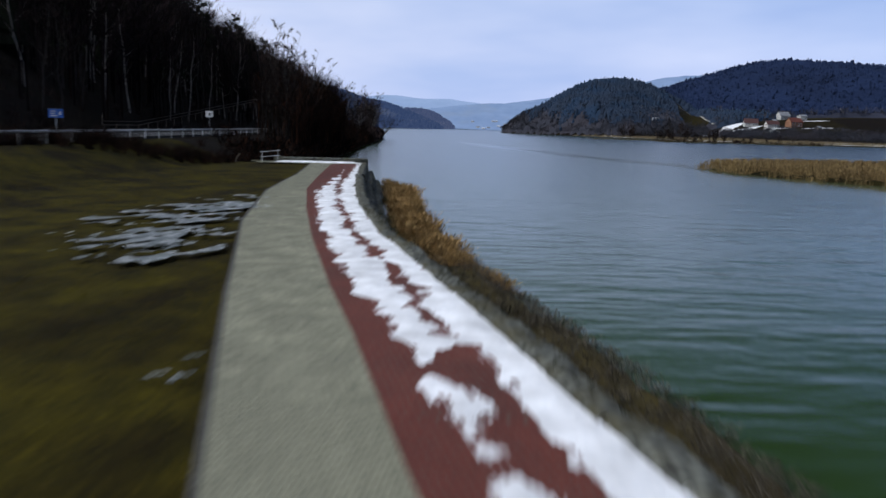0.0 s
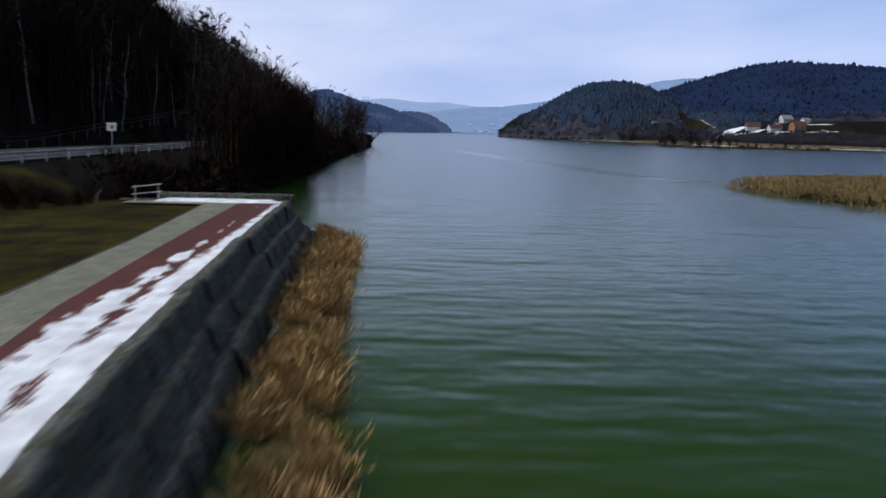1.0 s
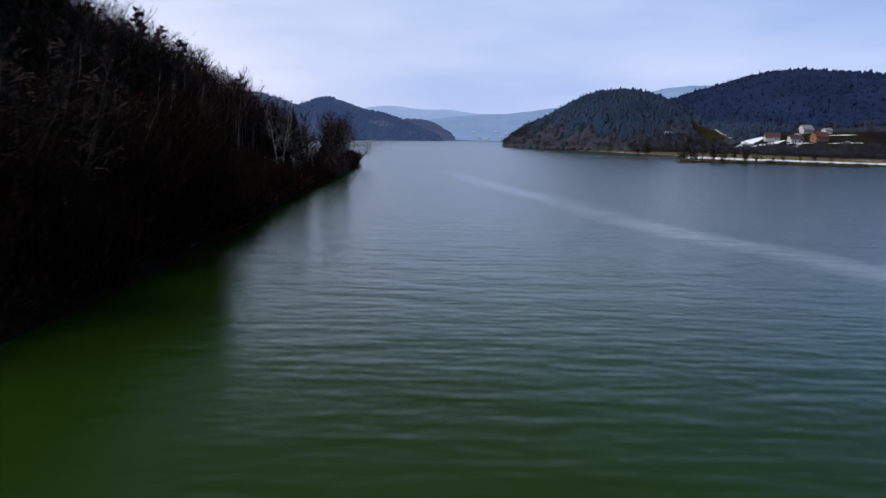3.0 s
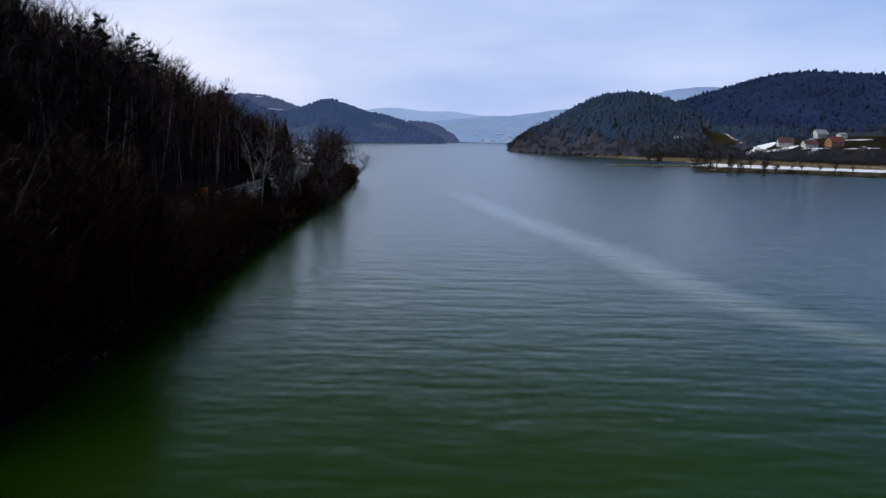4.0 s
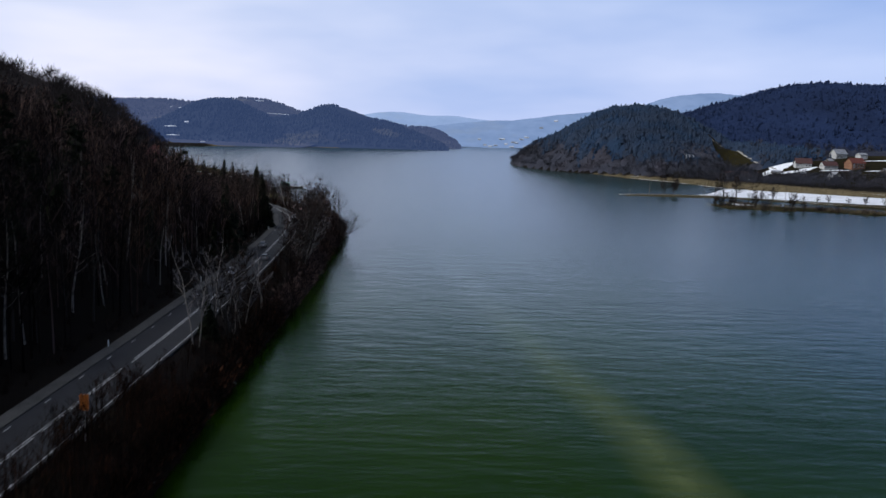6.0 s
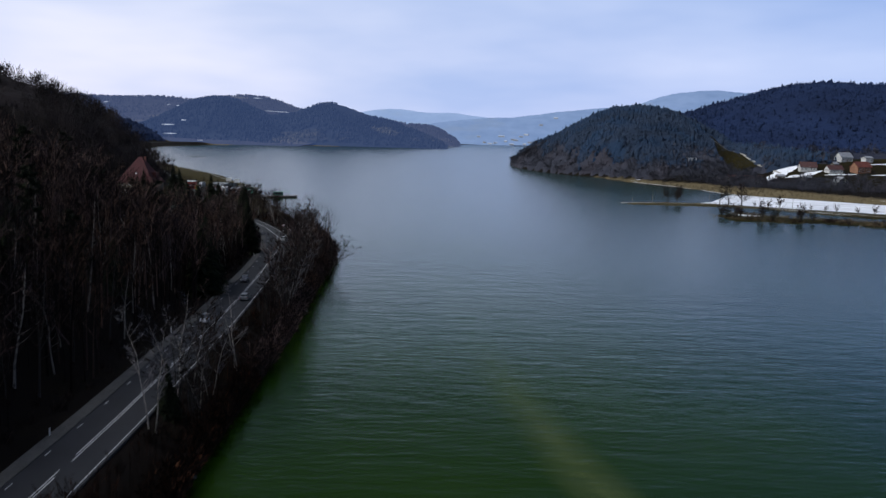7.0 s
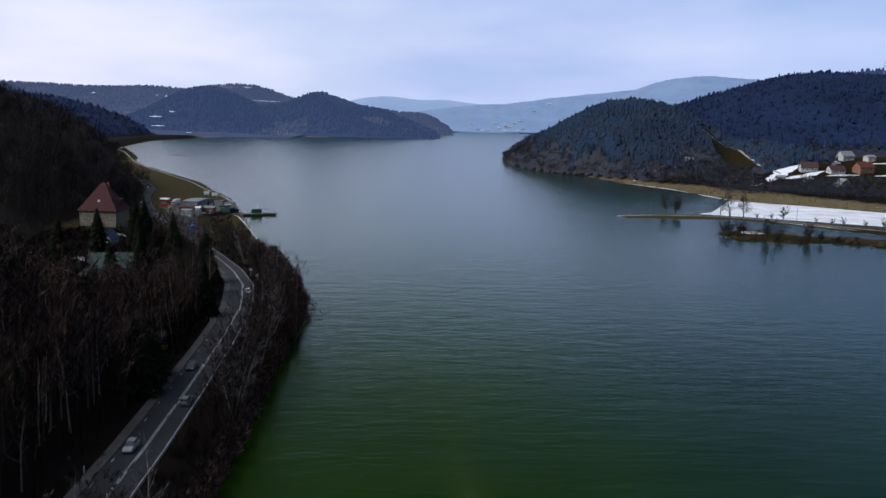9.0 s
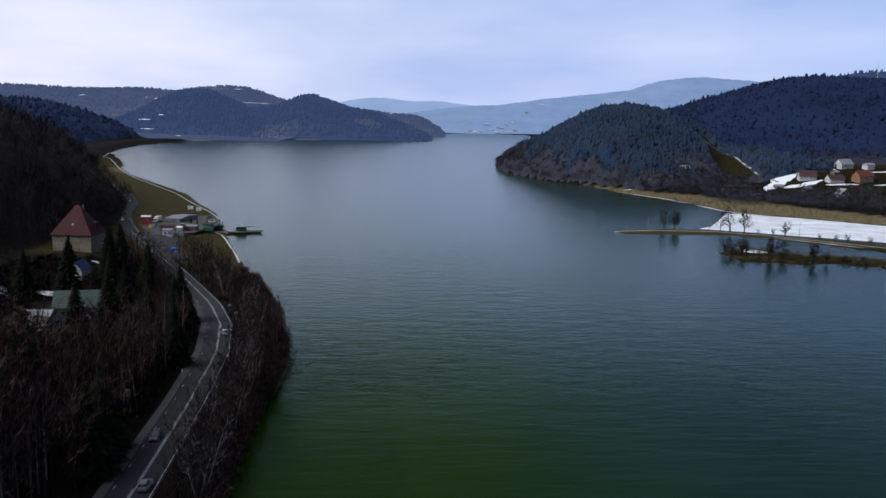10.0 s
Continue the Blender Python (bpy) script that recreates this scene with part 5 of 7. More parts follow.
lr = random.Random(2)
edge_soup = Soup()
stripe(edge_soup, 3.35, -80, 700, 0.16)
tagged(new("edge_line", edge_soup.mesh("edge_line", LINE)), "worn white edge line of the road", "road marking", kind="structure")
for off in (-0.16, 0.16):  # double centre line, broken by wear
    y, s = -60.0, Soup()
    while y < 640:
        run = lr.uniform(14, 34)
        stripe(s, off, y, y + run, 0.15)
        y += run + lr.choice((1.5, 2.5, 4.5))
    tagged(new("centre_line", s.mesh("centre_line", LINE)), "worn white double centre line", "road marking", kind="structure")
s, y = Soup(), -60.0
while y < 620:
    stripe(s, -3.45, y, y + 1.5, 0.14)
    y += 9.0
tagged(new("lane_dashes", s.mesh("lane_dashes", LINE)), "short white dashes beside the footway", "road marking", kind="structure")


def guard_rail(off, y0, y1, label, z=lambda y: ROAD_TOP, rails=((0.62, 0.16),), pace=4.0, mat=STEEL):
    rail = tagged(new("guardrail"), label, "guardrail")
    for top, tall in rails:
        s = Soup()
        ys = np.arange(y0, y1 + 0.1, 4.0)
        rows = ((0.0, -tall), (0.07, -tall * 0.75), (0.0, -tall * 0.5), (0.07, -tall * 0.25), (0.0, 0.0))
        v = [(float(ROAD(y)) + off + dx * (1 if off > 0 else -1), y, z(y) + top + dz + tall / 2) for y in ys for dx, dz in rows]
        f = [t for i in range(len(ys) - 1) for j in range(4) for t in ((i * 5 + j, i * 5 + j + 1, i * 5 + j + 6), (i * 5 + j, i * 5 + j + 6, i * 5 + j + 5))]
        s.add(v, f)
        part("beam", s, mat, rail)
    y = y0
    while y <= y1:
        s = Soup()
        box(s, (float(ROAD(y)) + off - 0.05, y, z(y) + 0.1), (0.1, 0.12, 1.3))
        part("post", s, mat, rail)
        y += pace
    return rail


guard_rail(4.05, -40, 196, "galvanised steel guardrail on the lake side")
guard_rail(-8.6, 100, 192, "rusty railing climbing beside the slope", lambda y: ROAD_TOP + 0.2 + max(0.0, y - 112) * 0.07, ((1.05, 0.1), (0.6, 0.1)), 4.0, WOOD)


def sign(name, x, y, base, low, wide, tall, mat, label, bars=(), turn=0.0, post_h=None):
    """A road sign on a steel post, its face towards -y."""
    root = tagged(new(name), label, "sign")
    s = Soup()
    s.tube([(0, 0.04, -0.3), (0, 0.04, low + tall)], [0.045, 0.045], 6)
    part("post", s, STEEL, root)
    s = Soup()
    bevel_box(s, (0, 0, low + tall / 2), (wide, 0.05, tall), 0, 0.02)
    plate = part("plate", s, mat, root)
    for bx, bz, bw, bh, bm2 in bars:
        s = Soup()
        box(s, (bx, -0.03, low + bz), (bw, 0.012, bh))
        part("bar", s, bm2, plate)
    root.matrix_basis = pose(x, y, base, 0, 0, turn)
    return root


sign("direction_sign", -34.0, 75.0, ROAD_TOP + 0.1, 1.4, 1.3, 0.78, BLUE, "blue direction sign with white bars", ((-0.2, 0.58, 0.5, 0.09, WHITE), (-0.25, 0.38, 0.4, 0.09, WHITE), (-0.15, 0.18, 0.6, 0.09, WHITE), (0.4, 0.4, 0.18, 0.3, WHITE)))
sign("road_sign", -29.1, 107.0, ROAD_TOP - 0.4, 2.45, 0.95, 0.78, WHITE, "white rectangular road sign on a post", ((0.05, 0.38, 0.3, 0.34, CONCRETE),))
sign("warning_board", -28.6, 218.5, ROAD_TOP - 0.8, 3.4, 0.9, 1.6, paint("orange_board_paint", (0.42, 0.12, 0.012), 0.6), "tall orange board on a post beside the road")
sign("yellow_sign", -51.4, 369.5, ground_z(-51.4, 369.5), 1.3, 1.7, 0.95, YELLOW, "yellow sign board with a dark bar", ((0, 0.48, 1.2, 0.14, RUBBER),), 8)
sign("yellow_sign", -141.0, 654.5, 4.3, 1.6, 1.9, 2.2, YELLOW, "yellow advertising board at the parking place", ((0, 1.1, 1.3, 0.5, WHITE),))
for x, y in ((-42.6, 305), (-44.2, 341), (-49.3, 400.8), (-39.8, 252)):
    s = Soup()
    bevel_box(s, (0, 0, 0.5), (0.16, 0.08, 1.15), 0, 0.02)
    ob = tagged(new("marker_post", s.mesh("marker_post", WHITE)), "white roadside marker post", "marker post", group="marker posts along the road")
    ob.matrix_basis = pose(x, y, ROAD_TOP, 0, 0, 0)
for x, y in ((-53.2, 466), (-48.6, 455)):
    sign("warning_sign", x, y, ROAD_TOP, 1.8, 0.9, 0.8, WHITE, "white chevron sign at the bend", ((-0.2, 0.4, 0.2, 0.6, REDPAINT), (0.2, 0.4, 0.2, 0.6, REDPAINT)), 15)


# ---- cars
def loft(soup, sections):
    """Rings of (x, y, z) joined along the car's length, both ends capped."""
    n = len(sections[0])
    v = [p for s in sections for p in s]
    f = []
    for i in range(len(sections) - 1):
        for k in range(n):
            a, b = i * n + k, i * n + (k + 1) % n
            f += [(a, b, b + n), (a, b + n, a + n)]
    for base in (0, (len(sections) - 1) * n):
        f += [(base, base + k, base + k + 1) for k in range(1, n - 1)]
    soup.add(v, f)


def ring(y, half, low, high, shoulder=0.82):
    """A car body's cross-section at y."""
    return [(-half * 0.92, y, low), (half * 0.92, y, low), (half, y, low + (high - low) * 0.45), (half * 0.97, y, low + (high - low) * 0.8), (half * shoulder, y, high),
            (-half * shoulder, y, high), (-half * 0.97, y, low + (high - low) * 0.8), (-half, y, low + (high - low) * 0.45)]


def car(label, mat, van=False):
    """A car that heads for +y."""
    root = tagged(new("car"), label, "car", "cars on the road")
    s = Soup()
    rear = 0.98 if not van else 1.05
    loft(s, [ring(-2.1, 0.74, 0.35, 0.8), ring(-2.0, 0.84, 0.25, rear), ring(-1.2, 0.88, 0.22, rear), ring(0.6, 0.88, 0.22, 0.96), ring(1.5, 0.86, 0.24, 0.86), ring(2.05, 0.78, 0.3, 0.72), ring(2.15, 0.6, 0.36, 0.6)])
    body = part("body", s, mat, root, smooth=False)
    s = Soup()
    back = -1.95 if van else -1.6
    loft(s, [ring(back, 0.76, 0.9, 1.0, 0.9), ring(back + 0.25, 0.74, 0.9, 1.44, 0.8), ring(0.05, 0.74, 0.9, 1.47, 0.8), ring(0.95, 0.76, 0.9, 0.97, 0.9)])
    part("windows", s, GLASS, root, "dark glazed cabin")
    s = Soup()
    bevel_box(s, (0, (back + 0.25 + 0.05) / 2, 1.46), (1.2, abs(back) * 0.92, 0.06), 0, 0.02)
    part("roof", s, mat, root)
    for x in (-0.8, 0.8):
        for y in (-1.3, 1.35):
            s = Soup()
            s.tube([(x - 0.1, y, 0.32), (x + 0.1, y, 0.32)], [0.32, 0.32], 12)
            t = part("tyre", s, RUBBER, root)
            s = Soup()
            k = 0.101 if x > 0 else -0.101
            s.add([(x + k, y, 0.32)] + [(x + k, y + 0.2 * math.cos(a * 0.5236), 0.32 + 0.2 * math.sin(a * 0.5236)) for a in range(12)], [(0, 1 + a, 1 + (a + 1) % 12) for a in range(12)])
            part("rim", s, STEEL, t)
        s = Soup()
        bevel_box(s, (x * 0.74, 2.08, 0.62), (0.3, 0.1, 0.14), 0, 0.02)
        part("headlight", s, LAMP_W, root)
        s = Soup()
        bevel_box(s, (x * 0.9, -2.06, 0.78), (0.2, 0.08, 0.26), 0, 0.02)
        part("tail_light", s, LAMP_R, root)
    return root


def park(root, y, lane, turn=0, z=ROAD_TOP + 0.05, x=None):
    a = math.degrees(math.atan2(float(ROAD(y + 2)) - float(ROAD(y - 2)), 4.0))
    root.matrix_basis = pose(float(ROAD(y)) + lane if x is None else x, y, z, 0, 0, turn - a)


silver = car("silver hatchback on the lakeside road", paint("silver_car_paint", (0.42, 0.43, 0.45), 0.3, 0.3))
park(silver, 314.2, -2.0, 180)
van = car("grey estate car on the lakeside road", paint("grey_car_paint", (0.26, 0.26, 0.27), 0.3, 0.3), True)
park(van, 336.5, 1.75)
dark_car = car("dark car with pale bonnet on the road", paint("dark_car_paint", (0.10, 0.10, 0.11), 0.3, 0.2))
park(dark_car, 358.5, -2.0, 180)
white_van = car("white van going round the bend", paint("white_car_paint", (0.62, 0.62, 0.62), 0.35), True)
park(white_van, 438.0, 1.75)
for k, (src, y, lane, turn) in enumerate(((silver, 582, -2.0, 180), (dark_car, 637, 1.7, 0), (white_van, 698, -2.0, 180), (silver, 808, -2.0, 180), (dark_car, 697, 1.7, 0))):
    c = copy_thing(src, Matrix())
    park(c, y, lane, turn)
    tagged(c, ("silver car on the road through the village", "dark car on the road through the village", "white car near the parking place", "pale car on the far bend", "dark car near the parking place")[k])

# ---- plants on the bank between road and lake
br = np.random.RandomState(29)
on_bank = lambda x, y: (x > ROAD(y) + 4.4) & (shore_distance(x, y, LAND[0]) > 0.3)
p = fill(br, -110, -15, 82, 580, 6500, lambda x, y: on_bank(x, y) & (y < 560))
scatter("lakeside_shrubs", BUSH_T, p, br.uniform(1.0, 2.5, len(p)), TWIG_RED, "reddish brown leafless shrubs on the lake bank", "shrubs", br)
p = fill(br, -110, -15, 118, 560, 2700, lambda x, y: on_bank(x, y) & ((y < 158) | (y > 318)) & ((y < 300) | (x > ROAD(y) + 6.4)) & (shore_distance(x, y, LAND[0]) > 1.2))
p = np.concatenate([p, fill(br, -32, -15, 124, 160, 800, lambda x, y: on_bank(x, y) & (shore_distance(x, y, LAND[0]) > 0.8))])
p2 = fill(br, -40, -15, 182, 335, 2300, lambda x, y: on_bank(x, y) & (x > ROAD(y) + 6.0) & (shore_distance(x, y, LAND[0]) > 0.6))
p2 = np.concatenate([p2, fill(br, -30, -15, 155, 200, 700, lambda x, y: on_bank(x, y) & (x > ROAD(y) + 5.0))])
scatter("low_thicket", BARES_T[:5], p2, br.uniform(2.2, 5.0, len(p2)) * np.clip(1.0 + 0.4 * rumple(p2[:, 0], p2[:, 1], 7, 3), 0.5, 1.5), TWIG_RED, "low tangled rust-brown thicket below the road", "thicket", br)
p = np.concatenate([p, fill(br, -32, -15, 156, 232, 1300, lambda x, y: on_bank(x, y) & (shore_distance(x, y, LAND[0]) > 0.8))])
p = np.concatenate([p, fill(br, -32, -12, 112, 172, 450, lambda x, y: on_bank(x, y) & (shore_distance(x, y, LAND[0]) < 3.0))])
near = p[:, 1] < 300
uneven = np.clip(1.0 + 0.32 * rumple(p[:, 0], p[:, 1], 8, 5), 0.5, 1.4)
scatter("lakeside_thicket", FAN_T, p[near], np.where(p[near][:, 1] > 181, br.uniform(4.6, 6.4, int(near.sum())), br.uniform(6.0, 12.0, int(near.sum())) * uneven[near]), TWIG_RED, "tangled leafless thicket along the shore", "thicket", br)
scatter("bend_thicket", FAN_T, p[~near], br.uniform(5.0, 17.0, int((~near).sum())) * uneven[~near] * np.interp(p[~near][:, 1], (318, 345, 430, 470, 560), (0.8, 1.05, 1.0, 0.6, 0.5)), WOODS_HAZED,
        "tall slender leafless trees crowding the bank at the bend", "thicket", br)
p = fill(br, -170, -50, 370, 625, 2400, lambda x, y: (x < ROAD(y) - 8) & (x > FOOT(y) - 12) & ~((x > -162) & (x < -126) & (y > 505) & (y < 590)) & ~((x > -116) & (x < -82) & (y > 415) & (y < 482))
         & ~((x > -122) & (x < -108) & (y > 485) & (y < 512)) & (y < 615 + 0.0 * x))
tall_ones = fill(br, -80, -50, 385, 460, 150, lambda x, y: (x < ROAD(y) - 8) & (x > ROAD(y) - 30) & ~((x > -62) & (y < 392)))
tall_ones = np.concatenate([tall_ones, fill(br, -125, -60, 488, 572, 260, lambda x, y: (np.abs(x - ROAD(y)) > 6) & (np.abs(x - ROAD(y)) < 20) & (shore_distance(x, y, LAND[0]) > 2))])
scatter("roadside_trees", FAN_T, tall_ones, br.uniform(10, 17, len(tall_ones)), WOODS_HAZED, "leafless brown trees inside the road's bend", "woods", br)
scatter("valley_trees", BARES_T, p, br.uniform(3, 8, len(p)), WOODS, "leafless garden trees round the houses", "woods", br)
p = fill(br, -150, -48, 350, 560, 6500, lambda x, y: (x < ROAD(y) - 7) & (x > FOOT(y) - 10) & ~((x > -160) & (x < -124) & (y > 535)) & ~((x > -114) & (x < -84) & (y > 418) & (y < 480)) & ~((x > -120) & (x < -110) & (y > 492)))
scatter("garden_scrub", BARES_FAR, p, br.uniform(2.0, 5.0, len(p)), WOODS, "dark scrub and hedges between the houses", "shrubs", br)
p = fill(br, -60, -42, 60, 440, 900, lambda x, y: (x < ROAD(y) - 7.2) & (FOOT(y) - x < 14))
scatter("verge_brush", BUSH_T, p, br.uniform(0.8, 2.4, len(p)), TWIG, "dark brushwood along the foot of the slope", "shrubs", br)
p = fill(br, -110, -14, 82, 560, 1800, lambda x, y: np.abs(shore_distance(x, y, LAND[0]) - 0.3) < 0.8)
wy = br.uniform(81.5, 540, 3000)
wx = SHORE_X(wy) - br.uniform(-0.4, 2.8, len(wy))
p3 = np.stack([wx, wy, height(wx, wy)], -1)
# further along, the brush takes the woods colour lightened for haze
by_bend = wy > 290
scatter("waterside_brush", BARES_FAR, p3[~by_bend], br.uniform(1.2, 3.2, int((~by_bend).sum())), TWIG_RED, "dark brushwood hanging over the waterline", "shrubs", br)
scatter("bend_brush", [puff_template(s + 500, 34, 0.45) for s in range(5)], p3[by_bend], br.uniform(1.5, 5.0, int(by_bend.sum())), WOODS_HAZED, "brown brushwood at the water's edge below the bend", "shrubs", br)
rock_t = []
for k in range(5):
    bm = bmesh.new()
    bmesh.ops.create_icosphere(bm, subdivisions=1, radius=0.5)
    for v in bm.verts:
        v.co *= 1 + 0.35 * noise.noise(v.co * 2.3 + Vector((k * 9, 0, 0)))
        v.co.z *= 0.6
    rock_t.append((np.array([v.co[:] for v in bm.verts]), np.array([[v.index for v in f.verts] for f in bm.faces])))
    bm.free()
scatter("shore_stones", rock_t, p, br.uniform(0.25, 0.9, len(p)), STONE, "rough stones along the waterline", "stones", br)

def bank_spots(count, y0, y1):
    return [(float(ROAD(y)) + tr.uniform(5.2, 9.5) + 2.2 * (y > 300), y) for y in (y0 + (y1 - y0) * (i + tr.random()) / count for i in range(count))]


WILLOWS = [tree_proto("shore_tree", grow(120 + i, 11, 3, 0.3, 11, 9, 0.1, 0.2, 0.1), BARK, TWIG, "many-stemmed leafless tree on the lake bank", "tree") for i in range(3)]
for proto in WILLOWS:
    stand(proto, bank_spots(8, 118, 156) + bank_spots(2, 262, 285) + bank_spots(14, 325, 450) + bank_spots(5, 478, 545), tr, 0.9, 1.55, "trees on the lake bank")
SHORE_BIRCH = tree_proto("birch_tree", grow(140, 11, 2, 0.26, 14, 10, 0.16, 0.25, 0.07), BIRCH, PALE_TWIG, "slender pale birch on the lake bank", "tree")
stand(SHORE_BIRCH, [(-29.3, 257), (-29.8, 269), (-30, 275)] + bank_spots(3, 255, 300) + bank_spots(24, 335, 460) + bank_spots(5, 480, 550), tr, 0.75, 1.5, "trees on the lake bank")
LEANING = tree_proto("leaning_tree", grow(151, 10, 4, 0.42, 13, 10, 0.5, 0.2, 0.1), BARK, TWIG, "spreading leafless tree leaning over the water", "tree")
LEANING.matrix_basis = pose(-26.5, 397, 0.6, 0, 22, 30) @ Matrix.Diagonal((1.35, 1.35, 1.35, 1))
SPRUCES = [tree_proto("spruce_tree", spruce(170 + i, 15, 0.36), BARK, NEEDLE, "dark green spruce beside the village", "tree") for i in range(2)]
stand(tree_proto("spruce_tree", spruce(176, 20, 0.27), BARK, NEEDLE, "tall dark spruce standing beside the road bend", "tree"), [(-52.5, 407), (-63, 418), (-72, 449)], tr, 0.85, 1.05, "spruces in the village")
stand(SPRUCES[0], [(-84, 424), (-47, 341), (-49.5, 352), (-60.5, 436), (-97.4, 484), (-119, 466), (-108, 474)], tr, 0.95, 1.3, "spruces in the village")
stand(SPRUCES[1], [(-78, 431), (-48, 347), (-64, 452), (-86, 487), (-101, 488), (-72.5, 457), (-117, 548), (-128, 522), (-111, 518), (-79, 444)], tr, 0.9, 1.35, "spruces in the village")
stand(tree_proto("spruce_tree", spruce(178, 9, 0.3), BARK, NEEDLE, "dark spruce on the bank between road and lake", "tree"), [(-29.2, 263)], tr, 0.85, 1.0)
stand(tree_proto("small_spruce", spruce(181, 6, 0.24), BARK, NEEDLE, "small dark conifer at the parking place", "tree"), [(-131, 697), (-125, 689), (-121, 694)], tr, 0.8, 1.1)

# ---------------------------------------------------------------- village by the road
def house(name, label, x, y, z, wide, deep, tall, roof_up, wall_mat, roof_mat, turn=0.0, hip=0.0, over=0.5, rows=((),), door=None, chimney=None, gable_front=False, category="house"):
    """A house whose front faces -y. hip: how far the ridge is drawn in; rows: (height, width, tall, places across) of front windows."""
    root = tagged(new(name), label, category)
    s = Soup()
    bevel_box(s, (0, 0, tall / 2 - 0.6), (wide, deep, tall + 1.2), 0, 0.05)
    if not hip:
        gx = [(-wide / 2 + 0.02, 0), (wide / 2 - 0.02, 0)]
        if gable_front:
            for yy in (-deep / 2 + 0.02, deep / 2 - 0.02):
                s.add([(-wide / 2, yy, tall), (wide / 2, yy, tall), (0, yy, tall + roof_up)], [(0, 1, 2)])
        else:
            for xx, _ in gx:
                s.add([(xx, -deep / 2, tall), (xx, deep / 2, tall), (xx, 0, tall + roof_up)], [(0, 1, 2)])
    part("wall", s, wall_mat, root)
    s = Soup()
    w, d, t = wide / 2 + over, deep / 2 + over, 0.22
    drop = roof_up * over / (deep / 2)
    for k, zz in ((0, 0.0), (1, t)):
        if gable_front:
            v = [(-w, -d, tall - drop + zz), (w, -d, tall - drop + zz), (w, d, tall - drop + zz), (-w, d, tall - drop + zz), (0, -d, tall + roof_up + zz), (0, d, tall + roof_up + zz)]
            f = [(0, 4, 5), (0, 5, 3), (1, 2, 5), (1, 5, 4)]
        else:
            v = [(-w, -d, tall - drop + zz), (w, -d, tall - drop + zz), (w, d, tall - drop + zz), (-w, d, tall - drop + zz), (-w + hip, 0, tall + roof_up + zz), (w - hip, 0, tall + roof_up + zz)]
            f = [(0, 1, 5), (0, 5, 4), (2, 3, 4), (2, 4, 5)]
            if hip:
                f += [(1, 2, 5), (3, 0, 4)]
        s.add(v, f)
    e = tall - drop
    rim = [(-w, -d), (w, -d), (w, d), (-w, d)]
    for (ax, ay), (bx, by) in zip(rim, rim[1:] + rim[:1]):
        s.add([(ax, ay, e), (bx, by, e), (bx, by, e + t), (ax, ay, e + t)], [(0, 1, 2), (0, 2, 3)])
    roof = part("roof", s, roof_mat, root)
    if chimney:
        cx, cy, ch = chimney
        s = Soup()
        bevel_box(s, (cx, cy, tall + roof_up * 0.75), (0.9, 0.9, ch), 0, 0.04)
        bevel_box(s, (cx, cy, tall + roof_up * 0.75 + ch / 2), (1.1, 1.1, 0.18), 0, 0.04)
        part("chimney", s, BRICK_WALL, roof)
    for row in rows:
        if not row:
            continue
        wz, ww, wh, places = row
        for px in places:
            s = Soup()
            for c, sz in (((px - ww / 2, -deep / 2 - 0.02, wz), (0.1, 0.12, wh)), ((px + ww / 2, -deep / 2 - 0.02, wz), (0.1, 0.12, wh)), ((px, -deep / 2 - 0.02, wz - wh / 2), (ww + 0.2, 0.2, 0.1)),
                          ((px, -deep / 2 - 0.02, wz + wh / 2), (ww + 0.1, 0.12, 0.1)), ((px, -deep / 2 - 0.02, wz), (0.06, 0.1, wh))):
                box(s, c, sz)
            win = part("window", s, WHITE, root)
            s = Soup()
            box(s, (px, -deep / 2 - 0.004, wz), (ww, 0.03, wh))
            part("pane", s, GLASS, win)
    if door:
        s = Soup()
        bevel_box(s, (door, -deep / 2 - 0.02, 1.05), (1.1, 0.1, 2.1), 0, 0.02)
        part("door", s, WOOD, root)
    root.matrix_basis = pose(x, y, z, 0, 0, turn)
    return root


villa = house("house", "large pale villa under a steep red hipped roof", -143.5, 569, 6.8, 20.5, 15, 9.3, 11.6, PLASTER, RED_ROOF, -6, 10.0, 0.8,
              ((7.6, 1.0, 1.5, (-7.6, -5.4, -3.2, -1.0)), (3.9, 1.0, 1.6, (-7.6, -5.4, -3.2, -1.0, 6.5))), -9.0 + 12.5, (2.4, 1.0, 6.4))
s = Soup()
s.add([(-1.5, -5.6, 11.6), (1.5, -5.6, 11.6), (0, -5.6, 13.5), (0, -2.6, 13.5)], [(0, 1, 2), (0, 2, 3), (1, 3, 2)])
part("dormer", s, WHITE, villa, "white triangular dormer")
s = Soup()
bevel_box(s, (8.2, 1, 12.3), (3.2, 4.0, 2.6), 0, 0.05)
part("side_dormer", s, RED_ROOF, villa, "red roofed side dormer")
villa.matrix_basis = villa.matrix_basis @ Matrix.Diagonal((0.85, 0.85, 0.96, 1))
house("small_house", "small pale house with a dark blue roof", -114.8, 500, ground_z(-114.8, 500) - 0.2, 5, 6, 4.2, 2.8, WHITE_WALL, BLUE_ROOF, -8, 0, 0.4, ((1.8, 0.9, 1.5, (-1.2, 1.2)),), None, None, True)
house("long_house", "long house with a faded green sheet roof", -92.5, 449, ground_z(-92.5, 449) - 0.2, 15, 9, 3.8, 3.8, WHITE_WALL, GREEN_ROOF, 12, 0, 0.6, ((1.9, 1.1, 1.2, (-5.0, -2.0, 1.5, 5.0)),), 3.2)
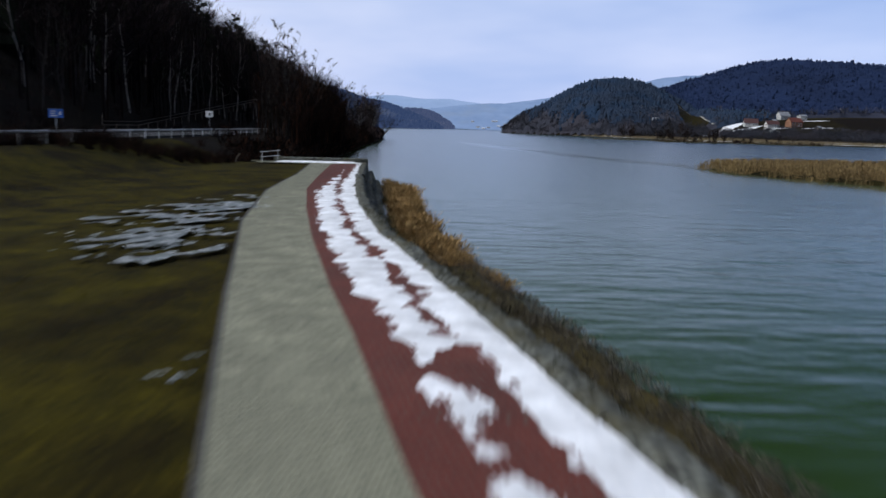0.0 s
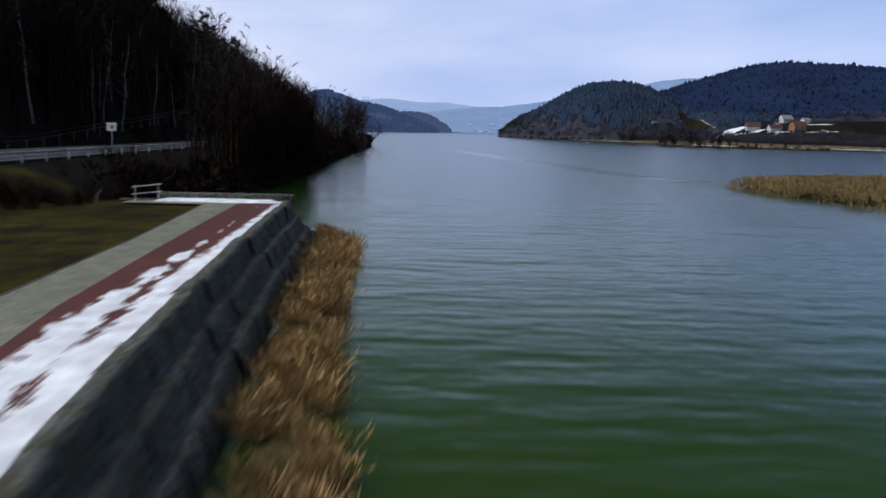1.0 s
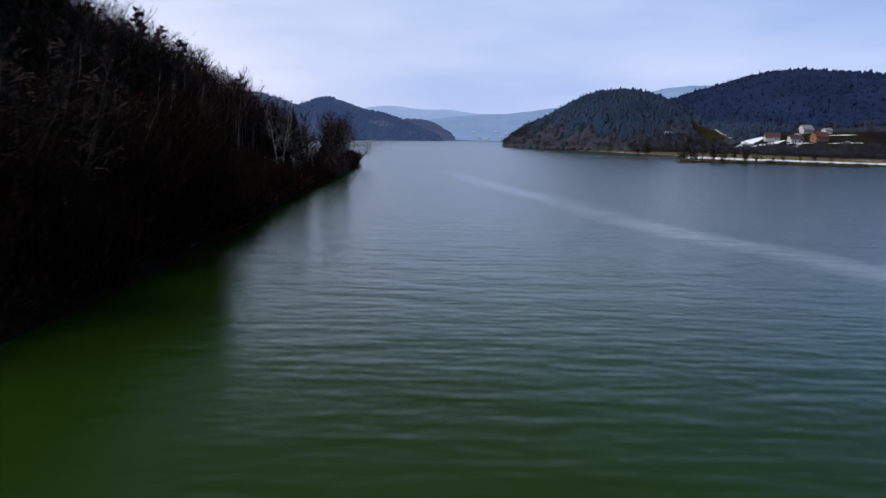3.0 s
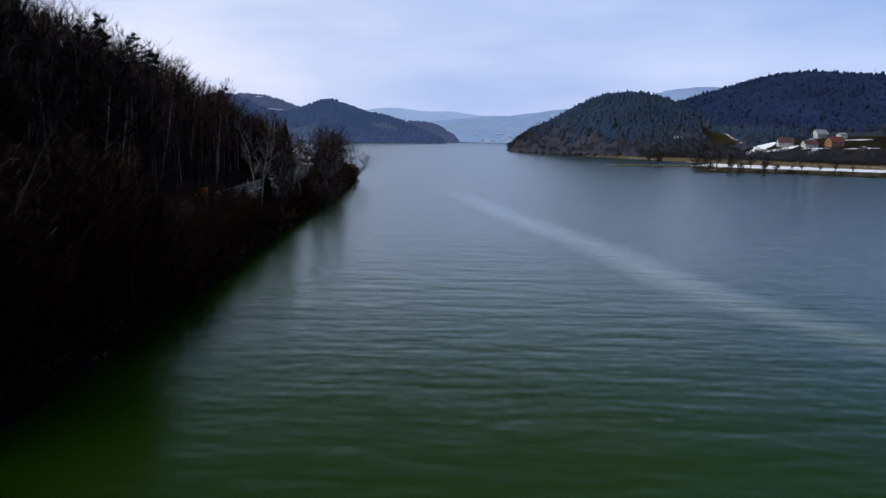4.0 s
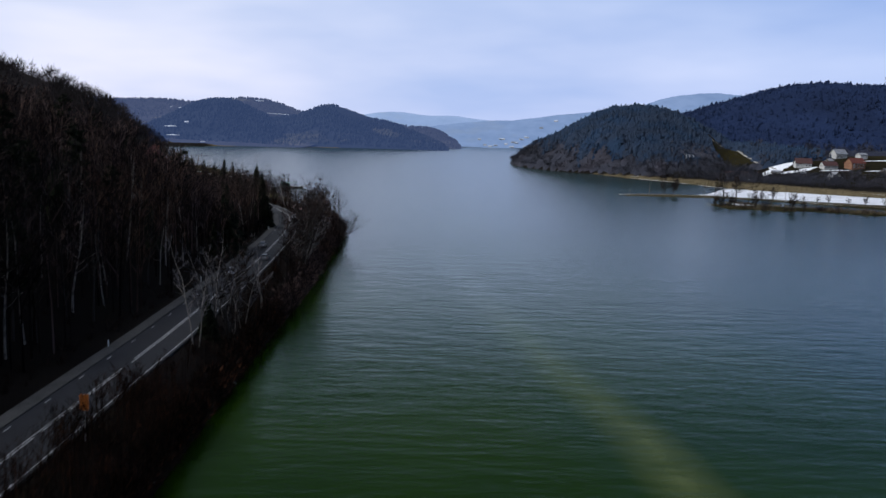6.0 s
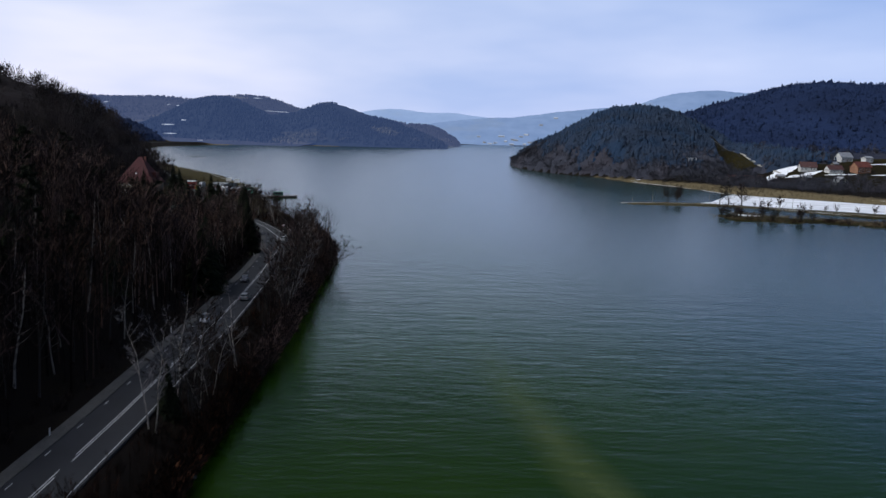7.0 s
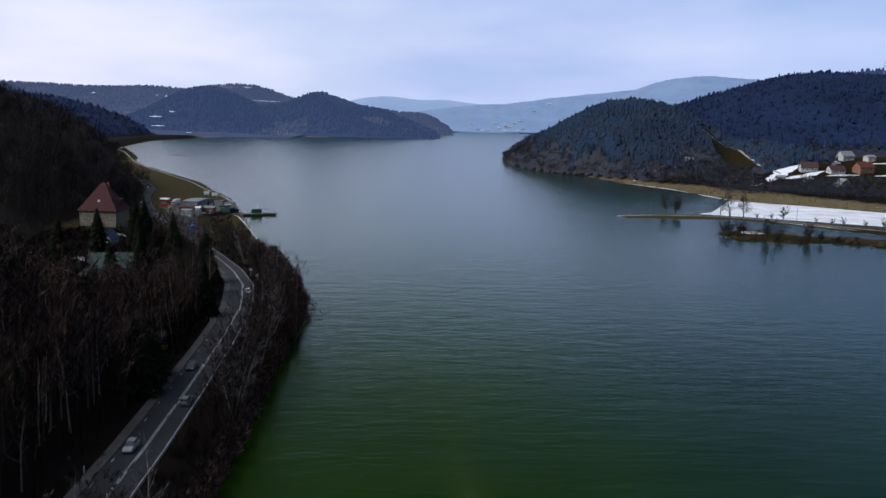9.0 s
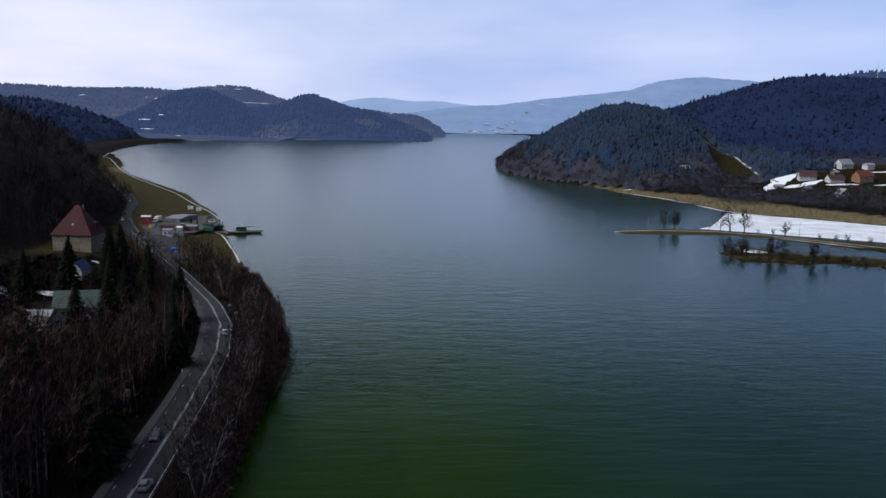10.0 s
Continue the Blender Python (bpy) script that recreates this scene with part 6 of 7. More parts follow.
house("shed", "low white shed with a pale sheet roof", -101.5, 440, ground_z(-101.5, 440) - 0.2, 7, 5, 3.0, 1.2, WHITE_WALL, GREY_ROOF, 5, 0, 0.3, ((1.4, 0.8, 0.8, (-1.5, 1.5)),), None, None, False, "shed")
house("shed", "dark timber shed with a weathered roof", -107.5, 441, ground_z(-107.5, 441) - 0.2, 7, 6, 2.6, 2.2, WOOD, BROWN_ROOF, -12, 0, 0.4, ((),), None, None, True, "shed")
house("shed", "small ruined masonry shed beside the road", -56.2, 378, ground_z(-56.2, 378) - 0.5, 4.2, 5.5, 2.8, 0.5, CONCRETE, BROWN_ROOF, 24, 0, 0.15, ((1.6, 0.8, 1.1, (-1.0, 1.0)),), None, None, False, "shed")

# ---- parking place and ferry stage
def slab(name, corners, z, mat, label, category, thick=0.25, kind="structure"):
    bm = bmesh.new()
    top = [bm.verts.new((x, y, z)) for x, y in corners]
    face = bm.faces.new(top)
    if face.normal.z < 0:
        bmesh.ops.reverse_faces(bm, faces=[face])
    ext = bmesh.ops.extrude_face_region(bm, geom=[face])
    for v in ext["geom"]:
        if isinstance(v, bmesh.types.BMVert):
            v.co.z -= thick
    bmesh.ops.recalc_face_normals(bm, faces=bm.faces[:])
    me = bpy.data.meshes.new(name)
    bm.to_mesh(me)
    bm.free()
    me.materials.append(mat)
    return tagged(new(name, me), label, category, kind=kind)


def drape(name, pts, wide, mat, label, category, lift=0.12, pace=4.0, ragged_edge=False):
    """A strip that follows the ground along a line."""
    pts = [Vector(p) for p in pts]
    line = []
    for a, b in zip(pts, pts[1:]):
        n = max(1, int((b - a).length / pace))
        line += [a.lerp(b, i / n) for i in range(n)]
    line.append(pts[-1])
    v = []
    for i, q in enumerate(line):
        d = (line[min(i + 1, len(line) - 1)] - line[max(i - 1, 0)]).normalized()
        u = i / max(1, len(line) - 1)
        w2 = wide if not ragged_edge else wide * (0.25 + 0.75 * min(1.0, 5 * u * (1 - u))) * (1 + 0.55 * noise.noise(Vector((q.x * 0.13, q.y * 0.13, 2.0))))
        for k in (-0.5, 0.5):
            x, y = q.x - d.y * w2 * k, q.y + d.x * w2 * k
            v.append((x, y, max(ground_z(x, y), 0.05) + lift))
    f = [(2 * i, 2 * i + 2, 2 * i + 3, 2 * i + 1) for i in range(len(line) - 1)]
    me = mesh_from(name, v, f, mat, True)
    return tagged(new(name, me), label, category, kind="structure")


GZ = lambda x, y: max(ground_z(x, y), 0.2)
slab("parking", [(-141, 640), (-118, 655), (-113, 690), (-118, 716), (-131, 735), (-150, 722), (-160, 690), (-152, 662)], 3.75, FOOTWAY, "grey parking place above the ferry stage", "parking place", 0.9)
slab("side_road", [(-104, 556), (-96, 570), (-128, 640), (-141, 640)], 4.3, ASPHALT, "grey asphalt forecourt beside the road", "forecourt", 0.9)
drape("embankment_kerb", [(-76, 580), (-83, 603), (-91.5, 628), (-99, 650), (-106, 669), (-111, 676)], 1.0, WHITE_WALL, "pale concrete kerb along the embankment", "kerb", 0.25)
drape("embankment_kerb", [(-117, 708), (-121, 728), (-125, 742), (-133, 761), (-146, 789), (-171, 840), (-200, 901), (-239, 973), (-300, 1085), (-345, 1180), (-428, 1360), (-450, 1390), (-512, 1590)], 1.1, WHITE_WALL, "pale concrete kerb along the embankment", "kerb", 0.25, 10.0)
drape("lake_track", [(-104, 560), (-112, 600), (-124, 640)], 5, ASPHALT, "asphalt lane beside the forecourt", "lane", 0.1)


def plain_hut(name, x, y, size, wall, roof, label, turn=0, roof_up=0.6, category="kiosk"):
    return house(name, label, x, y, 3.75, size[0], size[1], size[2], roof_up, wall, roof, turn, 0, 0.25, ((size[2] * 0.55, size[0] * 0.3, 0.9, (-size[0] * 0.22, size[0] * 0.22)),), None, None, False, category)


plain_hut("kiosk", -127, 641, (5.0, 4, 3.2), WHITE_WALL, GREY_ROOF, "white kiosk with a grey roof")
plain_hut("kiosk", -121.8, 644, (2.6, 3, 4.2), WHITE_WALL, WHITE, "tall narrow white kiosk")
plain_hut("kiosk", -131, 662, (13, 4, 2.6), BRICK_WALL, BROWN_ROOF, "long low reddish stall")
plain_hut("kiosk", -114.2, 672, (5.2, 4, 2.4), GREEN, GREEN_ROOF, "green boat hire kiosk")
plain_hut("kiosk", -122, 664, (8, 4, 2.4), BRICK_WALL, GREY_ROOF, "low stall with a grey roof")
plain_hut("pavilion", -140, 708, (10, 22, 2.2), CONCRETE, GREY_ROOF, "low pavilion with a wide pale grey roof", -12, 0.8, "pavilion")
plain_hut("kiosk", -153.5, 686, (5, 3.5, 4.6), REDPAINT, WHITE, "red stall with a white canopy")


def lorry(label, x, y, turn, box_mat):
    root = tagged(new("lorry"), label, "lorry")
    for nm, c, sz, mt in (("cargo_box", (0, -1.2, 2.3), (2.4, 5.0, 2.6), box_mat), ("cab", (0, 2.4, 1.6), (2.2, 1.8, 2.0), WHITE), ("windscreen", (0, 3.32, 1.95), (1.9, 0.06, 0.8), GLASS), ("chassis", (0, 0, 0.75), (2.0, 7.0, 0.3), RUBBER)):
        s = Soup()
        bevel_box(s, c, sz, 0, 0.08)
        part(nm, s, mt, root)
    for xx in (-1.0, 1.0):
        for yy in (-2.6, 2.3):
            s = Soup()
            s.tube([(xx - 0.14, yy, 0.48), (xx + 0.14, yy, 0.48)], [0.48, 0.48], 12)
            part("tyre", s, RUBBER, root)
    root.matrix_basis = pose(x, y, 3.75, 0, 0, turn)


lorry("white box lorry on the parking place", -150.8, 697, 170, WHITE)
for k, (x, y, a, src) in enumerate(((-126.5, 721, 80, dark_car), (-135, 684, 30, silver), (-132, 681, 30, white_van), (-129, 678, 30, dark_car), (-146, 676, 20, silver), (-119, 699, 60, white_van))):
    c = copy_thing(src, Matrix())
    tagged(c, ("dark parked car", "silver parked car", "white parked van", "dark parked car", "silver parked car", "white parked van")[k] + " beside the ferry stage", group="parked cars")
    park(c, y, 0, a, 3.76, x)


def board(x, y, label):
    root = tagged(new("billboard"), label, "billboard")
    for xx in (-1.3, 1.3):
        s = Soup()
        s.tube([(xx, 0.1, -0.5), (xx, 0.1, 4.4)], [0.08, 0.08], 6)
        part("post", s, STEEL, root)
    s = Soup()
    bevel_box(s, (0, 0, 3.2), (3.8, 0.14, 2.4), 0, 0.03)
    part("panel", s, WHITE, root)
    root.matrix_basis = pose(x, y, GZ(x, y), 0, 0, 0)


board(-150.6, 765, "white blank billboard on the meadow")
board(-144.2, 762, "white blank billboard on the meadow")

tarp = tagged(new("bouncy_tent"), "blue and white tarpaulin tent on the grass", "tent")
s = Soup()
loft(s, [[(x, y, z) for x, z in ((-1.9 * k, 0), (1.9 * k, 0), (1.7 * k, 1.4), (0.8 * k, 2.3), (-0.8 * k, 2.3), (-1.7 * k, 1.4))] for y, k in ((-1.6, 0.9), (-1.0, 1.0), (1.0, 1.0), (1.6, 0.9))])
part("canopy", s, BLUE, tarp)
s = Soup()
bevel_box(s, (1.0, -1.62, 0.8), (1.2, 0.1, 1.3), 0, 0.03)
part("flap", s, WHITE, tarp)
tarp.matrix_basis = pose(-108, 587, GZ(-108, 587), 0, 0, 20)

ferry = tagged(new("ferry"), "flat green car ferry moored at the stage", "ferry")
s = Soup()
loft(s, [[(x, y * k, z) for y, z in ((-3.2, 0.9), (-2.8, -0.5), (2.8, -0.5), (3.2, 0.9))] for x, k in ((-9.5, 0.85), (-8, 1), (8, 1), (9.5, 0.85))])
part("hull", s, paint("rusty_hull", (0.05, 0.05, 0.05), 0.7), ferry)
s = Soup()
bevel_box(s, (0, 0, 0.98), (17.5, 5.6, 0.14), 0, 0.03)
part("deck", s, WOOD, ferry)
s = Soup()
bevel_box(s, (-1.5, 2.0, 2.2), (6.0, 1.7, 2.3), 0, 0.08)
cabin = part("cabin", s, GREEN, ferry)
s = Soup()
bevel_box(s, (-1.5, 1.12, 2.6), (5.0, 0.06, 0.8), 0, 0.01)
part("window_band", s, GLASS, cabin)
s = Soup()
bevel_box(s, (1.0, 1.4, 3.5), (11.0, 3.2, 0.14), 0, 0.04)
part("canopy", s, GREEN, ferry)
for xx in (-9.9, 9.9):
    s = Soup()
    bevel_box(s, (xx, 0, 1.15), (2.6, 4.2, 0.14), 0, 0.03)
    part("ramp", s, WOOD, ferry)
for xx in (-8, -4, 4, 8):
    for yy in (-2.7, 2.7):
        s = Soup()
        s.tube([(xx, yy, 1.0), (xx, yy, 2.1)], [0.05, 0.05], 5)
        part("stanchion", s, STEEL, ferry)
s = Soup()
s.tube([(-1, 1.5, 3.5), (-1, 1.5, 7.0)], [0.07, 0.03], 5)
part("mast", s, WHITE, ferry)
ferry.matrix_basis = pose(-96.4, 682.5, 0, 0, 0, 17)
s = Soup()
bevel_box(s, (-109.5, 679, 0.9), (9, 3.4, 0.3), 17, 0.05)
tagged(new("jetty", s.mesh("jetty", WOOD)), "short timber jetty leading to the ferry", "jetty", kind="structure")
for x, y, n, a in ((-369, 1425, 25, 10), (-242, 1235, 8, 60), (-347, 1494, 7, 20), (-300, 1500, 9, 5)):
    s = Soup()
    s.tube([(-n / 2, 0, 0.0), (0, 0.4, 0.12), (n / 2, 0, 0.05)], [0.35, 0.5, 0.3], 6)
    ob = tagged(new("driftwood", s.mesh("driftwood", BARK)), "dark drifting tree trunk in the bay", "driftwood")
    ob.matrix_basis = pose(x, y, 0, 0, 0, a)
for pts, wd in (([(-121, 477), (-115, 475), (-110, 470)], 5.0), ([(-146, 494), (-134, 482), (-121, 467)], 2.4), ([(-140, 484), (-130, 474), (-118, 461)], 1.2), ([(-104, 432), (-98, 434)], 2.5), ([(-128, 541), (-118, 533)], 2.5)):
    drape("snow_strip", pts, wd, SNOW, "strip of old snow between the village gardens", "snow", 0.25, 1.5, True)
ribbon("stone_fence", lambda y: -143 + (490 - y) * 0.85, lambda y: -142.6 + (490 - y) * 0.85, 462, 490, 8.6, CONCRETE, "pale garden wall in the village", "garden wall", 2.0, 3.0)

# ---------------------------------------------------------------- spit, islet and lagoon of the far side
slab("lagoon_ice", [(184, 733), (196, 745), (236, 829), (244, 826), (279, 803), (324, 758), (360, 735), (430, 680), (470, 600), (340, 655), (282, 677), (232, 706), (205, 722)], 0.06, ICE, "snow-covered ice on the lagoon", "ice", 0.1)
sr = np.random.RandomState(43)


def spread(name, poly, count, low, high, mat, templates, label, category, inset=0.0, extra=None):
    xs2, ys2 = [q[0] for q in poly], [q[1] for q in poly]
    p = fill(sr, min(xs2), max(xs2), min(ys2), max(ys2), count, lambda x, y: (shore_distance(x, y, poly) > inset) & (extra(x, y) if extra else True))
    return scatter(name, templates, p, sr.uniform(low, high, len(p)), mat, label, category, sr)


spread("reed_meadow", FIELD, 14000, 0.6, 1.9, FAR_REED, TUFT_T, "pale brown reed meadow along the far shore", "reeds", 0.5, lambda x, y: height(x, y) < 5)
spread("spit_grass", LAND[2], 6000, 0.25, 0.7, STRAW, TUFT_T, "dull green and straw grass on the spit", "grass")
spread("islet_reeds", LAND[3], 3500, 0.5, 1.6, FAR_REED, TUFT_T, "yellow reeds and sedge on the small islet", "reeds", 0.0, lambda x, y: rumple(x, y, 12, 3) > -0.3)
spread("islet_scrub", LAND[3], 900, 1.0, 3.0, TWIG, BUSH_T, "dark brown scrub on the small islet", "shrubs", 1.0, lambda x, y: rumple(x, y, 9, 5) > 0.1)
spread("spit_scrub", LAND[2], 700, 0.8, 2.2, TWIG, BUSH_T, "dark brown scrub along the spit", "shrubs", 2.0, lambda x, y: (x > 205) & (rumple(x, y, 14, 6) > 0.3))
drape("spit_track", [(124, 708), (150, 716), (187, 715), (215, 700), (240, 676), (266, 650), (330, 600)], 2.2, TRACK, "pale track running along the spit", "track", 0.1)
for pts, wd in (([(200, 1022), (212, 1030), (228, 1037)], 5), ([(196, 1000), (222, 936), (228, 905)], 3.5), ([(231, 890), (238, 850), (246, 829), (262, 815)], 4), ([(286, 1003), (296, 1000)], 6), ([(290, 945), (300, 947), (310, 952)], 7),
                ([(330, 790), (380, 752), (430, 718)], 3), ([(215, 690), (236, 668), (250, 652)], 2.5), ([(285, 660), (330, 630)], 4)):
    drape("snow_streak", pts, wd * 0.55, SNOW, "streak of old snow on the far shore", "snow", 0.12, 3.0, True)
slab("snow_patch", [(176, 634), (181, 629), (188, 632), (186, 640), (179, 641)], 0.75, SNOW, "snow patch on the islet", "snow", 0.3, "stuff")


def single(name, seed, tall, x, y, label, stems=1, mat=TWIG, group="", turn=0):
    ob = tree_proto(name, grow(seed, tall, stems, 0.4, 20, 14, 0.08, 0.16, 0.17, 2.2), BARK, mat, label, "tree")
    ob.matrix_basis = pose(x, y, ground_z(x, y) - 0.1, 0, 0, turn)
    if group:
        tagged(ob, group=group)
    return ob


TREES = "leafless trees on the spit"
for i, (x, y, h, n) in enumerate(((159.7, 726, 17, 2), (165.5, 724, 13, 4), (193, 719, 13, 1), (198, 716, 19, 2), (205, 711, 16, 2))):
    single("bare_tree", 200 + i, h, x, y, "leafless dark tree standing on the grassy spit", n, TWIG, TREES, i * 70)
bush = tree_proto("bush", grow(230, 6.5, 5, 0.4, 9, 8, 0.3, 0.15, 0.17, 1.8), BARK, TWIG, "low leafless bush on the spit", "bush")
stand(bush, [(212, 706), (219, 702), (225.5, 699), (240, 686), (247, 680), (261, 668), (268, 661), (277, 655), (252, 676)], tr, 0.6, 1.5, "bushes on the spit")
islet_bush = tree_proto("islet_bush", grow(240, 10, 7, 0.34, 9, 9, 0.3, 0.12, 0.2, 1.6), BARK, TWIG_RED, "reddish leafless willow bush on the islet", "bush")
stand(islet_bush, [(164, 627), (168, 629), (172, 625), (175, 628), (181, 611), (199, 604), (205, 603), (186, 608)], tr, 0.6, 1.25, "willow bushes on the islet")
for x, y, h in ((148.2, 722, 8), (185.5, 718, 9), (231.7, 694, 9), (132.3, 712, 4)):
    s = Soup()
    s.tube([(0, 0, -0.4), (0, 0, h)], [0.14, 0.09], 6)
    ob = tagged(new("pole", s.mesh("pole", WOOD)), "thin grey timber pole on the spit", "pole", group="poles on the spit")
    ob.matrix_basis = pose(x, y, ground_z(x, y), 0, 0, 0)

# ---- village on the slope
def hill_house(*a, z=None, **k):
    name, label, x, y = a[:4]
    return house(name, label, x, y, ground_z(x, y) - 0.3 if z is None else z, *a[4:], **k)


hill_house("house", "white gabled house above the meadow", 412, 1010, 14, 10, 4.6, 4.4, WHITE_WALL, GREY_ROOF, 18, 0, 0.6, ((2.2, 1.2, 1.5, (-4.5, -1.5, 1.5, 4.5)),), 0.2, (2, 1, 3))
hill_house("house", "white house with a long brown roof", 361, 975, 15, 9, 4.0, 4.6, WHITE_WALL, BROWN_ROOF, -8, 0, 0.7, ((1.9, 1.2, 1.4, (-5.5, -2.5, 2.5, 5.5)),), 0.0, (3, 1, 2.5))
hill_house("house", "low white house with a brown roof", 379, 958, 14, 9, 3.4, 3.6, WHITE_WALL, BROWN_ROOF, 6, 0, 0.7, ((1.7, 1.2, 1.3, (-5, -2, 2, 5)),), 0.0)
hill_house("house", "orange house with a bright red roof", 403, 955, 15, 11, 5.6, 4.6, ORANGE_WALL, ORANGE_ROOF, 14, 0, 0.7, ((1.6, 1.3, 1.4, (-5, -2, 2, 5)), (4.2, 1.3, 1.4, (-5, -1.7, 1.7, 5))), 0.0, (3, 1, 3))
hill_house("house", "small white house with a flat pale roof", 431, 1000, 8, 8, 4.4, 1.6, WHITE_WALL, GREY_ROOF, 10, 0, 0.5, ((2.0, 1.0, 1.3, (-2.2, 2.2)),), 0.0)
hill_house("cottage", "small grey cottage with a steep roof", 361, 905, 9, 9, 3.0, 4.4, CONCRETE, GREY_ROOF, 8, 0, 0.5, ((1.6, 1.0, 1.2, (-2.2, 2.2)),), 0.0, None, True)
hill_house("cottage", "lone pale hut among the cape's trees", 268, 1046, 9, 7, 4.0, 3.0, WHITE_WALL, GREY_ROOF, 0, 0, 0.5, ((1.8, 1.0, 1.2, (-2.5, 0, 2.5)),))
hill_house("barn", "long low dark barn by the meadow", 306, 984, 40, 7, 2.4, 1.6, WOOD, BROWN_ROOF, 8, 0, 0.4, ((),), None, None, False, "barn")
for k, (x, y, w) in enumerate(((330, 962, 8), (344, 935, 7), (392, 985, 7), (420, 930, 8))):
    hill_house("shed", "small dark garden shed in the village", x, y, w, 5, 2.4, 1.6, WOOD, GREY_ROOF, k * 13, 0, 0.3, ((),), None, None, False, "shed")
for pts, wd in (([(316, 955), (330, 972), (345, 990), (366, 1000)], 17), ([(330, 960), (352, 958), (372, 966)], 9), ([(366, 948), (395, 944)], 5), ([(405, 938), (440, 935)], 4), ([(385, 1000), (402, 1004)], 4), ([(425, 985), (455, 980)], 4), ([(338, 1010), (352, 1003)], 4)):
    drape("snow_field", pts, wd, SNOW, "white snow lying between the village houses", "snow", 0.4, 3.0, True)
drape("hill_track", [(354, 1306), (364, 1240), (361, 1180), (352, 1120), (342, 1065), (335, 1030), (338, 982)], 2.4, TRACK, "pale track climbing the edge of the wood", "track", 0.4, 6.0)

mast = tagged(new("radio_mast"), "slender lattice radio mast on the ridge", "mast")
MZ = 190
for x, y in ((-1.2, -1.2), (1.2, -1.2), (0, 1.3)):
    s = Soup()
    s.tube([(x, y, -20), (x * 0.25, y * 0.25, 34)], [0.3, 0.2], 4)
    part("leg", s, STEEL, mast)
for k in range(9):
    z = k * 3.6
    q = 1 - 0.75 * (z + 20) / 54
    s = Soup()
    s.tube([(-1.2 * q, -1.2 * q, z), (1.2 * q, -1.2 * q, z + 1.8), (0, 1.3 * q, z + 3.2)], [0.18, 0.18, 0.18], 4)
    part("brace", s, WHITE, mast)
mast.matrix_basis = pose(1118, 2300, MZ, 0, 0, 0)

# ---------------------------------------------------------------- distance
RIDGES = {}


def far_ridge(name, y, line, depth, mat, label, jag=3.0, base=0.5, trees=0):
    """A wooded ridge: its crest runs along the line (x, z), and its near slope falls to the shore."""
    xs2 = np.arange(line[0][0], line[-1][0], 14.0)
    crest = np.interp(xs2, [q[0] for q in line], [q[1] for q in line])
    k = np.ones(7) / 7
    crest = np.convolve(np.pad(crest, 3, mode="edge"), k, "valid")
    rs = np.random.RandomState(len(name) + int(y))
    crest = crest + rumple(xs2, xs2 * 0, 90, 3) * jag + rs.uniform(-0.5, 0.5, len(xs2)) * jag
    rows = np.linspace(0, 1, 14)
    v = []
    for r in rows:
        rise = math.sin(r * math.pi / 2) ** 1.2
        yy = y - depth * (1 - r)
        v.append(np.stack([xs2, yy + rumple(xs2, xs2 * 0 + yy, 260, 5) * 30 * (1 - r), base + (crest - base) * rise + rumple(xs2, xs2 * 0 + yy, 120, 7) * 5 * r * (1 - r) * 2], -1))
    RIDGES[name] = (xs2, np.stack(v))
    if trees:
        tx, trr = rs.uniform(xs2[1], xs2[-2], trees), rs.uniform(0.02, 1.0, trees) ** 0.75
        grid = np.stack(v)
        col, row = (tx - xs2[0]) / 14.0, trr * 13
        c0, r0 = col.astype(int), np.minimum(row.astype(int), 12)
        fx, fy = (col - c0)[:, None], (row - r0)[:, None]
        spots = (grid[r0, c0] * (1 - fx) + grid[r0, c0 + 1] * fx) * (1 - fy) + (grid[r0 + 1, c0] * (1 - fx) + grid[r0 + 1, c0 + 1] * fx) * fy
        clump = rumple(spots[:, 0], spots[:, 1], 150, 11) > -0.95
        spots = spots[clump]
        spots[:, 2] -= 7
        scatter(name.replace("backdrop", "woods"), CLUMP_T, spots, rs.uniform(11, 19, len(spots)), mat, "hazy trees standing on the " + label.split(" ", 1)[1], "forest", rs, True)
    back = v[-1].copy()
    back[:, 1] += depth * 0.6
    back[:, 2] = base
    v.append(back)
    v = np.concatenate(v)
    n = len(xs2)
    i = (np.arange(len(rows))[:, None] * n + np.arange(n - 1)[None]).ravel()
    return tagged(new(name, mesh_from(name, v, np.stack([i, i + 1, i + n + 1, i + n], -1), mat, True)), label, "hills", kind="structure")


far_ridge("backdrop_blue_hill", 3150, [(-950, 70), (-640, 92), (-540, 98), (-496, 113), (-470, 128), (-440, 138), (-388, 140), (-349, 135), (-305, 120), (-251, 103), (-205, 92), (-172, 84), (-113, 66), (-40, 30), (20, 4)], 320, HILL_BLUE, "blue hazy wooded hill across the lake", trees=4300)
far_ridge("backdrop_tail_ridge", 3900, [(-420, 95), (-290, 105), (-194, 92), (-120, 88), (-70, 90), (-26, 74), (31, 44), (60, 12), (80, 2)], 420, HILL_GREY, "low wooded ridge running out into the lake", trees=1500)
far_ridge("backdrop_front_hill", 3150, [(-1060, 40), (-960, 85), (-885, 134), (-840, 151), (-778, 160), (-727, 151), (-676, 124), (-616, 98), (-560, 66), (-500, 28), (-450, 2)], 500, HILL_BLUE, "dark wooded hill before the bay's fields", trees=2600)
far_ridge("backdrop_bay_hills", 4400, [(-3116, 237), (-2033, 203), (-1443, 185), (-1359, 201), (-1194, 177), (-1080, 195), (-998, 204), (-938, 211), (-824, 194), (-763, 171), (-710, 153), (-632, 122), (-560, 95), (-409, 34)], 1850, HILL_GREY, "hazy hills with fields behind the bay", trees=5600)
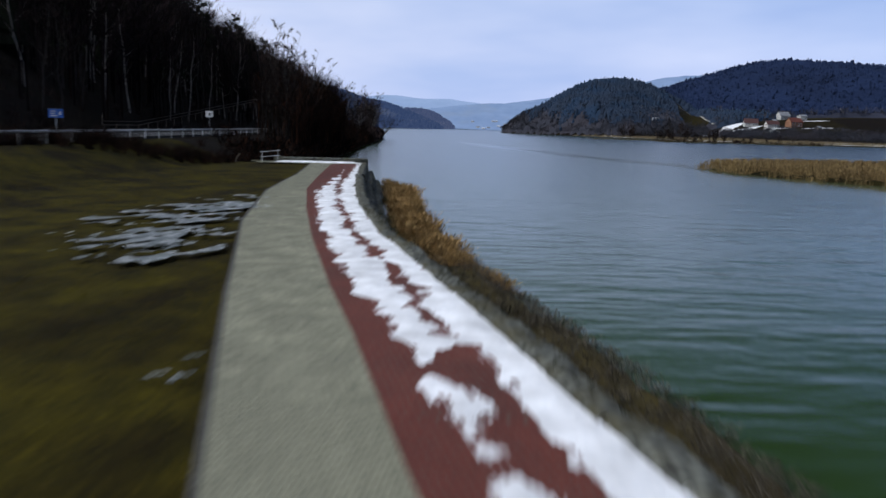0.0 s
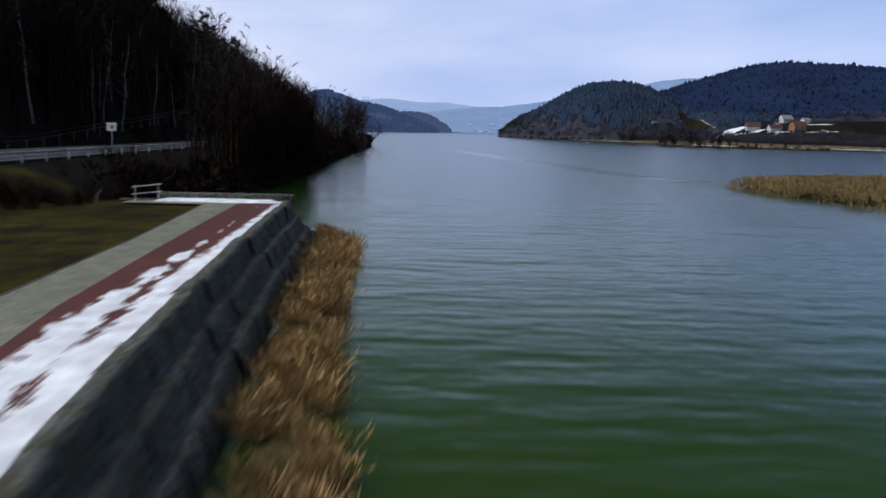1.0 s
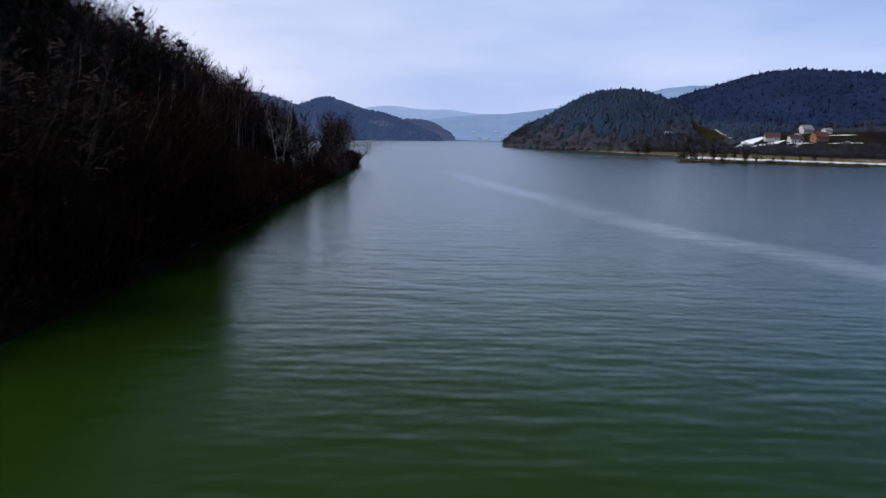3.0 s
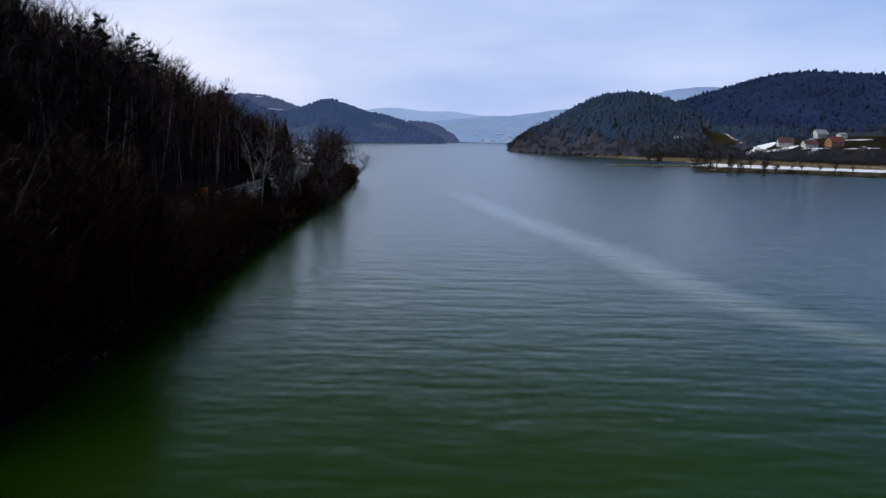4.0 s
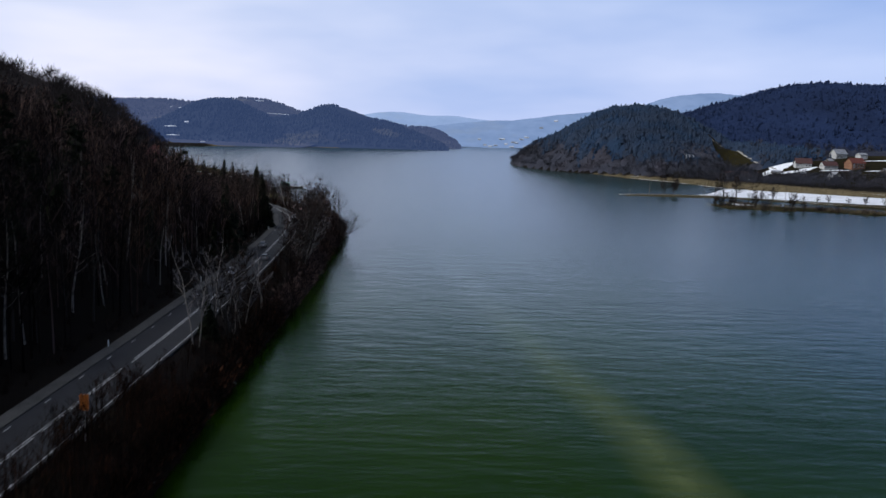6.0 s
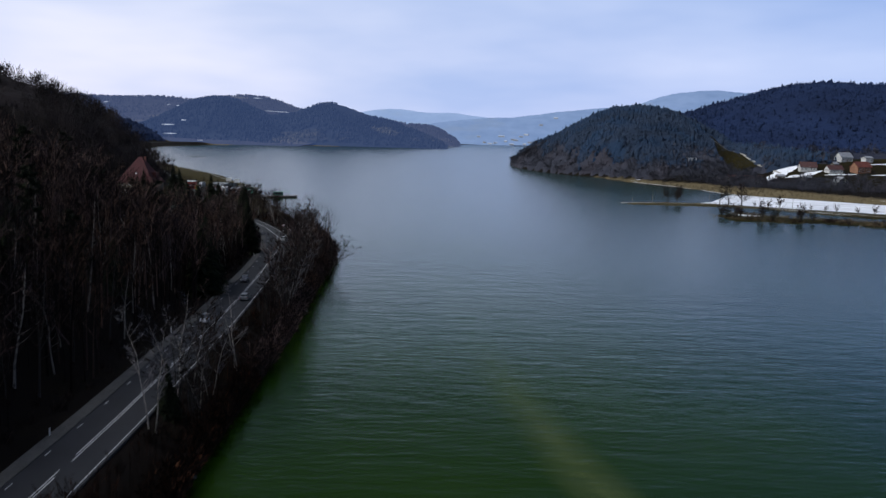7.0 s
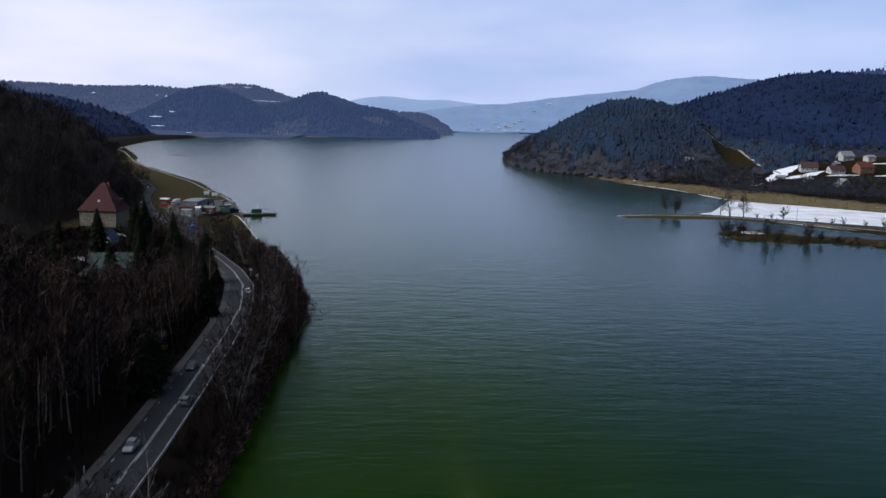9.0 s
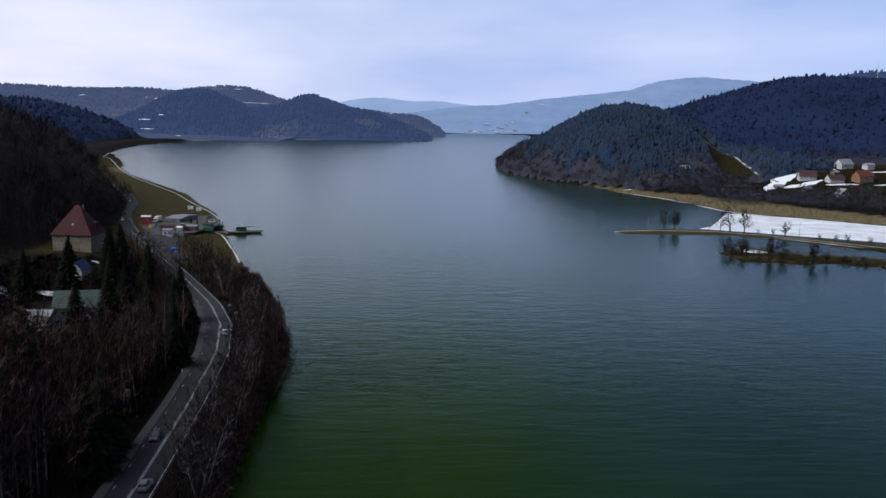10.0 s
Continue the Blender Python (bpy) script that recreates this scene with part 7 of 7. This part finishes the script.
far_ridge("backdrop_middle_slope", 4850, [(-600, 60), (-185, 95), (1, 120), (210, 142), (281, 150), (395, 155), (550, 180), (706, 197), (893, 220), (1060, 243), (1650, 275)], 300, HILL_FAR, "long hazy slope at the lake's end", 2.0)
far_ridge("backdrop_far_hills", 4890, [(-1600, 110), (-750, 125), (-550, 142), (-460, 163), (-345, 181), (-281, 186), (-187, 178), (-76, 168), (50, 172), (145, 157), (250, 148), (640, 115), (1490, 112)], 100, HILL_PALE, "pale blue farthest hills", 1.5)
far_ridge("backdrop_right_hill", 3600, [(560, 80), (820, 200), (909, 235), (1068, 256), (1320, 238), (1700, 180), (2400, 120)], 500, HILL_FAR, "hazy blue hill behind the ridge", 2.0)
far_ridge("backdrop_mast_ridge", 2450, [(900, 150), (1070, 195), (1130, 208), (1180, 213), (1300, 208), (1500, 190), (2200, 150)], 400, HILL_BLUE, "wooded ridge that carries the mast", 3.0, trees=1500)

# snow patches and roofs far away
fr = random.Random(9)
def on_ridge(name, x, z):
    """The place on a far ridge's near slope above x at that height."""
    xs2, grid = RIDGES[name]
    c = int(np.clip((x - xs2[0]) / 14.0, 0, len(xs2) - 2))
    row = int(np.clip(np.searchsorted(grid[:, c, 2], z), 1, len(grid) - 1))
    a, b = grid[row - 1, c], grid[row, c]
    t = float(np.clip((z - a[2]) / max(b[2] - a[2], 0.01), 0, 1))
    return Vector(a * (1 - t) + b * t)


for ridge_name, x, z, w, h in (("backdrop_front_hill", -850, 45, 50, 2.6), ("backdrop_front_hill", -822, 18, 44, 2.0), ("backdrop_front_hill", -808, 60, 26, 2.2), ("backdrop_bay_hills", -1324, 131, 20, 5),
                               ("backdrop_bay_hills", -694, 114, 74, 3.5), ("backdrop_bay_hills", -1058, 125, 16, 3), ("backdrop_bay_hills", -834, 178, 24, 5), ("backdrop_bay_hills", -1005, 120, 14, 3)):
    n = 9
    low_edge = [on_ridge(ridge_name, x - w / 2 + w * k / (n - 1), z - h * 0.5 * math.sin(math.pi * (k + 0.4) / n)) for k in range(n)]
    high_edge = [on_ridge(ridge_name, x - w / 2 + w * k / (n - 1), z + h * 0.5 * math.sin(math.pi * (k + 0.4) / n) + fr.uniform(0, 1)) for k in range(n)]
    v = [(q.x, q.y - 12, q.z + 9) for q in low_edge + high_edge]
    tagged(new("snow_patch", mesh_from("snow_patch", v, [(k, k + 1, n + k + 1, n + k) for k in range(n - 1)], HAZED_SNOW)), "snow-covered field on a far hillside", "snow", kind="stuff")
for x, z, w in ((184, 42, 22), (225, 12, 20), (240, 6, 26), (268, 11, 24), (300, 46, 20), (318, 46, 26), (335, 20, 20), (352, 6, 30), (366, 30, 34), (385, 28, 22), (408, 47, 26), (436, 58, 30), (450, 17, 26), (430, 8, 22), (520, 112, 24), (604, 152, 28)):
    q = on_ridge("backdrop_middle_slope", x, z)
    house("far_house", "pale house in the far lakeside town", q.x, q.y, q.z - 1.5, w * 0.8, 10, 4, 3.5, WHITE_WALL, fr.choice((GREY_ROOF, HAZED_SNOW, HAZED_SNOW)), fr.uniform(-20, 20), 0, 0.5, ((2.4, 2, 2, (-w * 0.25, w * 0.25)),))
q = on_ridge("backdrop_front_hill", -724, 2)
house("far_house", "white house on the far shore of the bay", q.x, q.y - 12, 1.0, 15, 9, 5, 4, WHITE_WALL, HAZED_SNOW, 0, 0, 0.5, ((3, 2, 2, (-4, 4)),))
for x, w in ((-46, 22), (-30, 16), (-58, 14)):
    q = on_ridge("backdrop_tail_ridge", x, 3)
    house("far_house", "pale house on the point of the low ridge", q.x, q.y - 10, 0.8, w, 9, 4, 3, WHITE_WALL, HAZED_SNOW, 5, 0, 0.5, ((2.4, 2, 2, (-w * 0.25, w * 0.25)),))
pave(walk_way, LAWN, REDS, PAVER, 7.0, 10.2, "grey concrete pavers in running bond", QUAY_TOP)
pave(red_way, REDS, EDGE, RED_PAVER, 7.0, 9.8, "red concrete pavers in running bond", QUAY_TOP)
